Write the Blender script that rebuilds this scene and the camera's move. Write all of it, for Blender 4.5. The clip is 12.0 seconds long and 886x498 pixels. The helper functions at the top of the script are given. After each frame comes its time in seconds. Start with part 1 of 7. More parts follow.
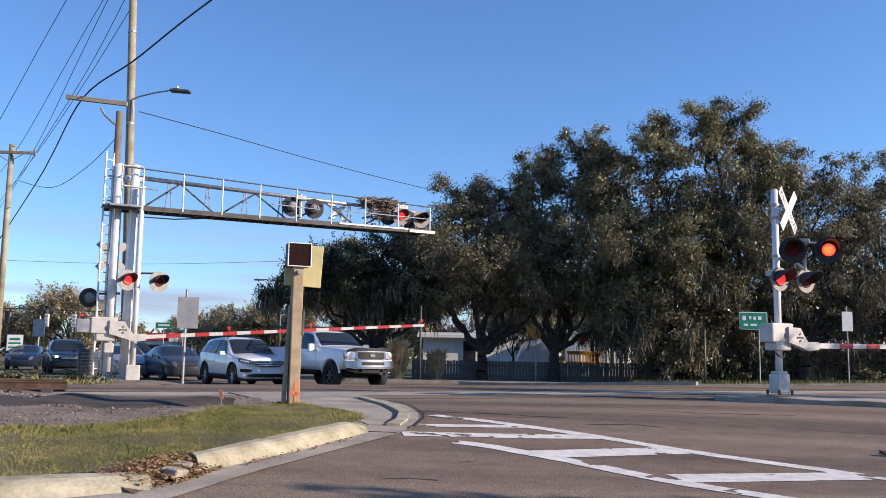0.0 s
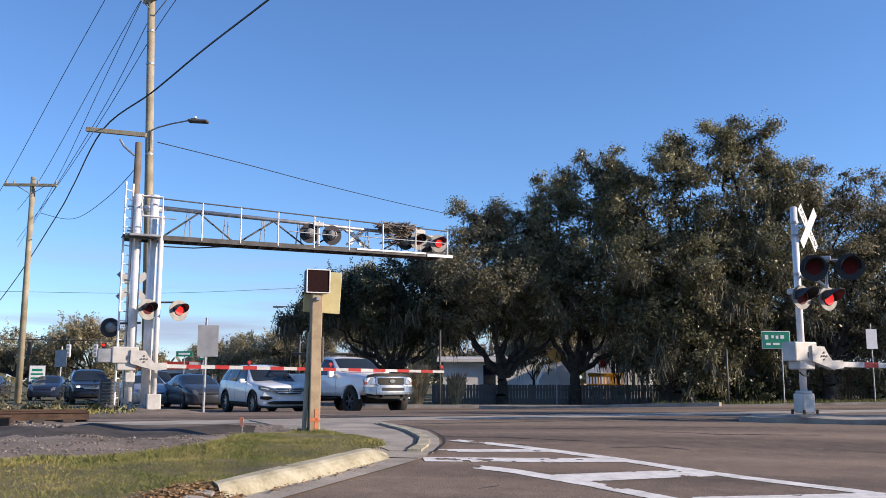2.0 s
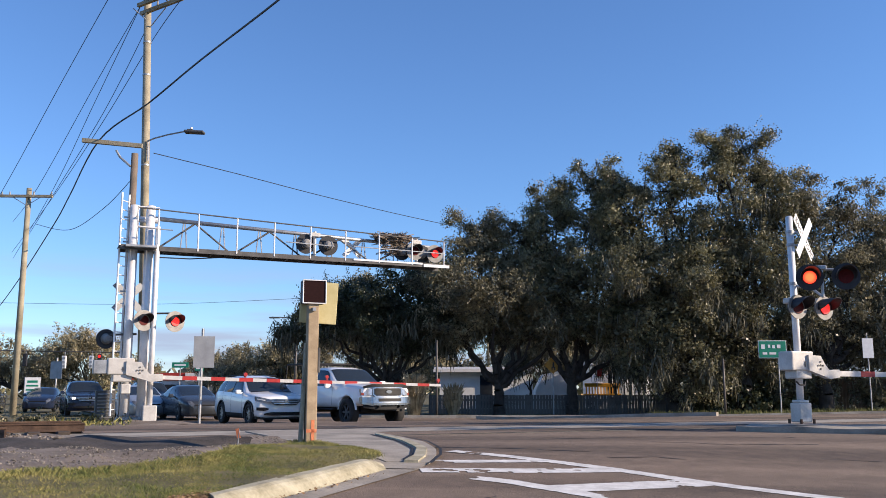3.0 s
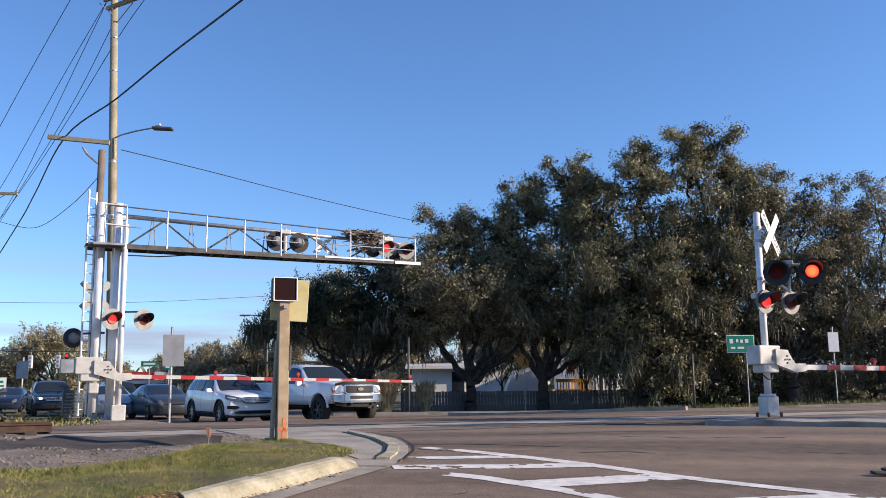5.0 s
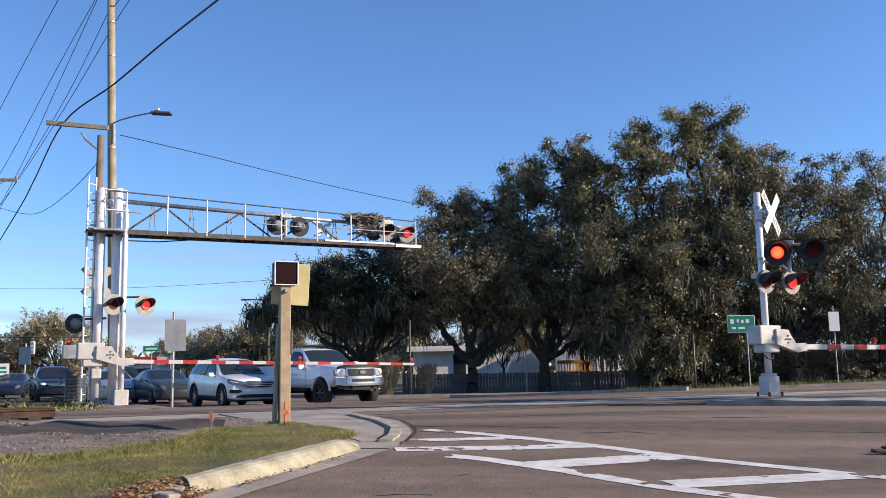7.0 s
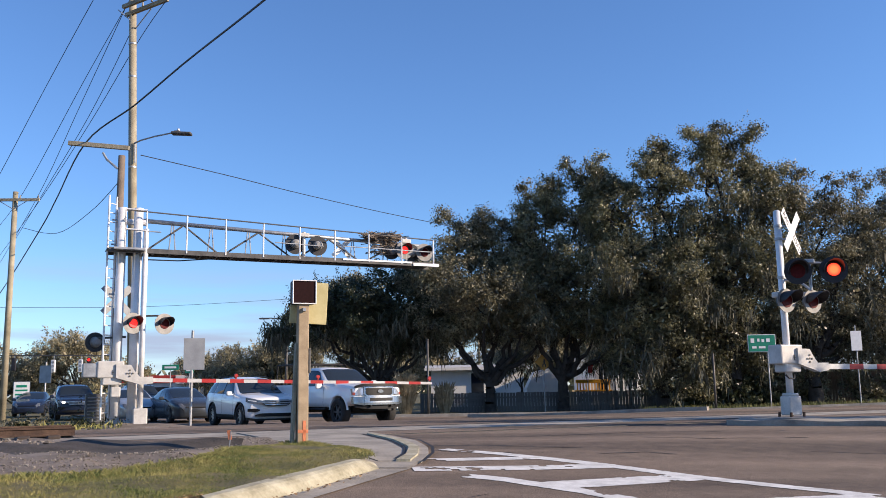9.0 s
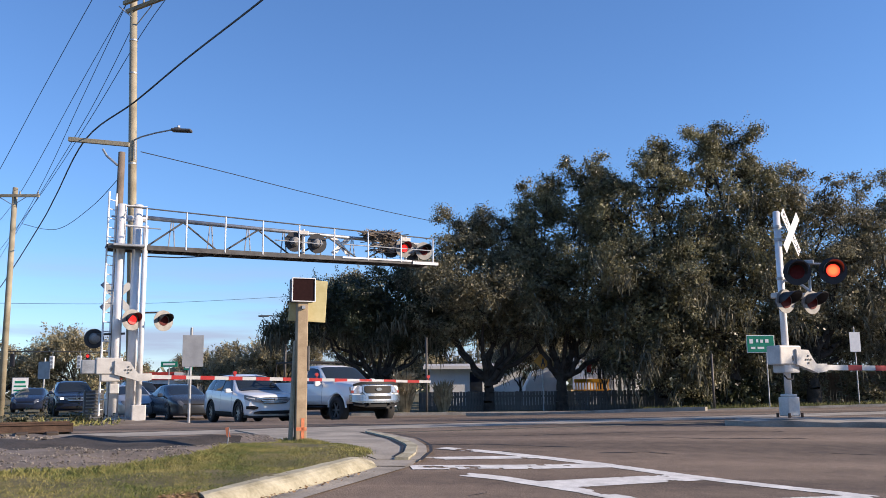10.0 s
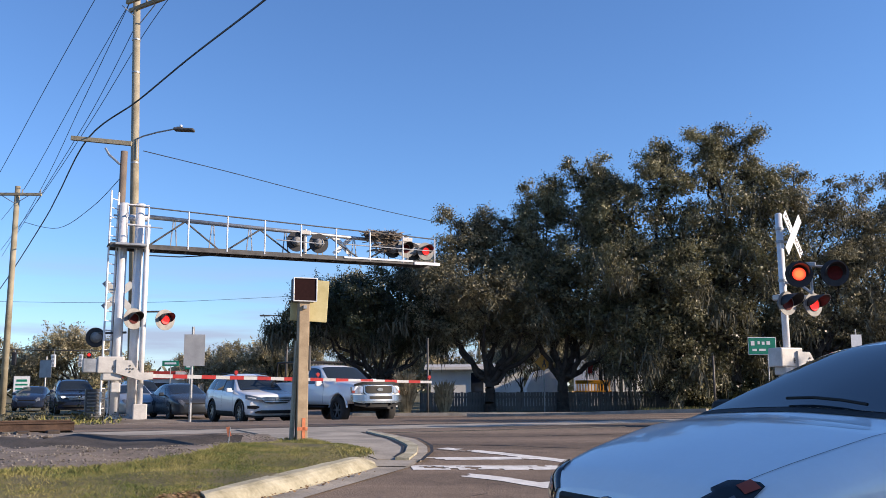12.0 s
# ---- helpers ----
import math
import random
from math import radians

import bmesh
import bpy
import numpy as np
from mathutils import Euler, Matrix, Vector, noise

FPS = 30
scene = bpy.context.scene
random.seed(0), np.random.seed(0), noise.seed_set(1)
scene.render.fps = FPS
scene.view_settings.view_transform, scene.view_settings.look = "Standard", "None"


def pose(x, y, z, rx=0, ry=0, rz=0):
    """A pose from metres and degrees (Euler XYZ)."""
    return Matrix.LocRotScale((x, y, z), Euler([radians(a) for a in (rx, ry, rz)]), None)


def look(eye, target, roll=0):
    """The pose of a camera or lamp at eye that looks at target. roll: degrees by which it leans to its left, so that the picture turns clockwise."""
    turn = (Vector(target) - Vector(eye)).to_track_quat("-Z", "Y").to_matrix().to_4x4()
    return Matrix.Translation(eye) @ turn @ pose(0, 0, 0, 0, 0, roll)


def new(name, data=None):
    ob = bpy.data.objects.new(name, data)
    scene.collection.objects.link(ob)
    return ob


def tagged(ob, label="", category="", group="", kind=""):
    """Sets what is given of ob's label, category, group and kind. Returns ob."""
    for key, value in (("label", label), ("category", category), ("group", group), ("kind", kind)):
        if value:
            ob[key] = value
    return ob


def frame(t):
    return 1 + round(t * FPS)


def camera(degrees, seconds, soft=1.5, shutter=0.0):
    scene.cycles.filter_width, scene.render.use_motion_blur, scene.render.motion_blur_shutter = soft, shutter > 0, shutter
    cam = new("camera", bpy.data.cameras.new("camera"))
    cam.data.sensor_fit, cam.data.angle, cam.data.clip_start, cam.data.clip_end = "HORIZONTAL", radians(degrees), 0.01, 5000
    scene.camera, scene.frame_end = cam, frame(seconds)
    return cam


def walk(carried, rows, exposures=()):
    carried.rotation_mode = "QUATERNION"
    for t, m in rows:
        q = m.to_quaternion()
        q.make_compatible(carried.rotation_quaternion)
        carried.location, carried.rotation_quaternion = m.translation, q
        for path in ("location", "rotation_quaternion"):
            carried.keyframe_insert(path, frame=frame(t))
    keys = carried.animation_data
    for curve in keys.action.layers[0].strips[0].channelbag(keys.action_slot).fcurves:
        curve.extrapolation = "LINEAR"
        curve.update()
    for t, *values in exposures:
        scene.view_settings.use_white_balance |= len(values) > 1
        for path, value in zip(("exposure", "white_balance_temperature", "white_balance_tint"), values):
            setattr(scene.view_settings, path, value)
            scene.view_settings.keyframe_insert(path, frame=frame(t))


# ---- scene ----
cam = camera(53.0, 12.0, soft=0.8)
EYE = 1.15
TURNS = [  # seconds, yaw, pitch, roll of the hand-held camera
    (0.0, -0.49, 6.93, -0.97), (0.5, -0.17, 7.36, -0.85), (1.0, 0.25, 7.69, -0.61), (1.5, 0.62, 8.05, -0.34),
    (2.0, 0.79, 8.47, -0.10), (2.5, 0.76, 8.87, 0.05), (3.0, 0.58, 9.13, 0.07), (5.0, -1.21, 8.91, 0.56),
    (5.5, -1.45, 8.45, 0.84), (6.0, -1.51, 7.96, 0.98), (6.5, -1.38, 7.71, 1.00), (7.0, -1.11, 7.80, 1.02),
    (9.0, 0.03, 9.03, 0.91), (9.5, 0.00, 9.00, 0.70), (10.0, -0.06, 8.94, 0.55), (10.5, -0.08, 8.85, 0.48),
    (11.0, -0.08, 8.84, 0.40), (11.5, -0.05, 8.87, 0.30), (12.0, 0.01, 8.97, 0.27)]
walk(cam, [(t, pose(0, 0, EYE, 90 + p, r, y)) for t, y, p, r in TURNS], exposures=[(0, 0.75, 6000, 15), (12, 0.75, 6000, 15)])

# ---- light: low winter sun from the right, clear sky ----
SUN_AZ, SUN_EL = 101.0, 23.0  # degrees clockwise from +y, degrees up
world = bpy.data.worlds.new("sky")
scene.world = world
world.use_nodes = True
wn = world.node_tree
sky = wn.nodes.new("ShaderNodeTexSky")
sky.sky_type, sky.sun_disc = "NISHITA", False
sky.sun_elevation, sky.sun_rotation = radians(SUN_EL), radians(SUN_AZ)
sky.air_density, sky.dust_density, sky.ozone_density = 1.0, 0.05, 6.0
wn.nodes["Background"].inputs["Strength"].default_value = 0.107
# thin low cloud towards the horizon
tc, cmap, cn = wn.nodes.new("ShaderNodeTexCoord"), wn.nodes.new("ShaderNodeMapping"), wn.nodes.new("ShaderNodeTexNoise")
cmap.inputs["Scale"].default_value = (2.2, 2.2, 22.0)
cn.inputs["Scale"].default_value, cn.inputs["Detail"].default_value = 1.7, 6
wn.links.new(tc.outputs["Generated"], cmap.inputs["Vector"])
wn.links.new(cmap.outputs["Vector"], cn.inputs["Vector"])
cr, sep, hr, mul, cmix = wn.nodes.new("ShaderNodeValToRGB"), wn.nodes.new("ShaderNodeSeparateXYZ"), wn.nodes.new("ShaderNodeValToRGB"), wn.nodes.new("ShaderNodeMath"), wn.nodes.new("ShaderNodeMix")
cr.color_ramp.elements[0].position, cr.color_ramp.elements[1].position = 0.44, 0.66
hr.color_ramp.elements[0].position, hr.color_ramp.elements[1].position = 0.06, 0.16
hr.color_ramp.elements[0].color, hr.color_ramp.elements[1].color = (0.9, 0.9, 0.9, 1), (0, 0, 0, 1)
mul.operation, cmix.data_type = "MULTIPLY", "RGBA"
cmix.inputs["B"].default_value = (2.7, 3.05, 3.7, 1)
wn.links.new(cn.outputs["Fac"], cr.inputs[0])
wn.links.new(tc.outputs["Generated"], sep.inputs[0])
wn.links.new(sep.outputs["Z"], hr.inputs[0])
wn.links.new(cr.outputs[0], mul.inputs[0])
wn.links.new(hr.outputs[0], mul.inputs[1])
wn.links.new(mul.outputs[0], cmix.inputs["Factor"])
wn.links.new(sky.outputs[0], cmix.inputs["A"])
wn.links.new(cmix.outputs["Result"], wn.nodes["Background"].inputs["Color"])
sun_data = bpy.data.lights.new("sun", "SUN")
sun_data.energy, sun_data.angle, sun_data.color = 4.6, radians(0.6), (1.0, 0.80, 0.56)
sun = new("sun", sun_data)
sd = Vector((math.sin(radians(SUN_AZ)) * math.cos(radians(SUN_EL)), math.cos(radians(SUN_AZ)) * math.cos(radians(SUN_EL)), math.sin(radians(SUN_EL))))
sun.matrix_world = look(sd * 50, (0, 0, 0))


# ---- materials ----
def mat(name, color, rough=0.6, metal=0.0, vary=0.15, scale=4.0, fine=40.0, bump=0.0, hue=None, emit=0.0, random_tint=0.0, spec=0.5, island=0.0):
    m = bpy.data.materials.new(name)
    m.use_nodes = True
    n, l = m.node_tree.nodes, m.node_tree.links
    b = n["Principled BSDF"]
    b.inputs["Roughness"].default_value, b.inputs["Metallic"].default_value = rough, metal
    b.inputs["Specular IOR Level"].default_value = spec
    col = (*color, 1)
    b.inputs["Base Color"].default_value = col
    if emit:
        b.inputs["Emission Color"].default_value, b.inputs["Emission Strength"].default_value = col, emit
        return m
    co = n.new("ShaderNodeTexCoord")
    if vary:
        a, c = n.new("ShaderNodeTexNoise"), n.new("ShaderNodeTexNoise")
        a.inputs["Scale"].default_value, c.inputs["Scale"].default_value = scale, fine
        a.inputs["Detail"].default_value, c.inputs["Detail"].default_value = 5, 3
        mix = n.new("ShaderNodeMix")
        mix.data_type = "RGBA"
        dark = [x * (1 - vary) for x in color]
        other = hue or [min(1, x * (1 + vary)) for x in color]
        mix.inputs["A"].default_value, mix.inputs["B"].default_value = (*dark, 1), (*other, 1)
        add = n.new("ShaderNodeMath")
        add.operation = "ADD"
        s1, s2 = n.new("ShaderNodeMath"), n.new("ShaderNodeMath")
        s1.operation = s2.operation = "MULTIPLY_ADD"
        s1.inputs[1].default_value, s1.inputs[2].default_value = 2.2, -0.75
        s2.inputs[1].default_value, s2.inputs[2].default_value = 0.9, -0.3
        for src, s in ((a, s1), (c, s2)):
            l.new(co.outputs["Object"], src.inputs["Vector"])
            l.new(src.outputs["Fac"], s.inputs[0])
        l.new(s1.outputs[0], add.inputs[0])
        l.new(s2.outputs[0], add.inputs[1])
        add.use_clamp = True
        last = add.outputs[0]
        if random_tint or island:
            info = n.new("ShaderNodeObjectInfo" if random_tint else "ShaderNodeNewGeometry")
            r = n.new("ShaderNodeMath")
            r.operation = "MULTIPLY_ADD"
            k = random_tint or island
            r.inputs[1].default_value, r.inputs[2].default_value = k, -k / 2
            l.new(info.outputs["Random" if random_tint else "Random Per Island"], r.inputs[0])
            add2 = n.new("ShaderNodeMath")
            add2.operation, add2.use_clamp = "ADD", True
            l.new(last, add2.inputs[0])
            l.new(r.outputs[0], add2.inputs[1])
            last = add2.outputs[0]
        l.new(last, mix.inputs["Factor"])
        l.new(mix.outputs["Result"], b.inputs["Base Color"])
        if bump:
            bp = n.new("ShaderNodeBump")
            bp.inputs["Strength"].default_value, bp.inputs["Distance"].default_value = bump, 0.02
            l.new(c.outputs["Fac"], bp.inputs["Height"])
            l.new(bp.outputs["Normal"], b.inputs["Normal"])
    return m


def asphalt_material(name, low, high, worn):
    """Aggregate speckle, broad paler and darker streaks drawn out along x, and stains."""
    m = bpy.data.materials.new(name)
    m.use_nodes = True
    n, l = m.node_tree.nodes, m.node_tree.links
    b = n["Principled BSDF"]
    b.inputs["Roughness"].default_value = 0.85
    b.inputs["Specular IOR Level"].default_value = 0.3
    co = n.new("ShaderNodeTexCoord")
    big, mid, grit = (n.new("ShaderNodeTexNoise") for _ in range(3))
    for t, s, d in ((big, 0.35, 4), (mid, 3.5, 8), (grit, 62, 4)):
        t.inputs["Scale"].default_value, t.inputs["Detail"].default_value = s, d
    mp = n.new("ShaderNodeMapping")
    mp.inputs["Rotation"].default_value = (0, 0, radians(-25))
    mp.inputs["Scale"].default_value = (0.14, 1.3, 1)
    l.new(co.outputs["Object"], mp.inputs["Vector"])
    l.new(mp.outputs["Vector"], big.inputs["Vector"])
    l.new(co.outputs["Object"], mid.inputs["Vector"])
    l.new(co.outputs["Object"], grit.inputs["Vector"])
    r1, r2, r3 = (n.new("ShaderNodeValToRGB") for _ in range(3))
    for r, a, c, ca, cb in ((r1, 0.40, 0.62, low, high), (r2, 0.3, 0.75, [x * 0.82 for x in low], worn), (r3, 0.3, 0.72, [0.35] * 3, [1.9] * 3)):
        r.color_ramp.elements[0].position, r.color_ramp.elements[1].position = a, c
        r.color_ramp.elements[0].color, r.color_ramp.elements[1].color = (*ca, 1), (*cb, 1)
    l.new(big.outputs["Fac"], r1.inputs[0])
    l.new(mid.outputs["Fac"], r2.inputs[0])
    l.new(grit.outputs["Fac"], r3.inputs[0])
    m1, m2 = n.new("ShaderNodeMix"), n.new("ShaderNodeMix")
    m1.data_type = m2.data_type = "RGBA"
    m1.inputs["Factor"].default_value = 0.4
    m2.blend_type = "MULTIPLY"
    m2.inputs["Factor"].default_value = 0.75
    l.new(r1.outputs[0], m1.inputs["A"])
    l.new(r2.outputs[0], m1.inputs["B"])
    l.new(m1.outputs["Result"], m2.inputs["A"])
    l.new(r3.outputs[0], m2.inputs["B"])
    l.new(m2.outputs["Result"], b.inputs["Base Color"])
    bp = n.new("ShaderNodeBump")
    bp.inputs["Strength"].default_value, bp.inputs["Distance"].default_value = 0.7, 0.010
    l.new(grit.outputs["Fac"], bp.inputs["Height"])
    l.new(bp.outputs["Normal"], b.inputs["Normal"])
    return m


def leaf_material(name, dark, light):
    m = bpy.data.materials.new(name)
    m.use_nodes = True
    n, l = m.node_tree.nodes, m.node_tree.links
    b = n["Principled BSDF"]
    b.inputs["Roughness"].default_value = 0.42
    b.inputs["Specular IOR Level"].default_value = 0.5
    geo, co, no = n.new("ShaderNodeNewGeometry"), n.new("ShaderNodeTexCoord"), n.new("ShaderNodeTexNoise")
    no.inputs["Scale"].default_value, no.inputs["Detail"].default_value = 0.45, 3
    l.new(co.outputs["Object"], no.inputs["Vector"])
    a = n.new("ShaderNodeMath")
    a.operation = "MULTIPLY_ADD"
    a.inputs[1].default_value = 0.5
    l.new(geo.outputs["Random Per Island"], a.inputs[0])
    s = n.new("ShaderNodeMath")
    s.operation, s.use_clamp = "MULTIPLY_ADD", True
    # Wide noise colours in shaded and sunlit patches of the crown.
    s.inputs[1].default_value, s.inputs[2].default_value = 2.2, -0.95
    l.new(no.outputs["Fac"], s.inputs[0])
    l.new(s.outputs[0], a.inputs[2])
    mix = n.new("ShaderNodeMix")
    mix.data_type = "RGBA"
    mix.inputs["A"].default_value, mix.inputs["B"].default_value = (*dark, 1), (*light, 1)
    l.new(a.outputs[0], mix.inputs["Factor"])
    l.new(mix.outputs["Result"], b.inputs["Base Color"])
    tr = n.new("ShaderNodeBsdfTranslucent")
    l.new(mix.outputs["Result"], tr.inputs["Color"])
    ms = n.new("ShaderNodeMixShader")
    ms.inputs[0].default_value = 0.30
    l.new(b.outputs[0], ms.inputs[1])
    l.new(tr.outputs[0], ms.inputs[2])
    l.new(ms.outputs[0], n["Material Output"].inputs["Surface"])
    return m


def glass_material(name, tint, rough=0.03):
    m = mat(name, tint, rough, 0.0, vary=0, spec=0.45)
    return m


ASPHALT = asphalt_material("asphalt", (0.068, 0.052, 0.040), (0.25, 0.19, 0.14), (0.19, 0.145, 0.108))
GRASS_GROUND = mat("turf_soil", (0.105, 0.11, 0.038), 0.95, vary=0.5, scale=2.0, fine=30, bump=0.8, hue=(0.16, 0.13, 0.06))
BLADE = mat("grass_blades", (0.12, 0.17, 0.028), 0.75, vary=0.4, scale=1.6, fine=9, hue=(0.30, 0.26, 0.085), island=0.6)
DRY_LEAF = mat("fallen_leaves", (0.22, 0.12, 0.05), 0.8, vary=0.4, scale=6, hue=(0.36, 0.24, 0.12), island=0.8)
SOIL = mat("leaf_strewn_soil", (0.12, 0.075, 0.038), 0.95, vary=0.5, scale=4.0, fine=40, bump=0.9, hue=(0.20, 0.13, 0.07))
DARKEARTH = mat("oily_dark_earth", (0.035, 0.030, 0.026), 0.95, vary=0.4, scale=2.5, fine=30, bump=1.0, hue=(0.075, 0.062, 0.052))
GRAVEL = mat("ballast_bed", (0.165, 0.134, 0.105), 0.95, vary=0.4, scale=1.5, fine=26, bump=1.0, hue=(0.25, 0.205, 0.165))
STONE = mat("ballast_stone", (0.15, 0.125, 0.10), 0.9, vary=0.4, scale=5, fine=30, hue=(0.30, 0.265, 0.225), island=0.8)
CONCRETE = mat("concrete", (0.27, 0.245, 0.205), 0.9, vary=0.3, scale=1.6, fine=35, bump=0.35, hue=(0.41, 0.37, 0.31))
CURB = mat("yellow_worn_curb_paint", (0.35, 0.315, 0.20), 0.85, vary=0.35, scale=3.0, fine=25, bump=0.4, hue=(0.47, 0.435, 0.32))
JOINT = mat("tar_joint", (0.02, 0.02, 0.02), 0.7, vary=0.2)
ROADPAINT = mat("road_paint", (0.62, 0.61, 0.58), 0.8, vary=0.25, scale=5, fine=50, bump=0.2, hue=(0.74, 0.73, 0.70))
RUST = mat("rusty_rail_steel", (0.085, 0.05, 0.035), 0.85, 0.2, vary=0.4, scale=3, fine=30, bump=0.4, hue=(0.14, 0.085, 0.055))
RAILTOP = mat("polished_rail_head", (0.45, 0.42, 0.40), 0.3, 0.9, vary=0.15)
TIE = mat("creosoted_tie", (0.06, 0.045, 0.035), 0.9, vary=0.4, scale=6, bump=0.5)
ALU = mat("aluminium_mast", (0.78, 0.77, 0.76), 0.42, 0.2, vary=0.14, scale=2.5, fine=30, bump=0.05)
GALV = mat("galvanised_steel", (0.36, 0.37, 0.38), 0.5, 0.6, vary=0.25, scale=5, fine=40, bump=0.05)
DARKSTEEL = mat("weathered_dark_steel", (0.10, 0.095, 0.09), 0.6, 0.4, vary=0.3, scale=5)
CASTWHITE = mat("gate_mechanism_paint", (0.50, 0.48, 0.45), 0.55, 0.1, vary=0.16, scale=4, fine=30, bump=0.08, hue=(0.60, 0.58, 0.54))
WHITE = mat("white_sign_sheeting", (0.80, 0.79, 0.76), 0.5, vary=0.08, scale=6)
SIGNBACK = mat("sign_back_aluminium", (0.32, 0.33, 0.34), 0.55, 0.3, vary=0.15, scale=3)
RED = mat("red_reflective_stripe", (0.40, 0.022, 0.018), 0.5, vary=0.2, scale=8)
ARMWHITE = mat("white_reflective_stripe", (0.52, 0.51, 0.49), 0.5, vary=0.12, scale=8)
BLACK = mat("black_light_background", (0.018, 0.017, 0.02), 0.55, vary=0.25, scale=9)
GREYDISC = mat("grey_light_back", (0.25, 0.24, 0.225), 0.6, 0.2, vary=0.25, scale=6)
LENS = mat("dark_red_lens", (0.09, 0.008, 0.008), 0.5, vary=0.2, scale=20, spec=0.15)
def lamp_material(name, middle, rim, strength):
    """A lit signal lens: brightest over the bulb, deeper red towards its rim."""
    m = bpy.data.materials.new(name)
    m.use_nodes = True
    n, l = m.node_tree.nodes, m.node_tree.links
    b, co, ln, mr, mix = n["Principled BSDF"], n.new("ShaderNodeTexCoord"), n.new("ShaderNodeVectorMath"), n.new("ShaderNodeMapRange"), n.new("ShaderNodeMix")
    ln.operation, mix.data_type = "LENGTH", "RGBA"
    mr.inputs["From Min"].default_value, mr.inputs["From Max"].default_value = 0.06, 0.15
    mix.inputs["A"].default_value, mix.inputs["B"].default_value = (*middle, 1), (*rim, 1)
    l.new(co.outputs["Object"], ln.inputs[0])
    l.new(ln.outputs["Value"], mr.inputs["Value"])
    l.new(mr.outputs["Result"], mix.inputs["Factor"])
    l.new(mix.outputs["Result"], b.inputs["Emission Color"])
    b.inputs["Base Color"].default_value = (*rim, 1)
    b.inputs["Emission Strength"].default_value = strength
    return m


LAMP = lamp_material("lit_red_lamp", (1.0, 0.12, 0.03), (0.62, 0.012, 0.006), 1.7)
LAMPDIM = mat("lit_red_lamp_offside", (0.9, 0.03, 0.02), 0.4, emit=0.75)
WOOD = mat("weathered_post_wood", (0.38, 0.28, 0.17), 0.85, vary=0.3, scale=5, fine=60, bump=0.1, hue=(0.48, 0.37, 0.24))
POLEWOOD = mat("utility_pole_wood", (0.30, 0.255, 0.17), 0.85, vary=0.35, scale=1.5, fine=25, bump=0.4, hue=(0.42, 0.37, 0.26))
POLEDARK = mat("dark_pole_wood", (0.20, 0.16, 0.12), 0.85, vary=0.35, scale=2, fine=25, bump=0.4, hue=(0.22, 0.17, 0.13))
TAN = mat("tan_painted_sign_board", (0.56, 0.48, 0.22), 0.65, vary=0.12, scale=4, hue=(0.62, 0.55, 0.29))
ORANGE = mat("orange_marking_paint", (0.60, 0.20, 0.09), 0.8, vary=0.3, scale=14)
GREEN = mat("green_sign_sheeting", (0.01, 0.22, 0.13), 0.45, vary=0.15, scale=5)
YELLOW = mat("yellow_warning_sheeting", (0.38, 0.20, 0.03), 0.7, vary=0.15, scale=5)
WIRE = mat("black_cable", (0.012, 0.014, 0.02), 0.6, vary=0)
BARK = mat("oak_bark", (0.03, 0.025, 0.02), 0.95, vary=0.4, scale=4, fine=18, bump=0.8, hue=(0.06, 0.05, 0.04))
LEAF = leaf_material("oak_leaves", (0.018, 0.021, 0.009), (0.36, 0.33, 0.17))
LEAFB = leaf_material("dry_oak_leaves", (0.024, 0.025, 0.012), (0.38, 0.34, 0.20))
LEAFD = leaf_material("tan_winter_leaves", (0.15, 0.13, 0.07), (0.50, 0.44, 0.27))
# Dark leaf colour; also holds the shade on the leftmost oak and understory shrubs.
LEAFC = leaf_material("dark_and_shaded_leaves", (0.014, 0.021, 0.009), (0.10, 0.11, 0.05))
MOSS = mat("spanish_moss", (0.07, 0.07, 0.045), 0.95, vary=0.3, scale=2, hue=(0.17, 0.16, 0.11), island=0.6)
DRYBUSH = mat("dry_grass_and_fronds", (0.25, 0.19, 0.10), 0.9, vary=0.35, scale=3, hue=(0.40, 0.32, 0.19), island=0.7)
FENCEWOOD = mat("grey_fence_boards", (0.085, 0.078, 0.068), 0.9, vary=0.3, scale=2.5, fine=30, bump=0.3, hue=(0.14, 0.13, 0.115), island=0.5)
STUCCO = mat("white_house_stucco", (0.80, 0.79, 0.77), 0.85, vary=0.1, scale=1.2, fine=30, bump=0.15)
ROOF = mat("pale_metal_roof", (0.40, 0.40, 0.40), 0.9, vary=0.3, scale=3, fine=20, bump=0.4)
WINDOW = glass_material("dark_window_glass", (0.02, 0.025, 0.035))
CARWHITE = mat("white_car_paint", (0.82, 0.82, 0.815), 0.3, vary=0.03, scale=2, spec=0.6)
CARWHITE.node_tree.nodes["Principled BSDF"].inputs["Coat Weight"].default_value = 0.8
CARDARK = mat("charcoal_car_paint", (0.055, 0.062, 0.072), 0.25, 0.4, vary=0.06, scale=2)
CARSILVER = mat("silver_car_paint", (0.42, 0.44, 0.46), 0.28, 0.6, vary=0.05, scale=2)
CARBLUE = mat("dark_blue_car_paint", (0.02, 0.03, 0.06), 0.22, 0.3, vary=0.06, scale=2)
CARGLASS = glass_material("tinted_car_glass", (0.018, 0.024, 0.03))
TRIM = mat("black_plastic_trim", (0.009, 0.009, 0.0095), 0.55, vary=0.2, scale=12, spec=0.25)
RUBBER = mat("tyre_rubber", (0.022, 0.021, 0.02), 0.85, vary=0.25, scale=10, bump=0.2)
RIM = mat("alloy_rim", (0.40, 0.41, 0.42), 0.35, 0.8, vary=0.2, scale=14)
CHROME = mat("chrome_trim", (0.34, 0.345, 0.35), 0.24, 0.95, vary=0.08, scale=8)
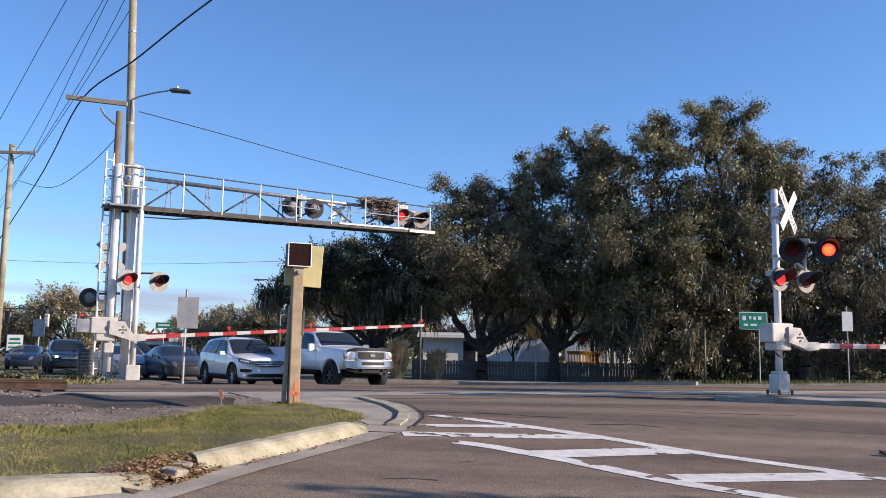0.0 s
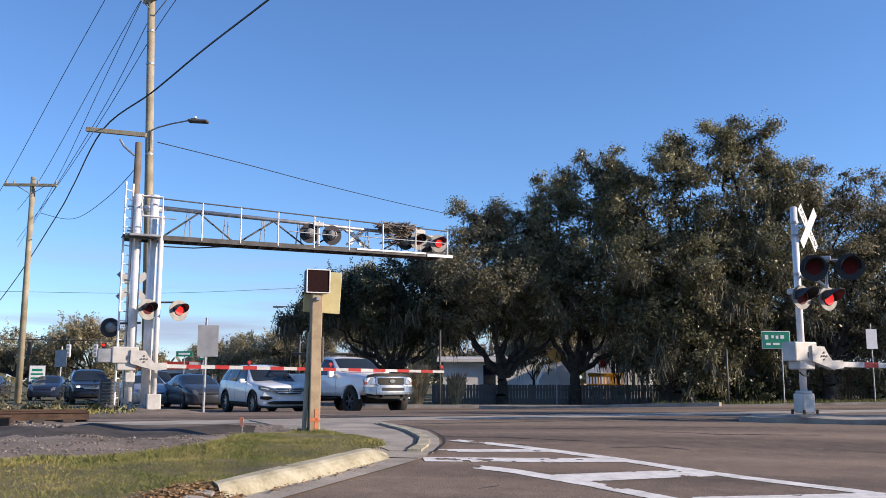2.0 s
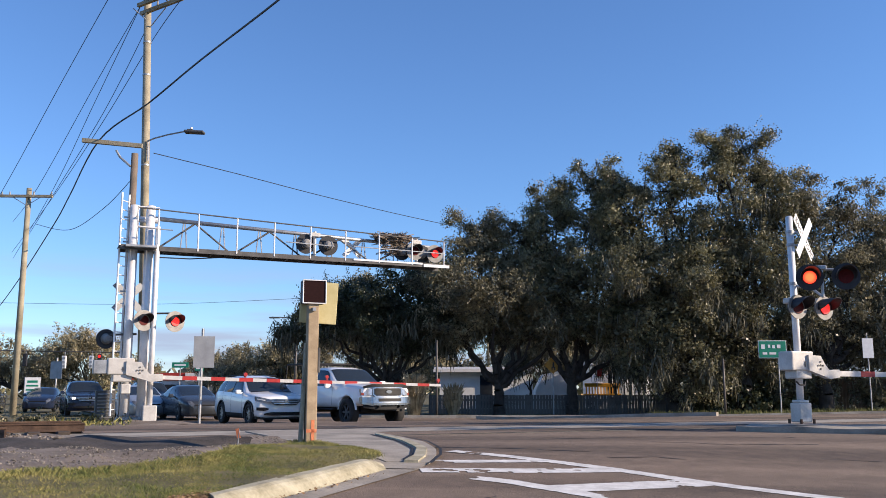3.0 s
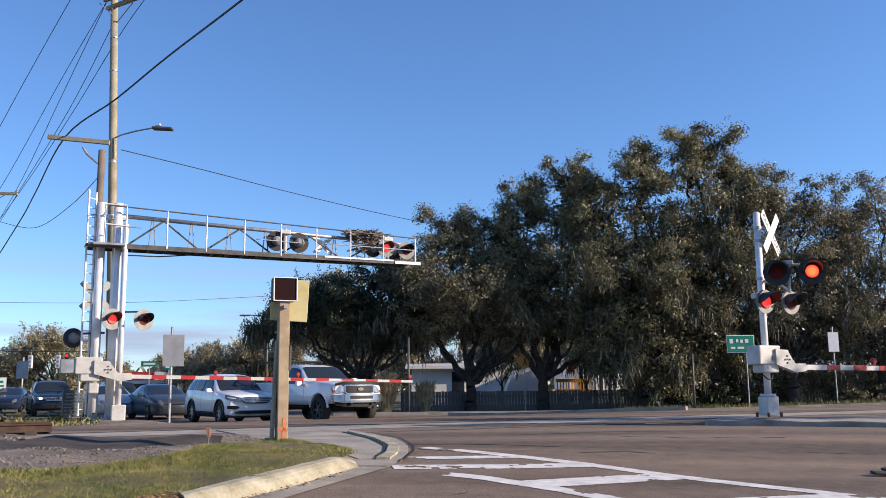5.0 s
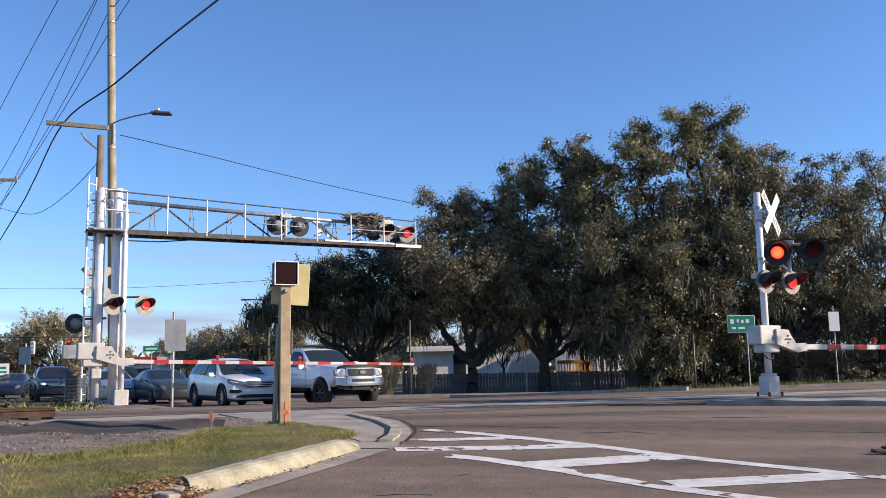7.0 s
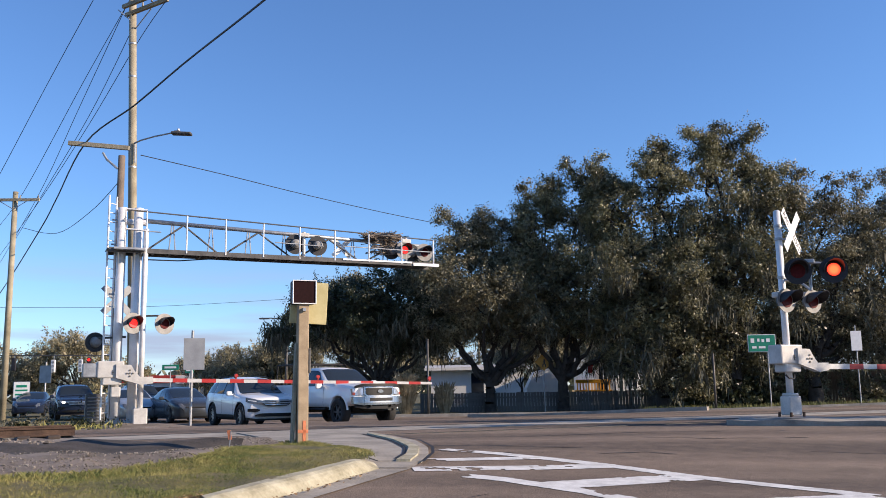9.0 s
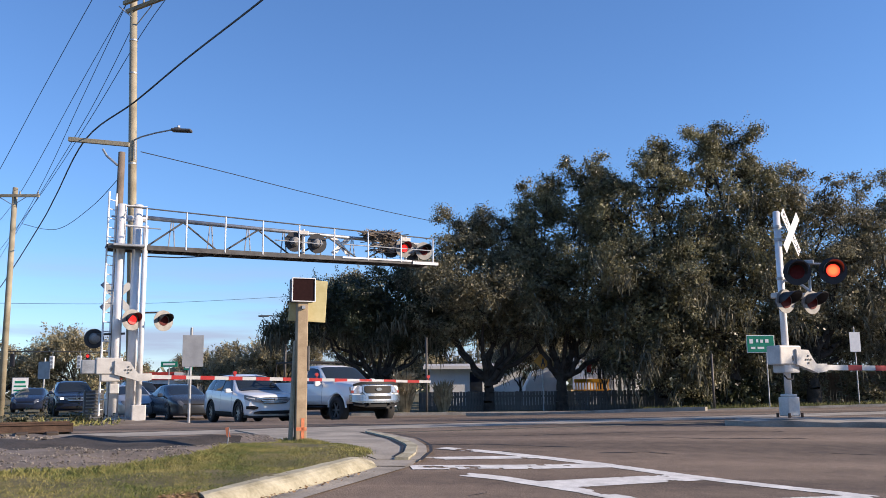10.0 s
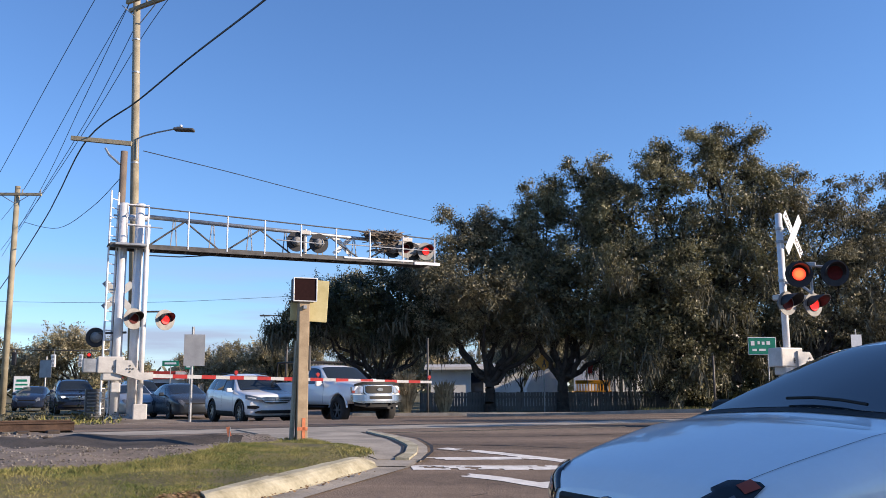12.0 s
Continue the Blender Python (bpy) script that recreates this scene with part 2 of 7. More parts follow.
HEADLIGHT = mat("clear_headlight", (0.13, 0.14, 0.16), 0.12, 0.3, vary=0.3, scale=18)
CLEARLENS = mat("clear_lens_over_chrome", (0.46, 0.47, 0.49), 0.12, 0.55, vary=0.3, scale=16)
HEADON = mat("lit_headlight", (1.0, 0.95, 0.85), 0.3, emit=3.0)
AMBER = mat("amber_reflector", (0.28, 0.05, 0.025), 0.3, vary=0.1)
BUSYELLOW = mat("orange_yellow_bus_paint", (0.75, 0.36, 0.03), 0.45, vary=0.1, scale=3)
REDPAINT = mat("red_painted_roof", (0.50, 0.05, 0.035), 0.6, vary=0.15, scale=3)


# ---- mesh helpers ----
def obj(name, bm, material, parent=None, label="", smooth=False):
    me = bpy.data.meshes.new(name)
    bm.normal_update()
    for f in bm.faces:
        f.smooth = f.smooth or smooth
    for e in bm.edges:
        e.smooth = smooth or (len(e.link_faces) == 2 and e.calc_face_angle(0) < 0.62)
    bm.to_mesh(me)
    bm.free()
    me.materials.append(material)
    ob = new(name, me)
    if parent is not None:
        ob.parent = parent
    if label:
        ob["label"] = label
    return ob


def part(name, bm, material, parent, label="", smooth=False):
    return obj(name, bm, material, parent, label, smooth)


def thing(name, m, label, category, group="", kind=""):
    ob = new(name)
    ob.empty_display_size = 0.2
    ob.matrix_basis = m
    return tagged(ob, label, category, group, kind)


def box(bm, c, s, rz=0.0, rx=0.0, ry=0.0, bevel=0.0):
    r = bmesh.ops.create_cube(bm, size=1.0)
    m = Matrix.Translation(c) @ Euler((radians(rx), radians(ry), radians(rz))).to_matrix().to_4x4() @ Matrix.Diagonal((*s, 1))
    bmesh.ops.transform(bm, matrix=m, verts=r["verts"])
    if bevel:
        es = {e for v in r["verts"] for e in v.link_edges}
        bmesh.ops.bevel(bm, geom=list(es), offset=bevel, segments=2, affect="EDGES", profile=0.5)
    return bm


def cyl(bm, a, b, r0, r1=None, n=12, caps=True):
    a, b = Vector(a), Vector(b)
    d = b - a
    r = bmesh.ops.create_cone(bm, cap_ends=caps, segments=n, radius1=r0, radius2=r0 if r1 is None else r1, depth=d.length)
    m = Matrix.Translation((a + b) / 2) @ d.to_track_quat("Z", "Y").to_matrix().to_4x4()
    bmesh.ops.transform(bm, matrix=m, verts=r["verts"])
    for f in {f for v in r["verts"] for f in v.link_faces}:
        f.smooth = n > 8 and len(f.verts) == 4
    return bm


def tube(bm, pts, r, n=6):
    for a, b in zip(pts, pts[1:]):
        cyl(bm, a, b, r, r, n)
    return bm


def slab(name, parent, material, c, s, label="", bevel=0.01, **k):
    bm = B()
    box(bm, c, s, bevel=bevel, **k)
    return part(name, bm, material, parent, label)


def B():
    return bmesh.new()


def data_mesh(name, verts, faces, material, parent=None, label="", smooth=False):
    me = bpy.data.meshes.new(name)
    me.from_pydata(verts, [], faces)
    if smooth:
        me.polygons.foreach_set("use_smooth", [True] * len(me.polygons))
    me.materials.append(material)
    ob = new(name, me)
    if parent is not None:
        ob.parent = parent
    if label:
        ob["label"] = label
    return ob


def letters(text, size, material, m, parent, name="lettering"):
    cu = bpy.data.curves.new(name, "FONT")
    cu.body, cu.size, cu.extrude, cu.align_x, cu.align_y = text, size, 0.002, "CENTER", "CENTER"
    tmp = bpy.data.objects.new(name, cu)
    scene.collection.objects.link(tmp)
    me = bpy.data.meshes.new_from_object(tmp.evaluated_get(bpy.context.evaluated_depsgraph_get()))
    bpy.data.objects.remove(tmp)
    me.materials.clear()
    me.materials.append(material)
    ob = new(name, me)
    ob.parent, ob.matrix_basis = parent, m
    return ob


# ---- the lie of the land: the road humps over the tracks ----
UX, UY = 0.906, 0.423  # along the tracks; the road runs across


def sm(a, b, x):
    k = np.clip((np.asarray(x, float) - a) / (b - a), 0, 1)
    return k * k * (3 - 2 * k)


def across(x, y):
    return -UY * x + UX * y


def along(x, y):
    return UX * x + UY * y


def place(a, w):
    return UX * a - UY * w, UY * a + UX * w


def ground_z(x, y):
    w = across(x, y)
    return 0.3 * sm(6, 13, w) * (1 - sm(24, 33, w))


def gz(x, y):
    return float(ground_z(x, y))


def resample(pts, n):
    p = np.array(pts, float)
    d = np.concatenate([[0], np.cumsum(np.linalg.norm(np.diff(p, axis=0), axis=1))])
    t = np.linspace(0, d[-1], n)
    return np.stack([np.interp(t, d, p[:, i]) for i in range(p.shape[1])], 1)


def sheet(name, a, b, lift, material, na=60, nb=10, parent=None, label="", skirt=0.0, rough=0.0, lift_b=None):
    """A surface between two lines of the plan, laid on the land; skirt gives it edges down to the ground."""
    A, C = resample(a, na), resample(b, na)
    k = np.linspace(0, 1, nb)[:, None, None]
    P = A[None] * (1 - k) + C[None] * k
    lb = lift if lift_b is None else lift_b
    kk = k[:, :, 0]
    Z = ground_z(P[..., 0], P[..., 1]) + lift * (1 - kk) + lb * kk
    if rough:
        for i in range(nb):
            for j in range(na):
                Z[i, j] += rough * noise.noise((P[i, j, 0] * 1.3, P[i, j, 1] * 1.3, 0.3))
    V = [(x, y, z) for x, y, z in zip(P[..., 0].ravel(), P[..., 1].ravel(), Z.ravel())]
    Fc = [(i * na + j, i * na + j + 1, (i + 1) * na + j + 1, (i + 1) * na + j) for i in range(nb - 1) for j in range(na - 1)]
    if skirt:
        ring = list(range(na)) + [i * na + na - 1 for i in range(1, nb)] + [(nb - 1) * na + j for j in range(na - 2, -1, -1)] + [i * na for i in range(nb - 2, 0, -1)]
        base = len(V)
        V += [(V[i][0], V[i][1], V[i][2] - skirt) for i in ring]
        m = len(ring)
        Fc += [(ring[i], ring[(i + 1) % m], base + (i + 1) % m, base + i) for i in range(m)]
    return data_mesh(name, V, Fc, material, parent, label, smooth=not skirt)
# ---- ground, road, tracks ----
def build_ground():
    xs = np.concatenate([[-1500, -600, -250, -120], np.linspace(-80, 80, 110), [120, 250, 600, 1500]])
    ys = np.concatenate([[-1500, -400, -100], np.linspace(-40, 70, 90), [100, 180, 400, 900, 1500]])
    X, Y = np.meshgrid(xs, ys)
    Z = ground_z(X, Y) - 0.06
    nx = len(xs)
    V = list(zip(X.ravel().tolist(), Y.ravel().tolist(), Z.ravel().tolist()))
    Fc = [(i * nx + j, i * nx + j + 1, (i + 1) * nx + j + 1, (i + 1) * nx + j) for i in range(len(ys) - 1) for j in range(nx - 1)]
    g = data_mesh("ground", V, Fc, GRASS_GROUND, smooth=True)
    tagged(g, "dry grassy soil reaching to the horizon", "ground", kind="structure")
    road = sheet("road", [(-1.6, -12), (-2.3, 6.95), (-1.85, 8.2), (-1.27, 9.4), (-0.42, 11.3), (-0.22, 12.5), (-0.5, 15.3), (-1.5, 18.5), (-7.0, 24.0), (-9.0, 28.5), (-30, 70)],
                 [(60, -12), (60, 6), (60, 8), (60, 10), (60, 12), (60, 14), (60, 17), (55, 24), (45, 38.5), (25, 38.8), (-12, 70)], 0.0, ASPHALT, 130, 90)
    tagged(road, "worn brown-grey asphalt road humped over the tracks", "road", kind="structure")
    far = sheet("side_road", [(-4, 38.6), (60, 38.6)], [(-4, 39.9), (60, 39.9)], -0.01, ASPHALT, 40, 6)
    tagged(far, "asphalt lane in front of a board fence", "road", kind="structure")


def line_on_road(name, pts, width, seed, wear=0.25):
    """A painted line of thermoplastic with chipped, broken edges."""
    rng = random.Random(seed)
    P = resample(pts, max(4, int(sum(math.dist(a, b) for a, b in zip(pts, pts[1:])) / 0.05)))
    V, Fc = [], []
    rows = 12
    for i in range(len(P)):
        d = P[min(i + 1, len(P) - 1)] - P[max(i - 1, 0)]
        d /= np.linalg.norm(d)
        nrm = np.array([-d[1], d[0]])
        for r in range(rows):
            o = (r / (rows - 1) - 0.5) * width + rng.uniform(-0.012, 0.012)
            x, y = P[i] + nrm * o
            V.append((x, y, gz(x, y) + 0.006))
    for i in range(len(P) - 1):
        for r in range(rows - 1):
            x, y, _ = V[i * rows + r]
            chip = noise.noise((x * 2.1, y * 2.1, seed)) + 0.45 * noise.noise((x * 7.0, y * 7.0, seed))
            if chip > 0.62 - wear:
                continue
            Fc.append((i * rows + r, i * rows + r + 1, (i + 1) * rows + r + 1, (i + 1) * rows + r))
    ob = data_mesh(name, V, Fc, ROADPAINT)
    return tagged(ob, "chipped white painted line on the asphalt", "road marking", group="gore markings", kind="structure")


def build_markings():
    line_on_road("road_marking", [(-0.02, 13.38), (0.82, 12.74), (2.08, 11.68), (2.88, 10.86), (4.08, 9.78), (4.66, 9.06), (6.6, 6.6)], 0.26, 1, 0.05)
    line_on_road("road_marking", [(0.25, 10.68), (0.66, 10.46), (1.12, 10.04), (1.54, 9.6), (2.27, 8.62), (2.91, 7.84), (4.2, 6.1)], 0.27, 2, 0.05)
    line_on_road("road_marking", [(-0.39, 11.16), (1.07, 11.38), (2.07, 11.62)], 0.36, 3, 0.30)
    line_on_road("road_marking", [(-0.21, 12.02), (1.02, 12.28), (1.3, 12.35)], 0.28, 4, 0.55)
    line_on_road("road_marking", [(1.15, 10.04), (2.91, 10.76)], 0.48, 5, 0.14)
    line_on_road("road_marking", [(2.37, 8.8), (4.33, 9.28)], 0.48, 6, 0.18)
    line_on_road("road_marking", [(3.6, 7.0), (5.6, 7.8)], 0.36, 7, 0.3)
    # stop bars and lane lines past the tracks
    for k, (a0, w0, a1, w1, wd) in enumerate([(-1.5, 25.6, 8.0, 25.9, 0.35), (1.9, 26.5, 1.6, 36, 0.12), (-2.0, 27, -2.2, 37, 0.12)]):
        line_on_road("road_marking", [place(a0, w0), place(a1, w1)], wd, 20 + k, 0.3)


def build_cracks():
    """Sealed cracks and worn seams that wander over the asphalt."""
    for k, (pts, w) in enumerate([([(-0.3, 14.0), (0.9, 13.95), (2.1, 13.6)], 0.05), ([(-0.2, 13.2), (0.5, 12.9), (1.0, 12.95)], 0.035), ([(2.2, 12.9), (2.9, 13.1), (3.3, 12.9)], 0.04),
                                  ([(3.4, 15.6), (4.6, 15.2), (6.2, 15.4)], 0.05), ([(5.4, 13.4), (6.4, 13.2), (7.2, 13.35)], 0.04), ([(0.2, 9.2), (0.45, 9.5), (0.42, 9.8)], 0.018), ([(-0.5, 8.2), (-0.2, 8.3), (0.05, 8.22)], 0.018), ([(1.5, 16.4), (3.6, 17.2), (6.4, 17.0)], 0.06)]):
        P = resample(pts, 60)
        d = np.array([[0.05 * noise.noise((x * 3, y * 3, k)), 0.07 * noise.noise((x * 3, y * 3, k + 9.5))] for x, y in P])
        half = np.array([[0, w * (0.5 + 0.6 * noise.noise((x * 5, y * 5, k + 3.3)))] for x, y in P])
        tagged(sheet("road_crack", P + d - half, P + d + half, 0.004, JOINT, 60, 2), "dark tar-sealed crack in the asphalt", "crack", group="road cracks", kind="structure")


def build_curb():
    """The kerb and gutter that ends in a dropped ramp by the post, with the broken butt end."""
    curb = thing("curb", pose(0, 0, 0), "worn yellow-painted concrete kerb with a broken gap", "curb", kind="structure")
    back = [(-2.34, 8.58), (-2.05, 9.4), (-1.57, 10.45), (-0.98, 11.75)]
    front = [(-2.09, 8.15), (-1.83, 8.75), (-1.40, 9.65), (-0.80, 11.15)]
    def run(name, back, front, h0, h1, lab):
        n = 26
        Bk, Ft = resample(back, n), resample(front, n)
        V, Fc = [], []
        for i in range(n):
            k = i / (n - 1)
            h = h0 + (h1 - h0) * max(0, (k - 0.86) / 0.14)
            b, f = Bk[i], Ft[i]
            prof = [(0, -0.1), (0, h - 0.012), (0.06, h), (0.5, h), (0.68, h - 0.02), (0.82, h * 0.62), (1.0, 0.012), (1.0, -0.1)]
            for q, z in prof:
                p = b * (1 - q) + f * q
                V.append((p[0], p[1], gz(*p) + z + 0.006 * noise.noise((p[0] * 6, p[1] * 6, q))))
        m = 8
        for i in range(n - 1):
            for j in range(m - 1):
                Fc.append((i * m + j, i * m + j + 1, (i + 1) * m + j + 1, (i + 1) * m + j))
        Fc += [tuple(range(m)), tuple(reversed(range((n - 1) * m, n * m)))]
        return data_mesh(name, V, Fc, CURB, curb, lab)
    back = [(b[0] * 0.62 + f[0] * 0.38, b[1] * 0.62 + f[1] * 0.38) for b, f in zip(back, front)]
    run("curb_stone", back, front, 0.14, 0.04, "")
    run("curb_stone", [(-9.0, 4.0), (-5.0, 6.05), (-3.30, 7.05), (-2.42, 7.70)], [(-9.0, 3.6), (-4.9, 5.65), (-3.15, 6.62), (-2.26, 7.36)], 0.14, 0.09, "")
    # crumbled piece in the gap
    rng = random.Random(4)
    for i in range(7):
        bm = B()
        s = rng.uniform(0.05, 0.14)
        box(bm, (0, 0, s * 0.3), (s * 1.5, s, s * 0.7), rng.uniform(0, 90), 8, 6, 0.015)
        o = part("curb_fragment", bm, CONCRETE, curb)
        x, y = -2.26 + rng.uniform(-0.12, 0.12), 7.95 + rng.uniform(-0.3, 0.3)
        o.location = (x, y, gz(x, y) + 0.03)
    gut = sheet("gutter", [(-9.0, 3.6), (-4.9, 5.65), (-3.15, 6.62), (-2.30, 7.3), (-1.98, 8.35), (-1.83, 8.70), (-1.40, 9.6), (-0.80, 11.1), (-0.62, 12.0)],
                [(-8.9, 3.2), (-4.6, 5.2), (-2.9, 6.2), (-2.05, 6.95), (-1.74, 8.0), (-1.58, 8.45), (-1.16, 9.45), (-0.40, 11.2), (-0.28, 12.0)], 0.012, CONCRETE, 60, 4)
    tagged(gut, "stained concrete gutter beside the kerb", "gutter", kind="structure")
    walk_slab = sheet("pavement", [(-0.85, 11.7), (-1.2, 12.5), (-1.9, 13.3), (-2.3, 14.3), (-3.4, 17.0), (-4.4, 19.2)], [(-0.30, 11.75), (-0.22, 12.6), (-0.24, 13.4), (-0.48, 15.2), (-0.95, 16.8), (-1.7, 19.2)], 0.03, CONCRETE, 40, 10, skirt=0.08)
    tagged(walk_slab, "pale concrete pavement ramp at the corner", "pavement", kind="structure")
    fill = sheet("ramp_apron", [(-1.35, 11.1), (-1.3, 12.0), (-1.2, 12.7)], [(-0.45, 11.15), (-0.33, 11.8), (-0.3, 12.5)], 0.022, CONCRETE, 16, 6)
    tagged(fill, "concrete apron between kerb and ramp", "pavement", kind="structure")
    rim = sheet("ramp_edge", [(-0.62, 11.7), (-0.52, 12.3), (-0.52, 13.3), (-0.85, 15.2), (-1.5, 17.6)], [(-0.44, 11.7), (-0.36, 12.3), (-0.37, 13.3), (-0.70, 15.2), (-1.38, 17.6)], 0.055, CURB, 40, 3, skirt=0.05)
    tagged(rim, "low curved concrete edge of the ramp", "curb", kind="structure")
    for k, pts in enumerate(([(-0.30, 11.6), (-0.18, 12.6), (-0.2, 13.4), (-0.44, 15.2), (-0.92, 16.8)], [(-0.66, 11.9), (-0.58, 12.5), (-0.6, 13.3), (-0.93, 15.2), (-1.6, 17.6)])):
        b = [(x + 0.045, y + 0.01) for x, y in pts]
        tagged(sheet("joint", pts, b, 0.038, JOINT, 40, 2), "black tar joint along the concrete", "joint", kind="structure")


GRASS_EDGE_BACK = [(-9.0, 8.7), (-4.46, 9.7), (-3.92, 9.98), (-3.45, 10.54), (-3.0, 11.1), (-2.86, 12.04), (-2.7, 13.2), (-2.35, 14.0), (-1.75, 13.2)]
GRASS_EDGE_FRONT = [(-9.0, 3.9), (-5.0, 6.02), (-3.30, 7.03), (-2.50, 7.72), (-2.30, 8.28), (-1.93, 9.08), (-1.46, 10.1), (-0.90, 11.5), (-1.15, 12.3)]


def build_verge():
    verge = sheet("verge", GRASS_EDGE_BACK, GRASS_EDGE_FRONT, 0.10, GRASS_GROUND, 90, 24, rough=0.05, lift_b=0.11)
    dirt = sheet("verge_edge", [(-2.80, 7.47), (-2.56, 7.9), (-2.26, 8.55)], [(-2.28, 7.1), (-2.08, 7.7), (-1.86, 8.4)], 0.12, SOIL, 24, 12, rough=0.04, lift_b=0.0)
    tagged(dirt, "bare earth spilling through the kerb gap", "verge", kind="structure")
    tagged(verge, "rough grass verge behind the kerb", "verge", kind="structure")
    A, C = resample(GRASS_EDGE_BACK, 200), resample(GRASS_EDGE_FRONT, 200)
    rng = np.random.default_rng(5)
    n = 125000
    i, k = rng.integers(0, 200, n), rng.random(n)
    P = A[i] * (1 - k[:, None]) + C[i] * k[:, None] + rng.normal(0, 0.03, (n, 2))
    V, Fc = [], []
    for j in range(n):
        x, y = P[j]
        nz = noise.noise((x * 0.9, y * 0.9, 7)) + 0.6 * noise.noise((x * 3, y * 3, 1))
        if nz < -0.37 + 0.12 * rng.normal() or (k[j] > 0.86 and -2.8 < x < -2.15 and y < 8.3 and nz < 0.5):
            continue
        z = gz(x, y) + 0.10 + 0.01 * k[j] + 0.05 * noise.noise((x * 1.3, y * 1.3, 0.3)) - 0.01
        edge = 1.0 + 2.2 * math.exp(-((k[j] - 0.06) / 0.12) ** 2) * (0.5 + 0.5 * noise.noise((x, y, 3)))
        h = rng.uniform(0.014, 0.040) * edge * (0.8 + 0.8 * max(0, nz))
        a = rng.uniform(0, 6.283)
        dx, dy = math.cos(a) * 0.0034, math.sin(a) * 0.0034
        lx, ly = rng.normal(0, 0.5) * h, rng.normal(0, 0.5) * h
        b = len(V)
        V += [(x - dx, y - dy, z), (x + dx, y + dy, z), (x + lx * 0.4 + dx * 0.7, y + ly * 0.4 + dy * 0.7, z + h * 0.6), (x + lx, y + ly, z + h)]
        Fc += [(b, b + 1, b + 2), (b, b + 2, b + 3)]
    g = data_mesh("grass", V, Fc, BLADE)
    tagged(g, "green and straw-coloured uncut grass on the verge", "grass", kind="stuff")
    V, Fc = [], []
    da, db = resample([(-2.75, 7.45), (-2.5, 7.95), (-2.3, 8.5)], 60), resample([(-2.25, 7.3), (-2.06, 7.8), (-1.95, 8.3)], 60)
    for j in range(2600):
        q = min(1.0, abs(rng.normal(0.45, 0.3)))
        d = int(np.clip(rng.normal(30, 13), 0, 59))
        x, y = da[d] * (1 - q) + db[d] * q + rng.normal(0, 0.02, 2)
        lie = 0.145 - 0.12 * q
        if j % 25 == 0:
            q = rng.random() ** 2
            x, y = -1.72 + q * 0.9 + rng.normal(0, 0.03), 8.65 + q * 2.0 + rng.normal(0, 0.04)
        if x > -1.4 and y < 9.0:
            continue
        z = gz(x, y) + (lie if j % 25 else 0.03) + rng.uniform(0, 0.025)
        s, a, t = rng.uniform(0.010, 0.026), rng.uniform(0, 6.28), rng.uniform(-0.5, 0.5)
        c, sn = math.cos(a) * s, math.sin(a) * s
        b = len(V)
        V += [(x - c, y - sn, z), (x + sn * 0.5, y - c * 0.5, z + s * t), (x + c, y + sn, z + s * 0.4), (x - sn * 0.5, y + c * 0.5, z - s * t)]
        Fc.append((b, b + 1, b + 2, b + 3))
    tagged(data_mesh("fallen_leaves", V, Fc, DRY_LEAF), "brown fallen leaves drifted behind the kerb", "leaves", kind="stuff")


def scatter_stones(name, a, b, lift, n, seed, size, label, skip=None):
    A, C = resample(a, 200), resample(b, 200)
    rng = np.random.default_rng(seed)
    V, Fc = [], []
    base = np.array([(1, 0, 0), (-1, 0, 0), (0, 1, 0), (0, -1, 0), (0, 0, 1), (0, 0, -1)], float)
    tris = [(0, 2, 4), (2, 1, 4), (1, 3, 4), (3, 0, 4), (2, 0, 5), (1, 2, 5), (3, 1, 5), (0, 3, 5)]
    for _ in range(n):
        i, k = rng.integers(0, 200), rng.random()
        x, y = A[i] * (1 - k) + C[i] * k
        if noise.noise((x * 0.8, y * 0.8, seed)) < -0.25:
            continue
        s = rng.uniform(*size) * (1.7 if rng.random() < 0.06 else 1)
        p = base * s * rng.uniform(0.6, 1.2, (6, 3))
        q = Euler(rng.uniform(0, 6.28, 3)).to_matrix()
        o = len(V)
        z = gz(x, y) + lift(x, y, k) + s * 0.25
        for r in p:
            e = q @ Vector(r)
            V.append((x + e.x, y + e.y, z + e.z * 0.8))
        Fc += [(o + c[0], o + c[1], o + c[2]) for c in tris]
    return tagged(data_mesh(name, V, Fc, STONE), label, "ballast", kind="stuff")


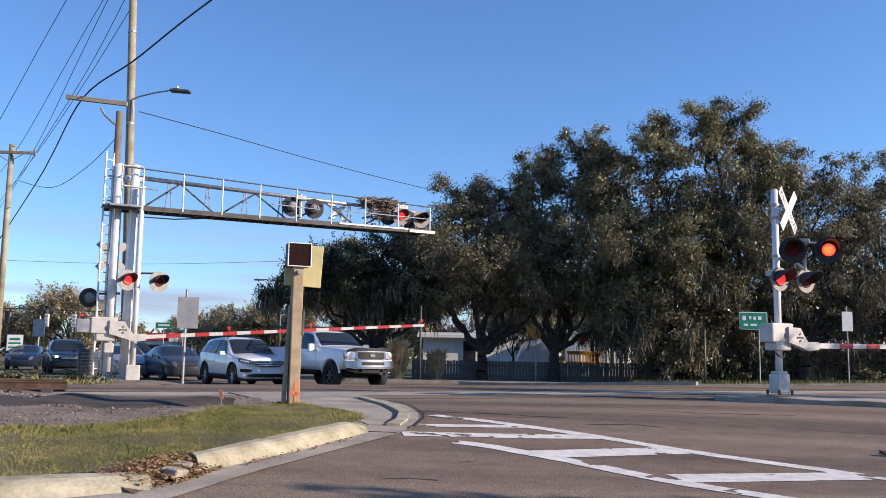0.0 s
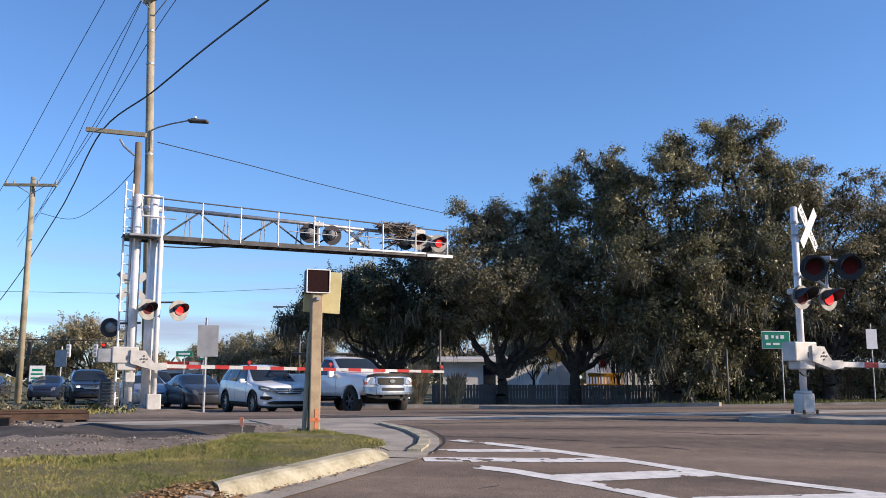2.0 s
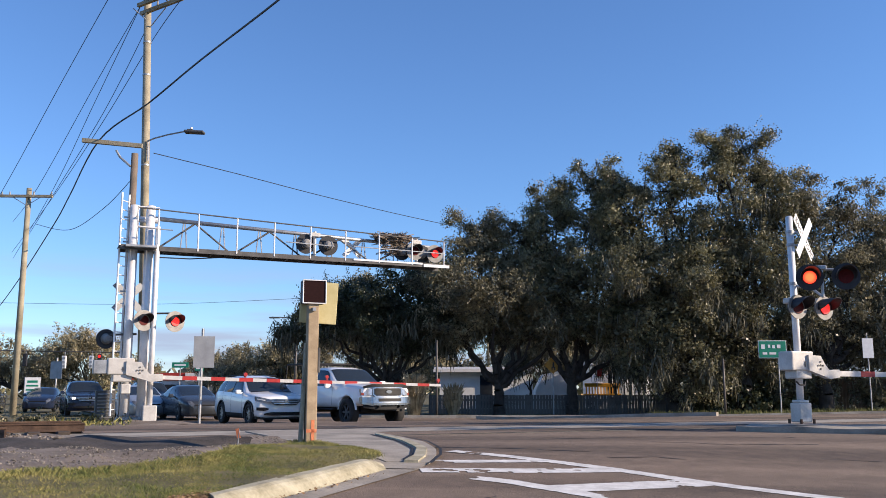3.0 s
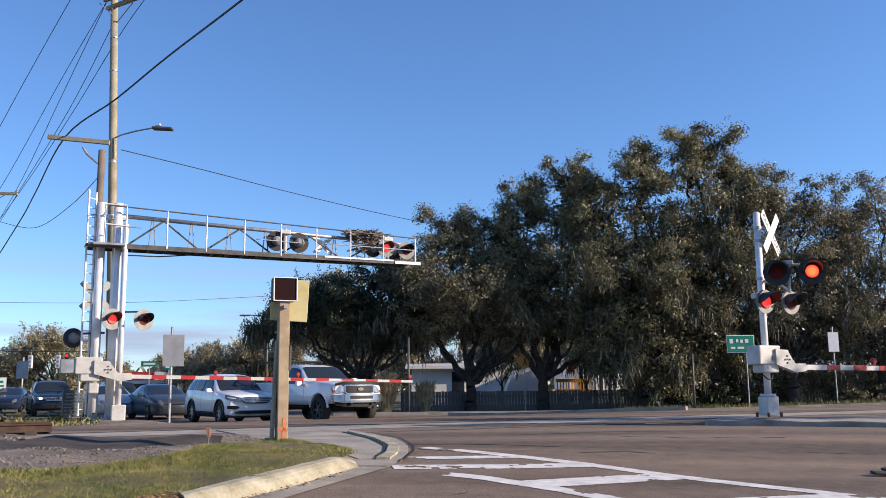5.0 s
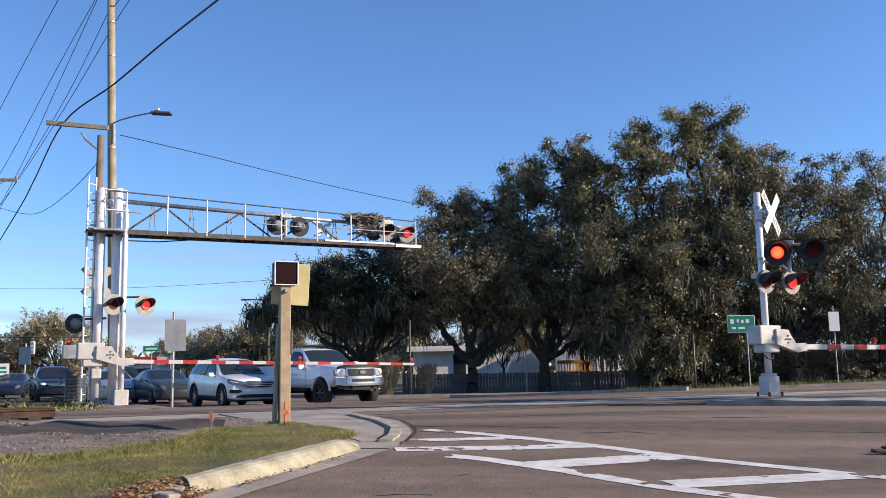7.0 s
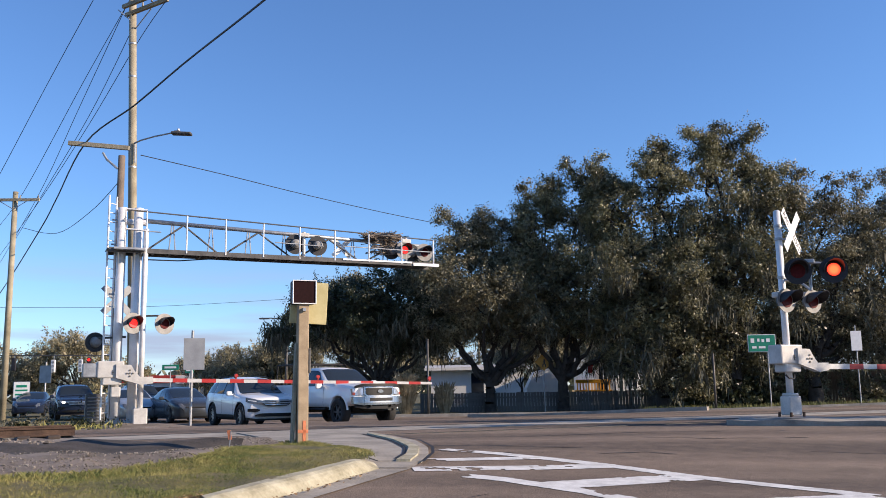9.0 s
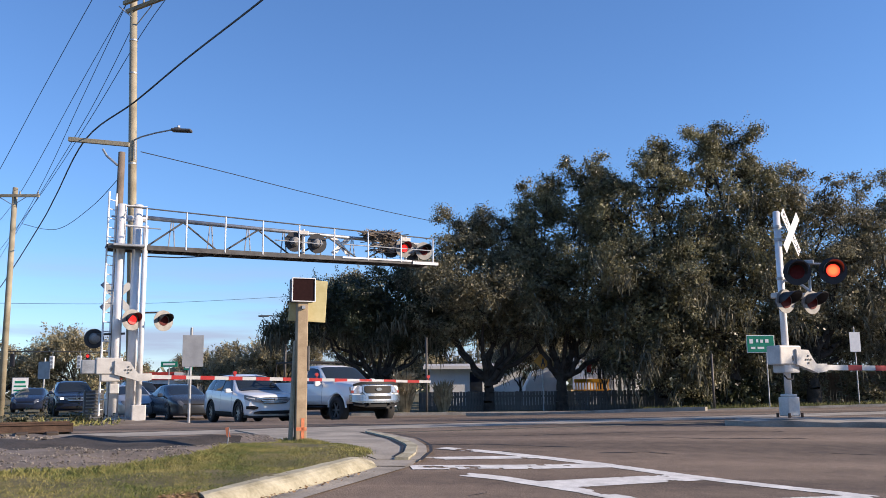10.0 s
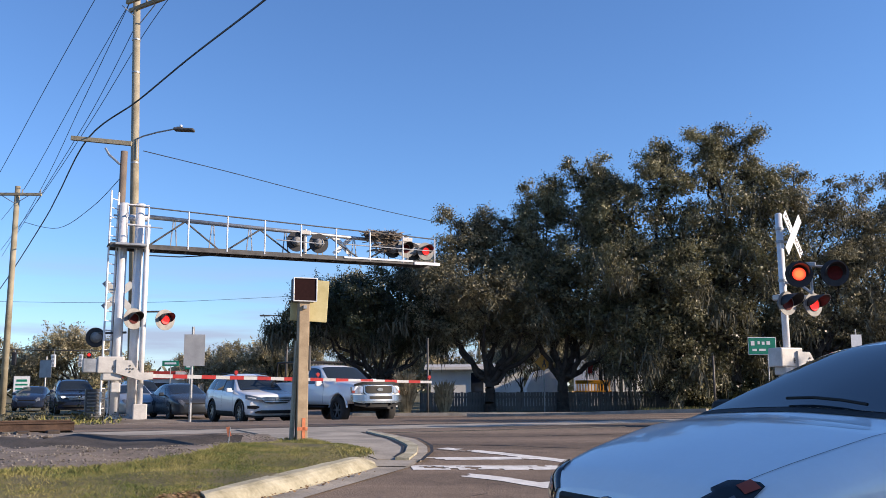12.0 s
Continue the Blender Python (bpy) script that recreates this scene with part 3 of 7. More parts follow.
def build_tracks():
    near, far = [place(-40, 12.2), (-9.0, 8.6), (-4.46, 9.6), (-3.9, 9.9), (-3.0, 11.0), (-2.7, 12.5), (-2.4, 14.0)], [place(-40, 16), place(-16, 15.6), place(-12, 15.6), place(-8, 15.6), place(-3, 15.7), place(3.4, 15.7), place(3.9, 15.7)]
    bed = sheet("ballast_bed", near, far, 0.03, GRAVEL, 90, 16, rough=0.10, lift_b=0.05)
    tagged(bed, "grey gravel bank beside the railway", "ballast", kind="structure")
    scatter_stones("loose_ballast", near[1:], far[1:], lambda x, y, k: 0.04 + 0.10 * noise.noise((x * 1.3, y * 1.3, 0.3)), 11000, 3, (0.007, 0.020), "loose grey and white ballast stones on the bank")
    dark = sheet("track_shoulder", [place(-40, 14.6), place(-14, 14.2), place(-6, 13.9), place(-1, 13.7), place(2.0, 13.2), place(3.2, 14.6)], [place(-40, 15.74), place(-14, 15.74), place(-6, 15.74), place(-1, 15.74), place(2.0, 15.74), place(3.3, 14.8)], 0.02, DARKEARTH, 80, 12, rough=0.10, lift_b=0.13)
    tagged(dark, "dark oily earth shoulder beside the crossing", "verge", kind="structure")
    bed2 = sheet("track_bed", [place(-60, 16.0), place(2.0, 16.0)], [place(-60, 24.5), place(-1.8, 24.5)], 0.015, GRAVEL, 80, 12, rough=0.06)
    tagged(bed2, "grey gravel bed under the railway tracks", "ballast", kind="structure")
    scatter_stones("track_ballast", [place(-14, 16.4), place(1.5, 16.4)], [place(-14, 24), place(-2, 24)], lambda x, y, k: 0.02, 2500, 9, (0.025, 0.05), "loose ballast between the rails")
    for centre, a_end in ((17.3, -0.4), (20.8, 1.0)):
        track = thing("railway_track", pose(0, 0, 0), "rusty steel rails on creosoted wooden ties", "railway track", group="railway tracks")
        for o in (-0.7175, 0.7175):
            w = centre + o
            for name, a0, a1, lift in (("rail", -60, a_end, 0.10), ("crossing_rail", a_end, 45, -0.115)):
                P = np.array([place(a, w) for a in np.linspace(a0, a1, 30)])
                prof = [(-0.07, 0), (0.07, 0), (0.07, 0.02), (0.012, 0.045), (0.012, 0.13), (0.037, 0.14), (0.037, 0.175), (-0.037, 0.175), (-0.037, 0.14), (-0.012, 0.13), (-0.012, 0.045), (-0.07, 0.02)]
                V, Fc, m = [], [], len(prof)
                for p in P:
                    for q, z in prof:
                        x, y = p[0] - UY * q, p[1] + UX * q
                        V.append((x, y, gz(*p) + z + lift - 0.045))
                for i in range(len(P) - 1):
                    Fc += [(i * m + j, i * m + (j + 1) % m, (i + 1) * m + (j + 1) % m, (i + 1) * m + j) for j in range(m)]
                Fc += [tuple(range(m)), tuple(range((len(P) - 1) * m, len(P) * m))]
                data_mesh(name, V, Fc, RUST if name == "rail" else DARKSTEEL, track)
        tie_bm = B()
        box(tie_bm, (0, 0, 0), (0.23, 2.6, 0.16), bevel=0.012)
        first = part("tie", tie_bm, TIE, track)
        for i in range(40):
            t = first if i == 0 else new("tie", first.data)
            t.parent = track
            x, y = place(a_end - 0.4 - i * 0.55, centre)
            t.matrix_basis = pose(x, y, gz(x, y) - 0.01, 0, 0, math.degrees(math.atan2(UY, UX)))
    for w0, w1, a0 in ((15.75, 16.5, -6.2), (16.66, 17.94, -0.4), (18.1, 19.98, 0.3), (20.16, 21.44, 1.0), (21.6, 24.3, 0.0)):
        p = sheet("crossing_panel", [place(a0, w0), place(2.5 if w0 == 15.75 else 45, w0)], [place(a0, w1), place(2.5 if w0 == 15.75 else 45, w1)], 0.012, CONCRETE if w0 in (15.75, 18.1) else ASPHALT, 60, 4, skirt=0.05)
        tagged(p, "worn crossing surface laid between the rails", "crossing panel", group="crossing panels", kind="structure")
    for w in (16.58, 18.02, 20.07, 21.52):
        tagged(sheet("flangeway", [place(0.2, w - 0.04), place(45, w - 0.04)], [place(0.2, w + 0.05), place(45, w + 0.05)], 0.016, JOINT, 60, 2), "dark flangeway groove beside the rail", "groove", kind="structure")


def build_islands():
    isl = [(6.15, 19.7), (6.6, 19.1), (8.0, 18.4), (9.4, 17.8), (30, 9.2)]
    bck = [(6.25, 19.7), (6.9, 20.9), (8.6, 20.9), (10.2, 20.2), (31.5, 12.0)]
    o = sheet("median_island", isl, bck, 0.11, CONCRETE, 90, 10, skirt=0.22, rough=0.035)
    tagged(o, "raised concrete median island with worn kerb", "traffic island", kind="structure")
    m2 = sheet("far_median", [(1.0, 38.2), (7.0, 33.5), (9.5, 32.6)], [(1.3, 38.6), (7.6, 34.6), (9.7, 33.0)], 0.14, CONCRETE, 30, 6, skirt=0.2)
    tagged(m2, "low concrete median past the tracks", "traffic island", kind="structure")
    v2 = sheet("far_verge", [(-4, 39.85), (60, 39.85)], [(-4, 60), (60, 60)], 0.06, GRASS_GROUND, 60, 14, rough=0.12)
    tagged(v2, "shaded leaf-strewn grass under the trees", "verge", kind="structure")
    kb = sheet("far_curb", [(-4, 39.75), (60, 39.75)], [(-4, 39.92), (60, 39.92)], 0.13, CONCRETE, 40, 3, skirt=0.2)
    tagged(kb, "pale concrete kerb along the far verge", "curb", kind="structure")
    rng = np.random.default_rng(21)
    V, Fc = [], []
    for j in range(9000):
        x, y = rng.uniform(9, 34), 39.95 + abs(rng.normal(0, 1.0))
        z, h, a = gz(x, y) + 0.06, rng.uniform(0.08, 0.3), rng.uniform(0, 6.28)
        dx, dy = math.cos(a) * 0.012, math.sin(a) * 0.012
        b = len(V)
        V += [(x - dx, y - dy, z), (x + dx, y + dy, z), (x + rng.normal(0, 0.06), y + rng.normal(0, 0.06), z + h)]
        Fc.append((b, b + 1, b + 2))
    tagged(data_mesh("far_grass", V, Fc, BLADE), "sunlit tufts of grass along the far kerb", "grass", kind="stuff")


build_ground()
build_curb()
build_verge()
build_tracks()
build_islands()
build_markings()
build_cracks()
# ---- crossing signals ----
BULBS = []  # (bulb, True when it belongs to the phase that is lit first, the bank whose dark spells it shares)


def light_head(parent, m, disc, phase=None, hood=True, dim=False, r=0.30, bank=""):
    """A flashing-light unit that faces its own -y: background, housing, hood, lens and lamp."""
    bm = B()
    cyl(bm, (0, -0.008, 0), (0, 0.008, 0), r, r, 28)
    bg = part("light_background", bm, disc, parent)
    bg.matrix_basis = m
    bm = B()
    cyl(bm, (0, 0.02, 0), (0, 0.16, 0), 0.175, 0.15, 20)
    cyl(bm, (0, 0.16, 0), (0, 0.21, 0), 0.15, 0.08, 20)
    part("housing", bm, GREYDISC if disc is BLACK and phase is None else DARKSTEEL, bg, smooth=False)
    bm = B()
    cyl(bm, (0, -0.022, 0), (0, -0.010, 0), 0.155, 0.155, 24)
    part("lens", bm, LENS, bg)
    if hood:
        bm = B()
        n, V = 14, []
        for i in range(n + 1):
            a = math.pi * (-0.08 + 1.16 * i / n)
            c, s = math.cos(a), math.sin(a)
            depth = 0.42 * max(0.12, math.sin(math.pi * i / n) ** 0.5)
            V.append([bm.verts.new((c * q, -y, s * q)) for q, y in ((0.205, 0.0), (0.205, depth), (0.196, depth), (0.196, 0.0))])
        for i in range(n):
            for j in range(4):
                bm.faces.new((V[i][j], V[i + 1][j], V[i + 1][(j + 1) % 4], V[i][(j + 1) % 4]))
        bm.faces.new(V[0])
        bm.faces.new(list(reversed(V[n])))
        part("hood", bm, BLACK, bg)
    if phase is not None:
        bm = B()
        cyl(bm, (0, -0.006, 0), (0, 0.006, 0), 0.138, 0.138, 24)
        bulb = part("lamp", bm, LAMPDIM if dim else LAMP, bg, "red flashing lamp")
        BULBS.append((bulb, phase, bank))
    return bg


def crossbuck(parent, m, material, text=False):
    for i, (a, y) in enumerate(((45, 0.0), (-45, -0.014))):
        bm = B()
        box(bm, (0, y, 0), (1.22, 0.006, 0.225), ry=-a if False else a)
        bl = part("crossbuck_blade", bm, material, parent, "white X-shaped blade" if text else "")
        bl.matrix_basis = m
        if text and i == 0:
            for word, o in (("RAIL", -0.36), ("ROAD", 0.36)):
                letters(word, 0.19, BLACK, Euler((0, radians(a), 0)).to_matrix().to_4x4() @ Matrix.Translation((o, y - 0.005, 0)) @ Euler((radians(90), 0, 0)).to_matrix().to_4x4(), bl)


def gate_arm(parent, m, length, lamp_at):
    """A tapering striped arm along its own +x from the pivot."""
    bm = B()
    V = []
    for x, h in ((0, 0.06), (length, 0.042)):
        V.append([bm.verts.new((x, y, z)) for y, z in ((-0.02, -h), (0.02, -h), (0.02, h), (-0.02, h))])
    for j in range(4):
        bm.faces.new((V[0][j], V[0][(j + 1) % 4], V[1][(j + 1) % 4], V[1][j]))
    bm.faces.new(V[0])
    bm.faces.new(V[1])
    arm = part("gate_arm", bm, ARMWHITE, parent, "red and white striped barrier arm")
    arm.matrix_basis = m
    x = 0.75
    while x < length - 0.2:
        h = 0.06 - 0.018 * x / length + 0.003
        bm = B()
        box(bm, (x + 0.22, 0, 0), (0.44, 0.047, 2 * h))
        part("stripe", bm, RED, arm)
        x += 0.88
    for q in lamp_at:
        bm = B()
        box(bm, (q, 0, 0.10), (0.06, 0.05, 0.06), bevel=0.01)
        cyl(bm, (q, -0.05, 0.17), (q, 0.05, 0.17), 0.06, 0.06, 12)
        part("arm_lamp", bm, RED, arm, "small red lamp on the arm")
    return arm


def gate_mechanism(parent, flip=1):
    """Cast housing with counterweight bracket; the pivot is at the local origin, arm towards +x."""
    bm = B()
    box(bm, (-0.60, 0, 0.27), (0.64, 0.40, 0.42), bevel=0.03)
    box(bm, (-0.56, 0, -0.02), (0.46, 0.34, 0.20), bevel=0.03)
    body = part("mechanism_housing", bm, CASTWHITE, parent)
    bm = B()
    prof = [(-0.48, 0.40), (-0.12, 0.38), (-0.02, 0.22), (0.10, 0.08), (0.42, 0.085), (0.42, -0.085), (0.12, -0.12), (-0.06, -0.06), (-0.48, 0.06)]
    vs = [[bm.verts.new((x, y, z)) for x, z in prof] for y in (-0.25, -0.10)]
    for i in range(len(prof)):
        j = (i + 1) % len(prof)
        bm.faces.new((vs[0][i], vs[0][j], vs[1][j], vs[1][i]))
    bm.faces.new(vs[0])
    bm.faces.new(list(reversed(vs[1])))
    part("arm_bracket", bm, CASTWHITE, parent)
    for dx, dz in ((-0.08, 0.12), (-0.15, 0.20), (-0.22, 0.12), (-0.15, 0.05), (-0.15, 0.125)):
        bm = B()
        cyl(bm, (dx, -0.268, dz + 0.05), (dx, -0.245, dz + 0.05), 0.022, 0.022, 8)
        part("bolt", bm, DARKSTEEL, parent)
    for dx in (-0.42, -0.55):
        bm = B()
        box(bm, (dx, -0.212, 0.20), (0.014, 0.012, 0.12))
        box(bm, (dx, -0.214, 0.20), (0.05, 0.012, 0.014))
        part("latch", bm, DARKSTEEL, parent)
    return body


def crossing_signal():
    X, Y = 7.70, 20.0
    Z = gz(X, Y) + 0.15
    t = thing("crossing_signal", pose(X, Y, Z, 0, 0, 25), "silver railroad crossing mast with white crossbuck, red flashers and gate", "crossing signal")
    bm = B()
    cyl(bm, (0, 0, 0.3), (0, 0, 4.62), 0.078, 0.078, 20)
    mast = part("mast", bm, ALU, t, smooth=True)
    bm = B()
    cyl(bm, (0, 0, 4.62), (0, 0, 4.65), 0.082, 0.05, 20)
    part("mast_cap", bm, ALU, t)
    bm = B()
    box(bm, (0, 0, 0.24), (0.34, 0.30, 0.42), bevel=0.025)
    box(bm, (0, 0, 0.48), (0.27, 0.24, 0.06), bevel=0.02)
    base = part("base_box", bm, CASTWHITE, t)
    for x in (-0.19, 0.19):
        for y in (-0.17, 0.17):
            bm = B()
            cyl(bm, (x, y, 0.0), (x, y, 0.10), 0.03, 0.03, 8)
            part("anchor_bolt", bm, RUST, t)
    for z in (4.28, 3.98, 3.10, 2.60):
        bm = B()
        cyl(bm, (0, 0, z - 0.03), (0, 0, z + 0.03), 0.095, 0.095, 16)
        box(bm, (0.10, -0.06, z), (0.12, 0.03, 0.04))
        part("clamp", bm, GALV, t)
    crossbuck(t, pose(0.16, -0.24, 4.13, 0, 0, 22), WHITE, True)
    # upper pair, turned to the side street, on a bent arm
    inv = pose(X, Y, Z, 0, 0, 25).inverted()
    c = inv @ Vector((8.15, 19.2, 3.60))
    ax = inv.to_3x3() @ Vector((math.cos(radians(-15)), math.sin(radians(-15)), 0))
    rz = -40
    for s, ph in ((-1, False), (1, True)):
        p = c + ax * 0.365 * s
        light_head(t, pose(p.x, p.y, p.z, 0, 0, rz), BLACK, ph, r=0.29, bank="upper")
    bm = B()
    tube(bm, [(0, 0, 3.05), (0.12, -0.35, 3.0), (c.x, c.y + 0.16, c.z - 0.42), (c.x, c.y + 0.16, c.z + 0.2)], 0.03, 8)
    tube(bm, [c - ax * 0.36 + Vector((0.05, 0.14, 0.16)), c + Vector((0, 0.16, 0.19)), c + ax * 0.36 + Vector((0.05, 0.14, 0.16))], 0.028, 8)
    box(bm, (c.x, c.y + 0.15, c.z + 0.22), (0.2, 0.1, 0.1), rz, bevel=0.02)
    part("light_bracket", bm, GALV, t)
    # lower pair across the road
    for s, ph in ((-1, True), (1, False)):
        light_head(t, pose(0.31 + 0.40 * s, -0.18, 2.56, 0, 0, 0), GREYDISC, ph, dim=True, r=0.27, bank="lower")
    bm = B()
    tube(bm, [(-0.18, -0.02, 2.74), (0.80, -0.02, 2.74)], 0.04, 8)
    box(bm, (0.0, 0, 2.70), (0.5, 0.2, 0.13), bevel=0.03)
    box(bm, (0.68, -0.04, 2.72), (0.26, 0.22, 0.12), bevel=0.03)
    part("light_crossarm", bm, CASTWHITE, t)
    mech = new("gate_mechanism")
    mech.parent, mech.matrix_basis = t, pose(0.42, -0.12, 1.09)
    gate_mechanism(mech)
    arm = gate_arm(t, pose(0.80, -0.30, 1.09), 6.2, (2.35, 4.4))
    bm = B()
    tube(bm, [(-0.25, -0.15, 0.92), (-0.2, -0.2, 0.84), (-0.05, -0.2, 0.83), (0.02, -0.15, 0.95)], 0.018, 6)
    part("conduit", bm, BLACK, t)
    return arm


def cantilever_signal():
    X, Y = -9.95, 28.0
    Z = 0.32
    t = thing("cantilever_signal", pose(X, Y, Z, 0, 0, 25), "galvanised cantilever signal bridge over the road with walkway and red flashers", "cantilever signal")
    inv = pose(X, Y, Z, 0, 0, 25).inverted()
    for wx, top in ((-10.20, 6.78), (-9.70, 6.76)):
        p = inv @ Vector((wx, 28.0 + (wx + 9.95) * 0.1, Z))
        bm = B()
        cyl(bm, (p.x, p.y, -0.3), (p.x, p.y, top), 0.145, 0.140, 22)
        col = part("column", bm, ALU, t, smooth=True)
        bm = B()
        cyl(bm, (p.x, p.y, -0.02), (p.x, p.y, 0.05), 0.26, 0.26, 16)
        for k in range(6):
            a = k * math.pi / 3
            cyl(bm, (p.x + 0.21 * math.cos(a), p.y + 0.21 * math.sin(a), 0.05), (p.x + 0.21 * math.cos(a), p.y + 0.21 * math.sin(a), 0.11), 0.025, 0.025, 6)
        part("column_flange", bm, GALV, t)
    # ladder
    bm = B()
    p = inv @ Vector((-10.52, 28.0, Z))
    for o in (-0.12, 0.12):
        cyl(bm, (p.x - 0.02 + o, p.y - 0.1 + o, 0.1), (p.x - 0.02 + o, p.y - 0.1 + o, 7.15), 0.034, 0.034, 6)
    for k in range(23):
        cyl(bm, (p.x - 0.14, p.y - 0.22, 0.3 + 0.3 * k), (p.x + 0.10, p.y + 0.02, 0.3 + 0.3 * k), 0.018, 0.018, 6)
    part("ladder", bm, ALU, t)
    for z in (1.8, 4.0, 5.6, 6.4):
        bm = B()
        box(bm, (p.x + 0.12, p.y, z), (0.3, 0.05, 0.05))
        part("ladder_bracket", bm, GALV, t)
    # walkway and truss along +x
    L = 10.5
    dz0, tz0, tz1 = 5.34, 6.62, 6.24
    bm = B()
    box(bm, (L / 2 - 0.35, -0.05, dz0 + 0.03), (L + 0.7, 0.72, 0.035))
    for y in (-0.42, 0.32):
        box(bm, (L / 2 - 0.3, y, dz0 + 0.0), (L + 0.7, 0.05, 0.15))
    part("walkway_deck", bm, DARKSTEEL, t)
    bearer = slab("deck_bearer", t, DARKSTEEL, (0, 0, 0), (0.05, 0.78, 0.05), bevel=0)
    for k in range(int(L / 0.5)):
        o = bearer if k == 0 else new("deck_bearer", bearer.data)
        o.parent, o.location = t, (0.2 + k * 0.5, -0.05, dz0 - 0.05)
    bm = B()
    box(bm, (-0.05, -0.30, dz0 + 0.02), (0.95, 0.75, 0.07), bevel=0.01)
    part("landing", bm, GALV, t)
    bm = B()
    cyl(bm, (0.2, 0.28, tz0 - 0.18), (L, 0.28, tz1 - 0.12), 0.075, 0.06, 10)
    part("top_chord", bm, GALV, t)
    bays = 8
    def top(x):
        return tz0 + (tz1 - tz0) * x / L
    for k in range(bays + 1):
        x = 0.45 + k * (L - 0.5) / bays
        bm = B()
        cyl(bm, (x, -0.44, dz0 - 0.02), (x, -0.44, top(x)), 0.026, 0.026, 6)
        part("rail_post", bm, ALU, t)
        if k < bays:
            x2 = 0.45 + (k + 1) * (L - 0.5) / bays
            bm = B()
            a, b = ((x, dz0 + 0.05), (x2, top(x2) - 0.2)) if k % 2 == 0 else ((x, top(x) - 0.2), (x2, dz0 + 0.05))
            cyl(bm, (a[0], 0.28, a[1]), (b[0], 0.28, b[1]), 0.03, 0.03, 6)
            part("truss_diagonal", bm, DARKSTEEL, t)
            bm = B()
            for o in (-0.07, 0.07):
                cyl(bm, (x2 - 0.35 + o * 1.6, 0.28, dz0), (x2 - 0.35 + o * 0.4, 0.28, top(x2) - 0.2), 0.022, 0.022, 6)
            part("truss_post", bm, GALV, t)
    bm = B()
    cyl(bm, (-0.2, -0.44, tz0), (L, -0.44, tz1), 0.022, 0.022, 6)
    part("handrail", bm, DARKSTEEL, t)
    bm = B()
    for x0, x1 in ((4.6, 6.3), (7.0, L)):
        cyl(bm, (x0, -0.44, dz0 + 0.5), (x1, -0.44, dz0 + 0.46), 0.02, 0.02, 6)
    cyl(bm, (-0.2, -0.44, dz0 + 0.65), (0.9, -0.44, dz0 + 0.62), 0.02, 0.02, 6)
    tagged(part("mid_rail", bm, GALV, t), kind="stuff")
    bm = B()
    box(bm, (L - 0.35, -0.42, dz0 - 0.02), (1.0, 0.12, 0.10))
    box(bm, (8.3, -0.42, dz0 + 0.04), (2.6, 0.1, 0.06))
    part("toe_board", bm, ALU, t)
    bm = B()
    for x in (-0.2, -0.2):
        cyl(bm, (x, -0.6, dz0), (x, -0.6, tz0), 0.022, 0.022, 6)
    cyl(bm, (-0.2, -0.6, tz0), (0.45, -0.6, tz0), 0.022, 0.022, 6)
    cyl(bm, (-0.2, -0.6, dz0 + 0.65), (0.45, -0.6, dz0 + 0.62), 0.022, 0.022, 6)
    cyl(bm, (-0.2, 0.28, tz0 - 0.25), (0.5, 0.28, tz0 - 0.25), 0.10, 0.10, 8)
    tube(bm, [(-0.2, -0.6, tz0 - 0.25), (-0.2, 0.28, tz0 - 0.25)], 0.022, 6)
    part("landing_rail", bm, ALU, t)
    # lights over the road
    for wp in ((-5.13, 30.5, 6.22), (-4.34, 30.7, 6.21)):
        p = inv @ Vector(wp)
        light_head(t, pose(p.x, 0.05, p.z, 0, 0, 180), BLACK, None, r=0.35)
    for wp, ph in (((-1.36, 32.0, 6.21), True), ((-0.58, 32.2, 6.16), False)):
        p = inv @ Vector(wp)
        light_head(t, pose(p.x, -0.05, p.z, 0, 0, 0), GREYDISC, ph, dim=True, r=0.33)
        light_head(t, pose(p.x - 0.42, 0.20, p.z, 0, 0, 180), BLACK, None, r=0.33)
    for x in (5.72, 9.55):
        bm = B()
        cyl(bm, (x, 0.0, dz0), (x, 0.0, tz1 + 0.1), 0.06, 0.06, 8)
        box(bm, (x, 0.0, tz1 - 0.02), (0.36, 0.18, 0.16), bevel=0.03)
        part("light_mount", bm, CASTWHITE, t)
    p = inv @ Vector((-3.44, 31.2, 6.36))
    crossbuck(t, pose(p.x, 0.5, p.z - 0.1, 0, 0, 0) @ Matrix.Scale(0.75, 4), WHITE)
    # near pair at the column, and the one that looks down the line
    for wp, ph in (((-9.67, 27.75, 3.36), True), ((-8.80, 28.1, 3.35), False)):
        p = inv @ Vector(wp)
        light_head(t, pose(p.x, p.y - 0.12, p.z, 0, 0, 20), GREYDISC, ph, dim=True, r=0.33)
    p = inv @ Vector((-10.91, 28.0, 2.81))
    light_head(t, pose(p.x, p.y, p.z, 0, 0, 195), BLACK, None, r=0.31)
    bm = B()
    q = inv @ Vector((-8.8, 28.0, 3.62))
    tube(bm, [(p.x, p.y - 0.12, p.z + 0.12), (0.0, 0.0, p.z + 0.15)], 0.035, 8)
    tube(bm, [(0.3, 0.0, q.z), (q.x, q.y + 0.08, q.z), (q.x, q.y + 0.06, q.z - 0.2)], 0.03, 8)
    part("light_bracket", bm, DARKSTEEL, t)
    p = inv @ Vector((-10.5, 28.6, 4.19))
    crossbuck(t, pose(p.x, p.y, p.z, 0, 0, 10), SIGNBACK)
    # gate mast and mechanism
    p = inv @ Vector((-9.38, 27.85, Z))
    bm = B()
    cyl(bm, (p.x, p.y, 0.2), (p.x, p.y, 6.05), 0.085, 0.08, 16)
    part("gate_mast", bm, ALU, t, smooth=True)
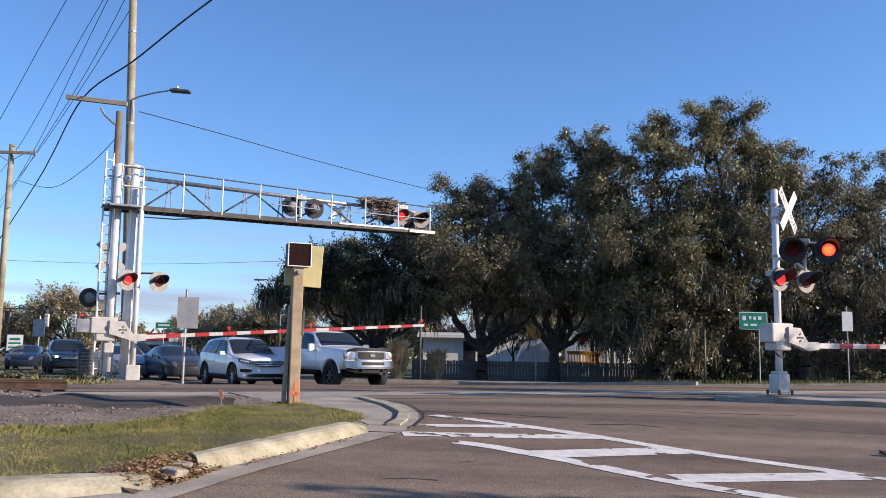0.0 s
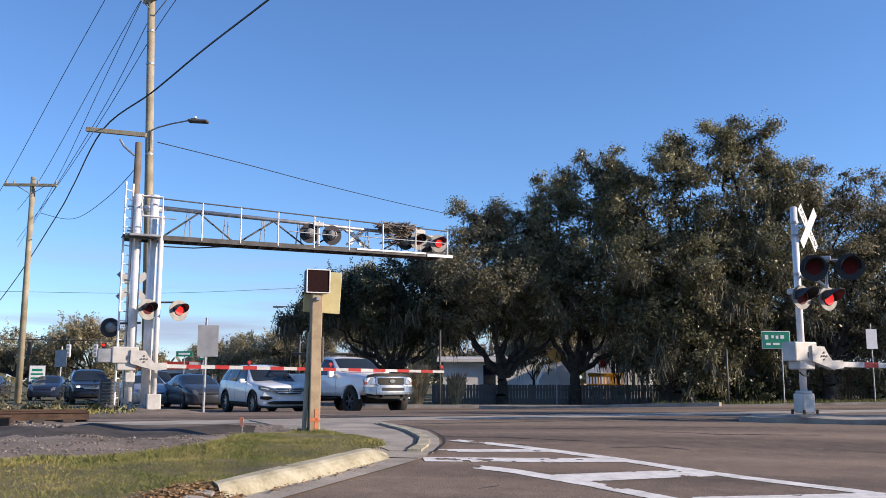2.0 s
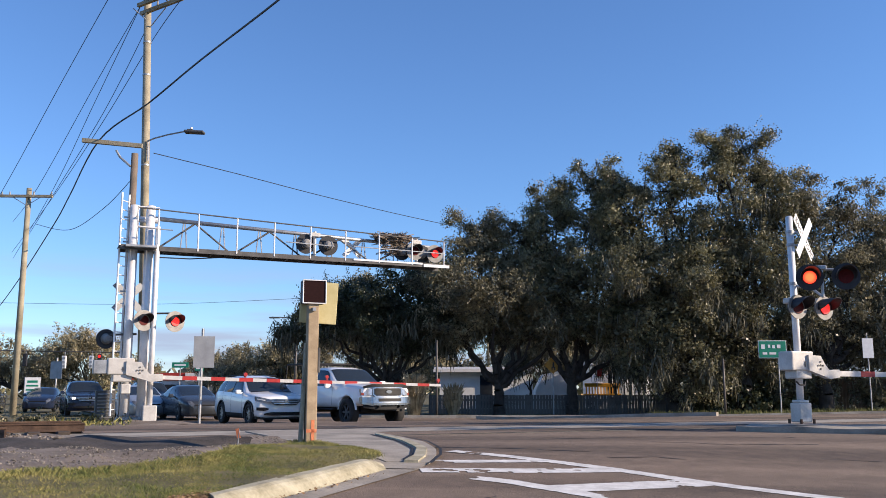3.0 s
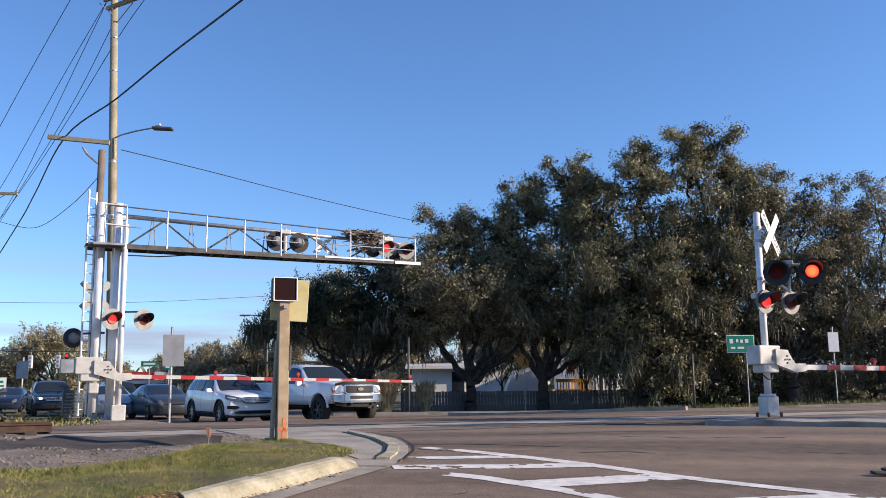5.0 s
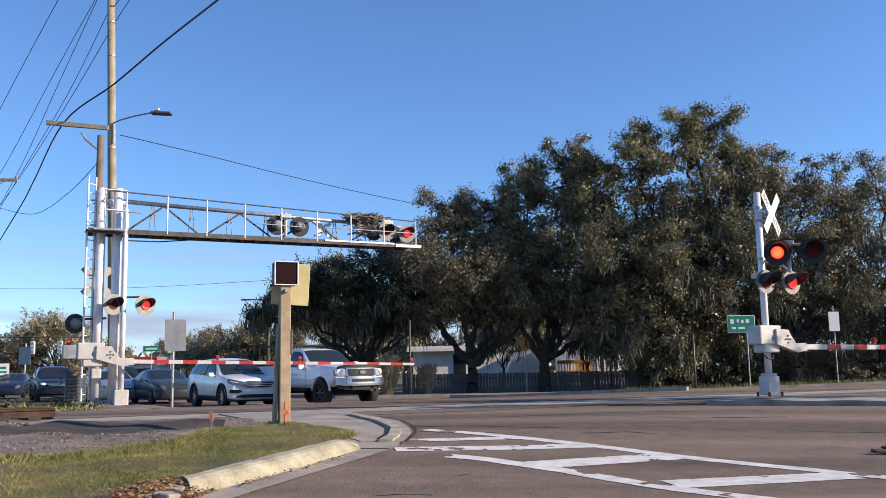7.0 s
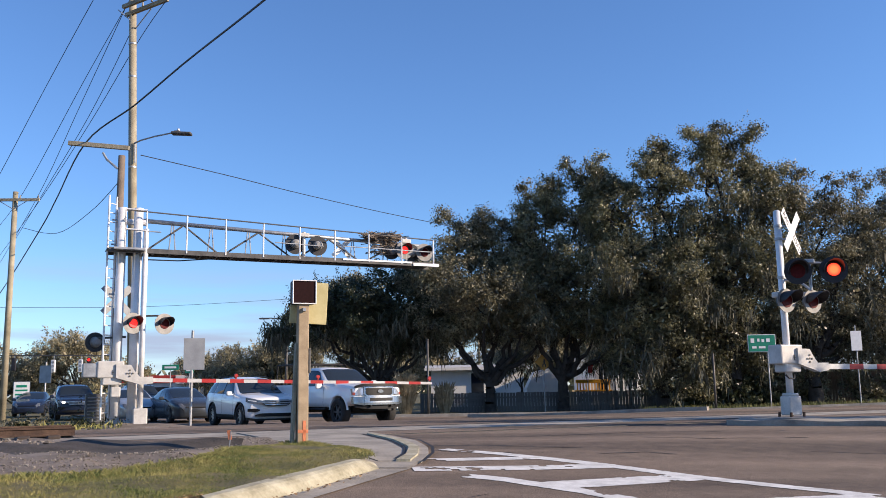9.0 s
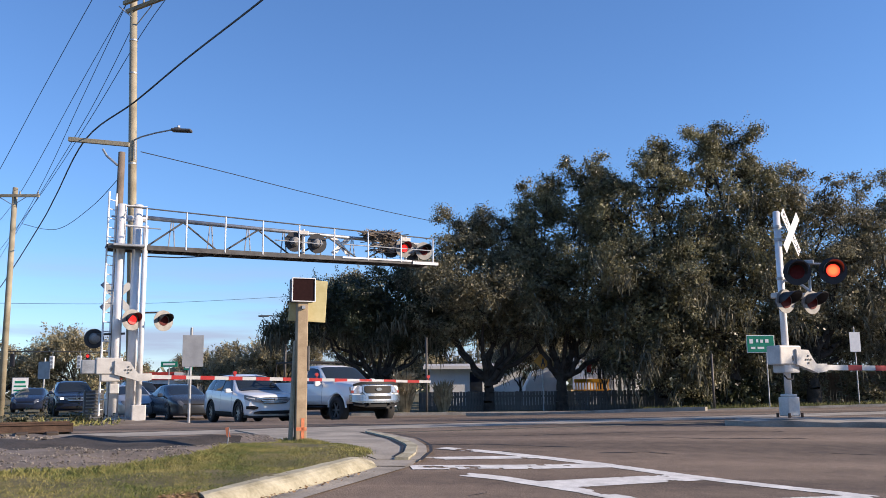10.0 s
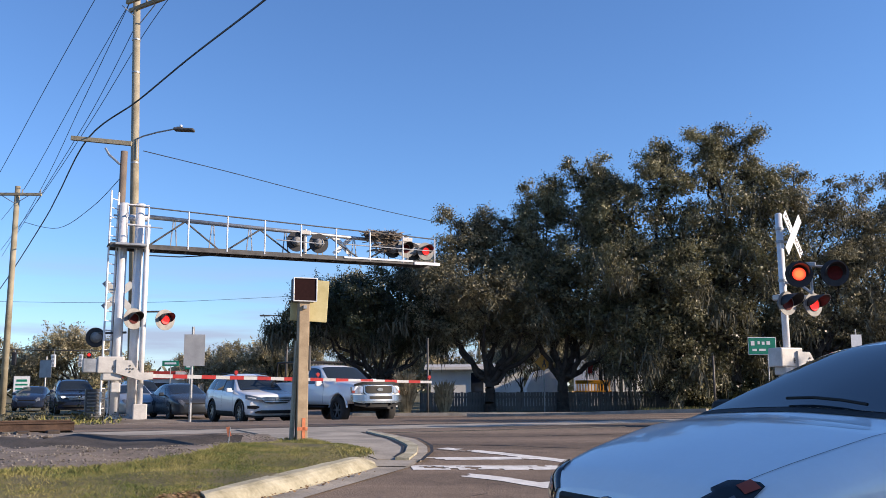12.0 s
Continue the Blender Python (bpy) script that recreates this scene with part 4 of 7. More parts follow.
    bm = B()
    box(bm, (p.x, p.y, 0.15), (0.42, 0.40, 0.55), bevel=0.03)
    part("mast_base", bm, CASTWHITE, t)
    mech = new("gate_mechanism")
    a = inv @ Vector((-9.45, 27.5, 1.60))
    mech.parent, mech.matrix_basis = t, pose(a.x, a.y, a.z) @ Matrix.Scale(1.2, 4)
    gate_mechanism(mech)
    bm = B()
    box(bm, (a.x - 1.2, a.y, a.z + 0.30), (0.62, 0.40, 0.42), bevel=0.03)
    part("counterweight", bm, GALV, t)
    bm = B()
    box(bm, (a.x - 0.55, a.y - 0.05, a.z - 0.35), (0.28, 0.22, 0.3), bevel=0.03)
    part("junction_box", bm, CASTWHITE, t)
    arm = gate_arm(t, pose(a.x + 0.35, a.y - 0.18, a.z), 9.55, (2.7, 5.4, 9.45))
    bm = B()
    tube(bm, [(0.5, -0.2, dz0 - 0.25), (1.5, -0.2, dz0 - 0.24), (2.6, -0.2, dz0 - 0.12)], 0.02, 6)
    part("cable", bm, BLACK, t)
    return arm


def bird_nest():
    rng = np.random.default_rng(8)
    x, y = place(along(-9.95, 28) + 8.65, across(-9.95, 28) + 0.1)
    t = thing("bird_nest", pose(x, y, 6.66, 0, 0, 25), "large brown nest of sticks and moss on the walkway", "nest")
    V, Fc = [], []
    for i in range(700):
        r = rng.normal(0, 1, 3)
        r /= np.linalg.norm(r)
        c = r * np.array([0.78, 0.35, 0.15]) * rng.uniform(0.3, 1.0)
        if rng.random() < 0.35:
            c[2] -= rng.uniform(0, 0.6) * (abs(c[0]) < 0.45)
        d = rng.normal(0, 1, 3) * np.array([0.15, 0.10, 0.06])
        o = len(V)
        V += [tuple(c - d), tuple(c + d), tuple(c + d + (0, 0.01, 0.03)), tuple(c - d + (0, 0.01, 0.03))]
        Fc.append((o, o + 1, o + 2, o + 3))
    data_mesh("nest_sticks", V, Fc, POLEDARK, t)


ARM_RIGHT = crossing_signal()
ARM_LEFT = cantilever_signal()
bird_nest()


def signal_post():
    """Wooden post with a dark signal box and a tan board behind it."""
    x, y = -2.16, 13.75
    z = gz(x, y) + 0.05
    t = thing("signal_post", pose(x, y, z, 0, 0, 21), "square wooden post carrying a dark signal box and tan board", "signal post")
    bm = B()
    box(bm, (0, 0, 1.06), (0.165, 0.17, 2.24), bevel=0.012)
    part("post", bm, WOOD, t)
    bm = B()
    box(bm, (-0.115, 0.03, 0.75), (0.05, 0.12, 1.6), ry=2.2, bevel=0.008)
    part("brace_board", bm, POLEWOOD, t)
    bm = B()
    box(bm, (0.02, -0.088, 0.20), (0.05, 0.006, 0.36))
    box(bm, (0.0, -0.088, 0.22), (0.16, 0.006, 0.05))
    part("paint_mark", bm, ORANGE, t, "orange spray-paint mark")
    bm = B()
    box(bm, (0.095, -0.04, 1.28), (0.04, 0.10, 0.38), bevel=0.01)
    part("conduit_box", bm, DARKSTEEL, t)
    bm = B()
    box(bm, (0, 0, 2.33), (0.37, 0.20, 0.37), bevel=0.03)
    hd = part("signal_head", bm, TRIM, t, "dark signal box with a pale rim")
    bm = B()
    for c, s in (((0, -0.112, 0.178), (0.37, 0.03, 0.016)), ((0, -0.112, -0.178), (0.37, 0.03, 0.016)), ((-0.178, -0.112, 0), (0.016, 0.03, 0.37)), ((0.178, -0.112, 0), (0.016, 0.03, 0.37))):
        box(bm, c, s, bevel=0.004)
    r = part("rim", bm, ALU, hd)
    r.matrix_basis = pose(0, 0, 2.33)
    bm = B()
    box(bm, (0, -0.106, 0), (0.34, 0.012, 0.34))
    r = part("screen", bm, mat("dark_signal_screen", (0.02, 0.007, 0.007), 0.7, vary=0.2, scale=30, spec=0.1), hd)
    r.matrix_basis = pose(0, 0, 2.33)
    bm = B()
    box(bm, (0, -0.02, 2.13), (0.10, 0.09, 0.12), bevel=0.01)
    box(bm, (0, -0.03, 2.06), (0.05, 0.2, 0.05))
    part("head_bracket", bm, GALV, t)
    bm = B()
    box(bm, (0.13, 0.16, 2.19), (0.58, 0.02, 0.66), rz=-4, ry=3, bevel=0.008)
    part("board", bm, TAN, t, "tan-yellow painted board")


signal_post()


# ---- utility poles, lamps, wires ----
def utility_pole(x, y, top, r0, r1, material, label):
    t = thing("utility_pole", pose(x, y, gz(x, y) - 0.05), label, "utility pole", group="utility poles")
    bm = B()
    cyl(bm, (0, 0, -0.3), (0, 0, top), r0, r1, 16)
    part("pole", bm, material, t, smooth=True)
    return t


def crossarm(t, a, b, th, material, braces=True):
    a, b = Vector(a), Vector(b)
    bm = B()
    d = b - a
    m = (a + b) / 2
    box(bm, m, (d.length, th, th * 1.2), rz=math.degrees(math.atan2(d.y, d.x)), ry=-math.degrees(math.asin(d.z / d.length)), bevel=0.008)
    arm = part("crossarm", bm, material, t)
    return arm


def build_poles():
    t = utility_pole(-11.03, 32.0, 16.9, 0.175, 0.13, POLEWOOD, "tall weathered wooden utility pole with crossarms")
    t.matrix_basis = t.matrix_basis @ pose(0, 0, 0, 0, -2.1, 0)
    crossarm(t, (-0.3, 0.1, 15.55), (1.7, -1.2, 15.5), 0.12, POLEWOOD)
    crossarm(t, (-0.3, -0.2, 15.75), (1.7, -1.5, 15.7), 0.12, POLEWOOD)
    bm = B()
    tube(bm, [(0.1, -0.05, 14.9), (0.9, -0.6, 15.45)], 0.02, 6)
    tube(bm, [(0, -0.1, 15.2), (-0.45, -0.3, 15.6)], 0.02, 6)
    part("arm_brace", bm, GALV, t)
    for q in (0.55, 1.0, 1.55):
        bm = B()
        cyl(bm, (q, -0.75 * q - 0.1, 15.6), (q, -0.75 * q - 0.1, 15.78), 0.04, 0.03, 8)
        part("insulator", bm, GREYDISC, t)
    for z in (14.3, 13.0, 9.5):
        bm = B()
        cyl(bm, (0, 0, z), (0, 0, z + 0.06), 0.155, 0.155, 14)
        part("pole_band", bm, GALV, t)
    lamp = thing("street_lamp", pose(-11.40, 32.0, 10.3), "grey street lamp on a curved arm fixed to the pole", "street lamp")
    bm = B()
    tube(bm, [(0.1, -0.15, 0.05), (0.4, -0.3, 0.12), (1.0, -0.6, 0.17), (1.75, -0.95, 0.19)], 0.03, 8)
    tube(bm, [(0.14, -0.15, 0.05), (0.16, -0.16, -0.7)], 0.025, 6)
    part("lamp_arm", bm, GALV, lamp)
    bm = B()
    box(bm, (2.10, -1.0, 0.14), (0.72, 0.30, 0.10), ry=3, bevel=0.035)
    box(bm, (1.95, -1.0, 0.21), (0.22, 0.2, 0.06), bevel=0.02)
    hd = part("lamp_head", bm, DARKSTEEL, lamp)
    bm = B()
    cyl(bm, (1.98, -1.0, 0.22), (1.98, -1.0, 0.32), 0.05, 0.05, 10)
    part("photocell", bm, ALU, hd)
    p = utility_pole(-11.42, 31.0, 9.7, 0.135, 0.12, POLEDARK, "shorter dark wooden pole with a side arm")
    crossarm(p, (-1.87, -0.16, 10.16), (0.25, 0.0, 9.98), 0.13, POLEWOOD)
    bm = B()
    tube(bm, [(-0.65, -0.1, 9.8), (-0.5, -0.1, 9.55), (-0.1, -0.1, 9.2)], 0.04, 6)
    part("arm_brace", bm, GALV, p)
    for x, y in ((-47, 90), (4, 99)):
        utility_pole(x, y, 13.0, 0.15, 0.11, POLEWOOD, "far wooden utility pole carrying wires")
    q = utility_pole(-22.0, 45.0, 11.7, 0.17, 0.13, POLEWOOD, "distant wooden utility pole with a crossarm")
    crossarm(q, (-1.4, -0.2, 11.25), (1.35, -0.2, 11.22), 0.12, POLEWOOD)
    bm = B()
    tube(bm, [(-0.75, -0.2, 11.2), (0, -0.15, 10.75), (0.75, -0.2, 11.2)], 0.02, 6)
    part("arm_brace", bm, GALV, q)
    for x in (-1.3, -0.9, 0.35, 1.28):
        bm = B()
        cyl(bm, (x, -0.2, 11.3), (x, -0.2, 11.48), 0.045, 0.03, 8)
        part("insulator", bm, GREYDISC, q)


def wire(pts, r, label="thin black overhead cable between poles"):
    """A cable through a few hanging points, smoothed."""
    P = [Vector(p) for p in pts]
    out = []
    for i in range(len(P) - 1):
        p0, p1, p2, p3 = P[max(i - 1, 0)], P[i], P[i + 1], P[min(i + 2, len(P) - 1)]
        for k in range(6):
            u = k / 6
            out.append(0.5 * (2 * p1 + (p2 - p0) * u + (2 * p0 - 5 * p1 + 4 * p2 - p3) * u * u + (3 * p1 - p0 - 3 * p2 + p3) * u ** 3))
    out.append(P[-1])
    bm = B()
    tube(bm, out, r, 5)
    tagged(obj("overhead_wire", bm, WIRE), label, "wire", group="overhead wires")


build_poles()
def build_wires():
    wire([(-1.68, 16, 10.02), (-4.15, 20, 10.39), (-7.44, 25, 10.83), (-9.96, 28, 10.54), (-12.75, 31, 10.15), (-16.79, 38, 9.65), (-19.28, 42, 9.03), (-27.48, 55, 7.56), (-37.4, 70, 5.77)], 0.028, "thick black cable sagging over the crossing")
    wire([(-11.31, 31, 18.44), (-14.81, 36, 17.86), (-18.96, 41, 15.75), (-23.4, 46, 12.86), (-28.2, 52, 10.8)], 0.016)
    wire([(-11.65, 32, 16.22), (-15.83, 38, 15.05), (-21.57, 45, 11.68), (-30.3, 60, 12.8)], 0.014)
    wire([(-11.92, 32, 15.65), (-16.01, 38, 13.74), (-20.78, 45, 11.53), (-32.6, 65, 11.0)], 0.014)
    wire([(-11.51, 32, 15.08), (-15.5, 38, 13.48), (-20.68, 45, 11.37), (-29.4, 60, 11.4)], 0.014)
    wire([(-9.43, 30, 15.47), (-11.63, 33, 14.93), (-15.48, 38, 13.09), (-20.7, 45, 11.23), (-31.2, 62, 11.0)], 0.014)
    wire([(-11.09, 32, 9.94), (-8.91, 36, 10.13), (-5.86, 41, 10.23), (-1.23, 47, 10.24), (5.34, 52, 9.86), (13.4, 58, 10.17)], 0.017)
    wire([(-11.84, 32, 8.96), (-14.47, 36, 8.66), (-18.02, 41, 8.7), (-21.54, 45, 9.75)], 0.014)
    wire([(-47, 90, 10.2), (-30.5, 90, 10.0), (-15.9, 95, 11.1), (4, 99, 12.5)], 0.02)


build_wires()


# ---- trees ----
def leaves(rng, lobes, size, dense=14.0, per=80, core=1.0, puff=(0.26, 0.6)):
    """Leaf clumps spread over the outer part of a crown's lobes, with darker leaves packed inside; gaps stay between the clumps."""
    lob = np.array(lobes, float)
    count = np.maximum(3, (lob[:, 3] ** 2 * dense).astype(int))
    q = np.repeat(lob, count, axis=0)
    d = rng.normal(0, 1, (len(q), 3))
    d /= np.linalg.norm(d, axis=1)[:, None]
    c = q[:, :3] + d * (q[:, 3] * rng.uniform(0.55, 1.08, len(q)))[:, None] * np.stack([np.ones(len(q)), np.ones(len(q)), q[:, 4]], 1)
    rad = rng.uniform(*puff, len(q))
    i = rng.choice(len(q), len(q) * per, p=rad ** 2 / (rad ** 2).sum())
    o = rng.normal(0, 1, (len(i), 3))
    o /= np.linalg.norm(o, axis=1)[:, None]
    p = c[i] + o * (rad[i] * rng.uniform(0.25, 1.15, len(i)))[:, None] * (1, 1, 0.72)
    face = o + 0.55 * d[i] + rng.normal(0, 0.75, o.shape)
    s = size * rng.uniform(0.55, 1.3, len(i))
    # sprigs that stand out of the outline
    j = rng.choice(len(q), len(q) // 2)
    reach = rng.uniform(0.1, 0.5, (len(j), 1, 1)) * rng.uniform(0.2, 1, (len(j), 16, 1))
    way = d[j] + (0, 0, 0.6) + rng.normal(0, 0.3, (len(j), 3))
    p = np.concatenate([p, (c[j][:, None] + way[:, None] * (0.1 + reach) + rng.normal(0, size * 0.9, (len(j), 16, 3))).reshape(-1, 3)])
    n = int(130 * core * (lob[:, 3] ** 2).sum())
    w = lob[:, 3] ** 2 / (lob[:, 3] ** 2).sum()
    g = lob[rng.choice(len(lob), n, p=w)]
    r = rng.normal(0, 1, (n, 3))
    r /= np.linalg.norm(r, axis=1)[:, None]
    inner = g[:, :3] + r * (g[:, 3] * rng.uniform(0.1, 0.78, n))[:, None] * np.stack([np.ones(n), np.ones(n), g[:, 4]], 1)
    extra = len(p) - len(s)
    p = np.concatenate([p, inner])
    face = np.concatenate([face, rng.normal(0, 1, (extra + n, 3))])
    s = np.concatenate([s, size * rng.uniform(0.6, 1.2, extra), size * rng.uniform(1.6, 2.6, n)])
    face /= np.linalg.norm(face, axis=1)[:, None]
    a = rng.normal(0, 1, face.shape)
    a -= face * (a * face).sum(1)[:, None]
    a /= np.linalg.norm(a, axis=1)[:, None]
    e = np.cross(face, a) * (s * 0.55)[:, None]
    a = a * s[:, None]
    V = np.stack([p - a, p + e - a * 0.1, p + a, p - e + a * 0.1], 1).reshape(-1, 3).tolist()
    return V, np.arange(4 * len(p)).reshape(-1, 4).tolist()


def limb(bm, a, b, r0, r1, rng, bend=0.12, n=5):
    a, b = Vector(a), Vector(b)
    L = (b - a).length
    pts = [a + (b - a) * (i / n) + (Vector(rng.normal(0, 1, 3)) * bend * L * 0.35 if 0 < i < n else Vector()) for i in range(n + 1)]
    for i in range(n):
        q0, q1 = r0 + (r1 - r0) * i / n, r0 + (r1 - r0) * (i + 1) / n
        cyl(bm, pts[i], pts[i + 1], q0, q1, 8, caps=False)
    return pts


def hanging_moss(rng, lobes, n, t, long=1.0):
    """Beards of moss that hang from the underside of the lobes."""
    V, Fc = [], []
    lob = np.array(lobes, float)
    lob = lob[lob[:, 2] < 0.72 * lob[:, 2].max()]
    for _ in range(n):
        q = lob[rng.integers(len(lob))]
        a, rr = rng.uniform(0, 6.28), q[3] * math.sqrt(rng.uniform(0.1, 1.1))
        c = np.array([q[0] + math.cos(a) * rr, q[1] + math.sin(a) * rr, q[2] - q[3] * q[4] * rng.uniform(0.1, 0.75)])
        for _ in range(18):
            p = c + rng.normal(0, (0.16, 0.16, 0.3), 3)
            h, w = rng.uniform(0.12, 0.62) * long, rng.uniform(0.012, 0.040)
            a = rng.uniform(0, 6.28)
            dx, dy = math.cos(a) * w, math.sin(a) * w
            e = rng.normal(0, 0.09, 2)
            o = len(V)
            V += [(p[0] - dx, p[1] - dy, p[2]), (p[0] + dx, p[1] + dy, p[2]), (p[0] + e[0] + dx * 0.7, p[1] + e[1] + dy * 0.7, p[2] - h * 0.6), (p[0] + e[0] * 1.6, p[1] + e[1] * 1.6, p[2] - h)]
            Fc += [(o, o + 1, o + 2), (o, o + 2, o + 3)]
    tagged(data_mesh("hanging_moss", V, Fc, MOSS, t, "grey-green hanging moss"), kind="stuff")


def tree(x, y, lobes, seed, label, leaf=None, trunk_r=0.4, fork=1.6, size=0.055, moss=0, lean=0.0, dense=14.0, per=80, core=1.0, puff=(0.26, 0.6), long=1.0, whips=0, scale=1.0):
    """lobes: x, y, z, radius, squash relative to the foot of the trunk; whips: thin leaders that rise above the crown."""
    rng = np.random.default_rng(seed)
    main = [tuple(v * scale for v in q[:4]) + (q[4],) for q in lobes]
    lobes = list(main)
    for q in main:
        for _ in range(6):
            d = rng.normal(0, 1, 3)
            d /= np.linalg.norm(d)
            d[2] = abs(d[2]) * 0.9 - 0.1
            lobes.append((q[0] + d[0] * q[3] * 0.95, q[1] + d[1] * q[3] * 0.95, q[2] + d[2] * q[3] * q[4], q[3] * rng.uniform(0.25, 0.45), 0.9))
    t = thing("tree", pose(x, y, gz(x, y) - 0.05), label, "tree", group="roadside trees")
    bm = B()
    top = (lean, 0, fork)
    cyl(bm, (0, 0, -0.3), (0, 0, 0.25), trunk_r * 1.45, trunk_r * 1.05, 12, False)
    limb(bm, (0, 0, 0.25), top, trunk_r * 1.05, trunk_r * 0.8, rng, 0.05)
    part("trunk", bm, BARK, t, smooth=True)
    order = sorted(main, key=lambda q: -q[3])
    for q in order[:11]:
        bm = B()
        mid = (lean * 0.5 + q[0] * 0.6, q[1] * 0.55, fork + (q[2] - fork) * 0.42)
        limb(bm, (lean, 0, fork - 0.1), mid, trunk_r * 0.55, trunk_r * 0.30, rng)
        pts = limb(bm, mid, (q[0], q[1], q[2]), trunk_r * 0.28, trunk_r * 0.10, rng)
        for k in range(8):
            d = Vector(rng.normal(0, 1, 3)).normalized() * q[3] * 0.95
            limb(bm, pts[-1 - k % 3], Vector((q[0], q[1], q[2])) + d, trunk_r * 0.09, 0.012, rng, 0.2, 4)
        part("limb", bm, BARK, t, smooth=True)
    high = sorted(main, key=lambda q: -q[2])[:4]
    for k in range(whips):
        q = high[k % len(high)]
        bm = B()
        foot = Vector((q[0], q[1], q[2] - q[3] * 0.4))
        tip = Vector((q[0] + rng.normal(0, 0.8), q[1], q[2] + q[3] * rng.uniform(1.0, 1.6)))
        limb(bm, foot, tip, 0.06, 0.015, rng, 0.08)
        part("limb", bm, BARK, t, smooth=True)
        for h in np.linspace(0.5, 1.05, 5):
            at = foot.lerp(tip, h)
            lobes.append((at.x + rng.normal(0, 0.3), at.y + rng.normal(0, 0.3), at.z, rng.uniform(0.22, 0.45), 0.7))
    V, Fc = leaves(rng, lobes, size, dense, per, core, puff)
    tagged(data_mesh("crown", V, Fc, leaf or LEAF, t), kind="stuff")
    if moss:
        hanging_moss(rng, lobes, moss, t, long)
    return t


def build_trees():
    oak = "spreading live oak hung with grey moss"
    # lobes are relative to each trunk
    # The first oak's shaded look is coloured in with the dark leaf material.
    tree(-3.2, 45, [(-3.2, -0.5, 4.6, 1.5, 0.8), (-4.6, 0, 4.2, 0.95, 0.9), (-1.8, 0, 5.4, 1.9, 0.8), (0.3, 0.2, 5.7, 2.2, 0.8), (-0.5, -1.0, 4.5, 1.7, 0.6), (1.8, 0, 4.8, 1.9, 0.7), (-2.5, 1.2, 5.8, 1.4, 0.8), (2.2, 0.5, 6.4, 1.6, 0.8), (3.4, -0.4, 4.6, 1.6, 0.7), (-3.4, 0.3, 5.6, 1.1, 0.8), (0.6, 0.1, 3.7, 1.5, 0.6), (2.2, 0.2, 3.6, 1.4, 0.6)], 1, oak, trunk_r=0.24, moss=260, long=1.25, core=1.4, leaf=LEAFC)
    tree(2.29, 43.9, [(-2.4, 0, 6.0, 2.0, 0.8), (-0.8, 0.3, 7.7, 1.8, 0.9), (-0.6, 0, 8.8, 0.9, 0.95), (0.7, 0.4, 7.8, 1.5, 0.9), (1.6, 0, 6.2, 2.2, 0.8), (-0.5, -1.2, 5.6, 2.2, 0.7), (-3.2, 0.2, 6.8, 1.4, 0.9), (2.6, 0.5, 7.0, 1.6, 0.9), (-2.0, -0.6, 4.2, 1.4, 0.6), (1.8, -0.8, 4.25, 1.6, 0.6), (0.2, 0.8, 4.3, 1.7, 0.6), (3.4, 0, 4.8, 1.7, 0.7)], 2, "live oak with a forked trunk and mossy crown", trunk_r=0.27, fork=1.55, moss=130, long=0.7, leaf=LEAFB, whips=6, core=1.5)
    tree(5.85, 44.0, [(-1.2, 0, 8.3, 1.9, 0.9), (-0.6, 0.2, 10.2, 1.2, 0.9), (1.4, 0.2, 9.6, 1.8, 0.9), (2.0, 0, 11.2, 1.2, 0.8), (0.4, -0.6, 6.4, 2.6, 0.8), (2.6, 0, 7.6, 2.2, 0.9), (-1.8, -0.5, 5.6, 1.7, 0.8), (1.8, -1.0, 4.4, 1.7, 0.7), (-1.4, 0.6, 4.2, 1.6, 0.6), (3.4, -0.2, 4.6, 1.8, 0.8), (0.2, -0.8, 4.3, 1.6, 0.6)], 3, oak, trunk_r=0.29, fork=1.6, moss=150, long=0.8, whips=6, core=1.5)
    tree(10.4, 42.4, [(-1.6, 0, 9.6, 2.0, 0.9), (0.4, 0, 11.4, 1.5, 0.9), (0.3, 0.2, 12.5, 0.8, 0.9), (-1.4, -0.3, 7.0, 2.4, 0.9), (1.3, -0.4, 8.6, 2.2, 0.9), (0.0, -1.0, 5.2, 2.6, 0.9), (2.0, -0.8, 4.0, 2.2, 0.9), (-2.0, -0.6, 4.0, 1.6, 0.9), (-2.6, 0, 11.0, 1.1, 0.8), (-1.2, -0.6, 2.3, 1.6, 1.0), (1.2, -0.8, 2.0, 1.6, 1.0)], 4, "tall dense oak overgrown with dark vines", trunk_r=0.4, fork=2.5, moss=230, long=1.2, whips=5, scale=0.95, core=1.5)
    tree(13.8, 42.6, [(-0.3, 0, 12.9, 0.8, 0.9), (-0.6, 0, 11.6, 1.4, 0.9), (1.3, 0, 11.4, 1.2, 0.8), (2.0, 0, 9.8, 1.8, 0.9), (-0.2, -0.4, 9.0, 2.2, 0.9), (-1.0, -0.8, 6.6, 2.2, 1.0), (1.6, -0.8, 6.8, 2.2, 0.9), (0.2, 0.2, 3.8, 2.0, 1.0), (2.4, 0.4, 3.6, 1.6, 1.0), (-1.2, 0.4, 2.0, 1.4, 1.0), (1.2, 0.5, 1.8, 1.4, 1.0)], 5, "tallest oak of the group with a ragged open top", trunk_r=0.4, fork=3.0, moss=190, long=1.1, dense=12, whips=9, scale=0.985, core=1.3)
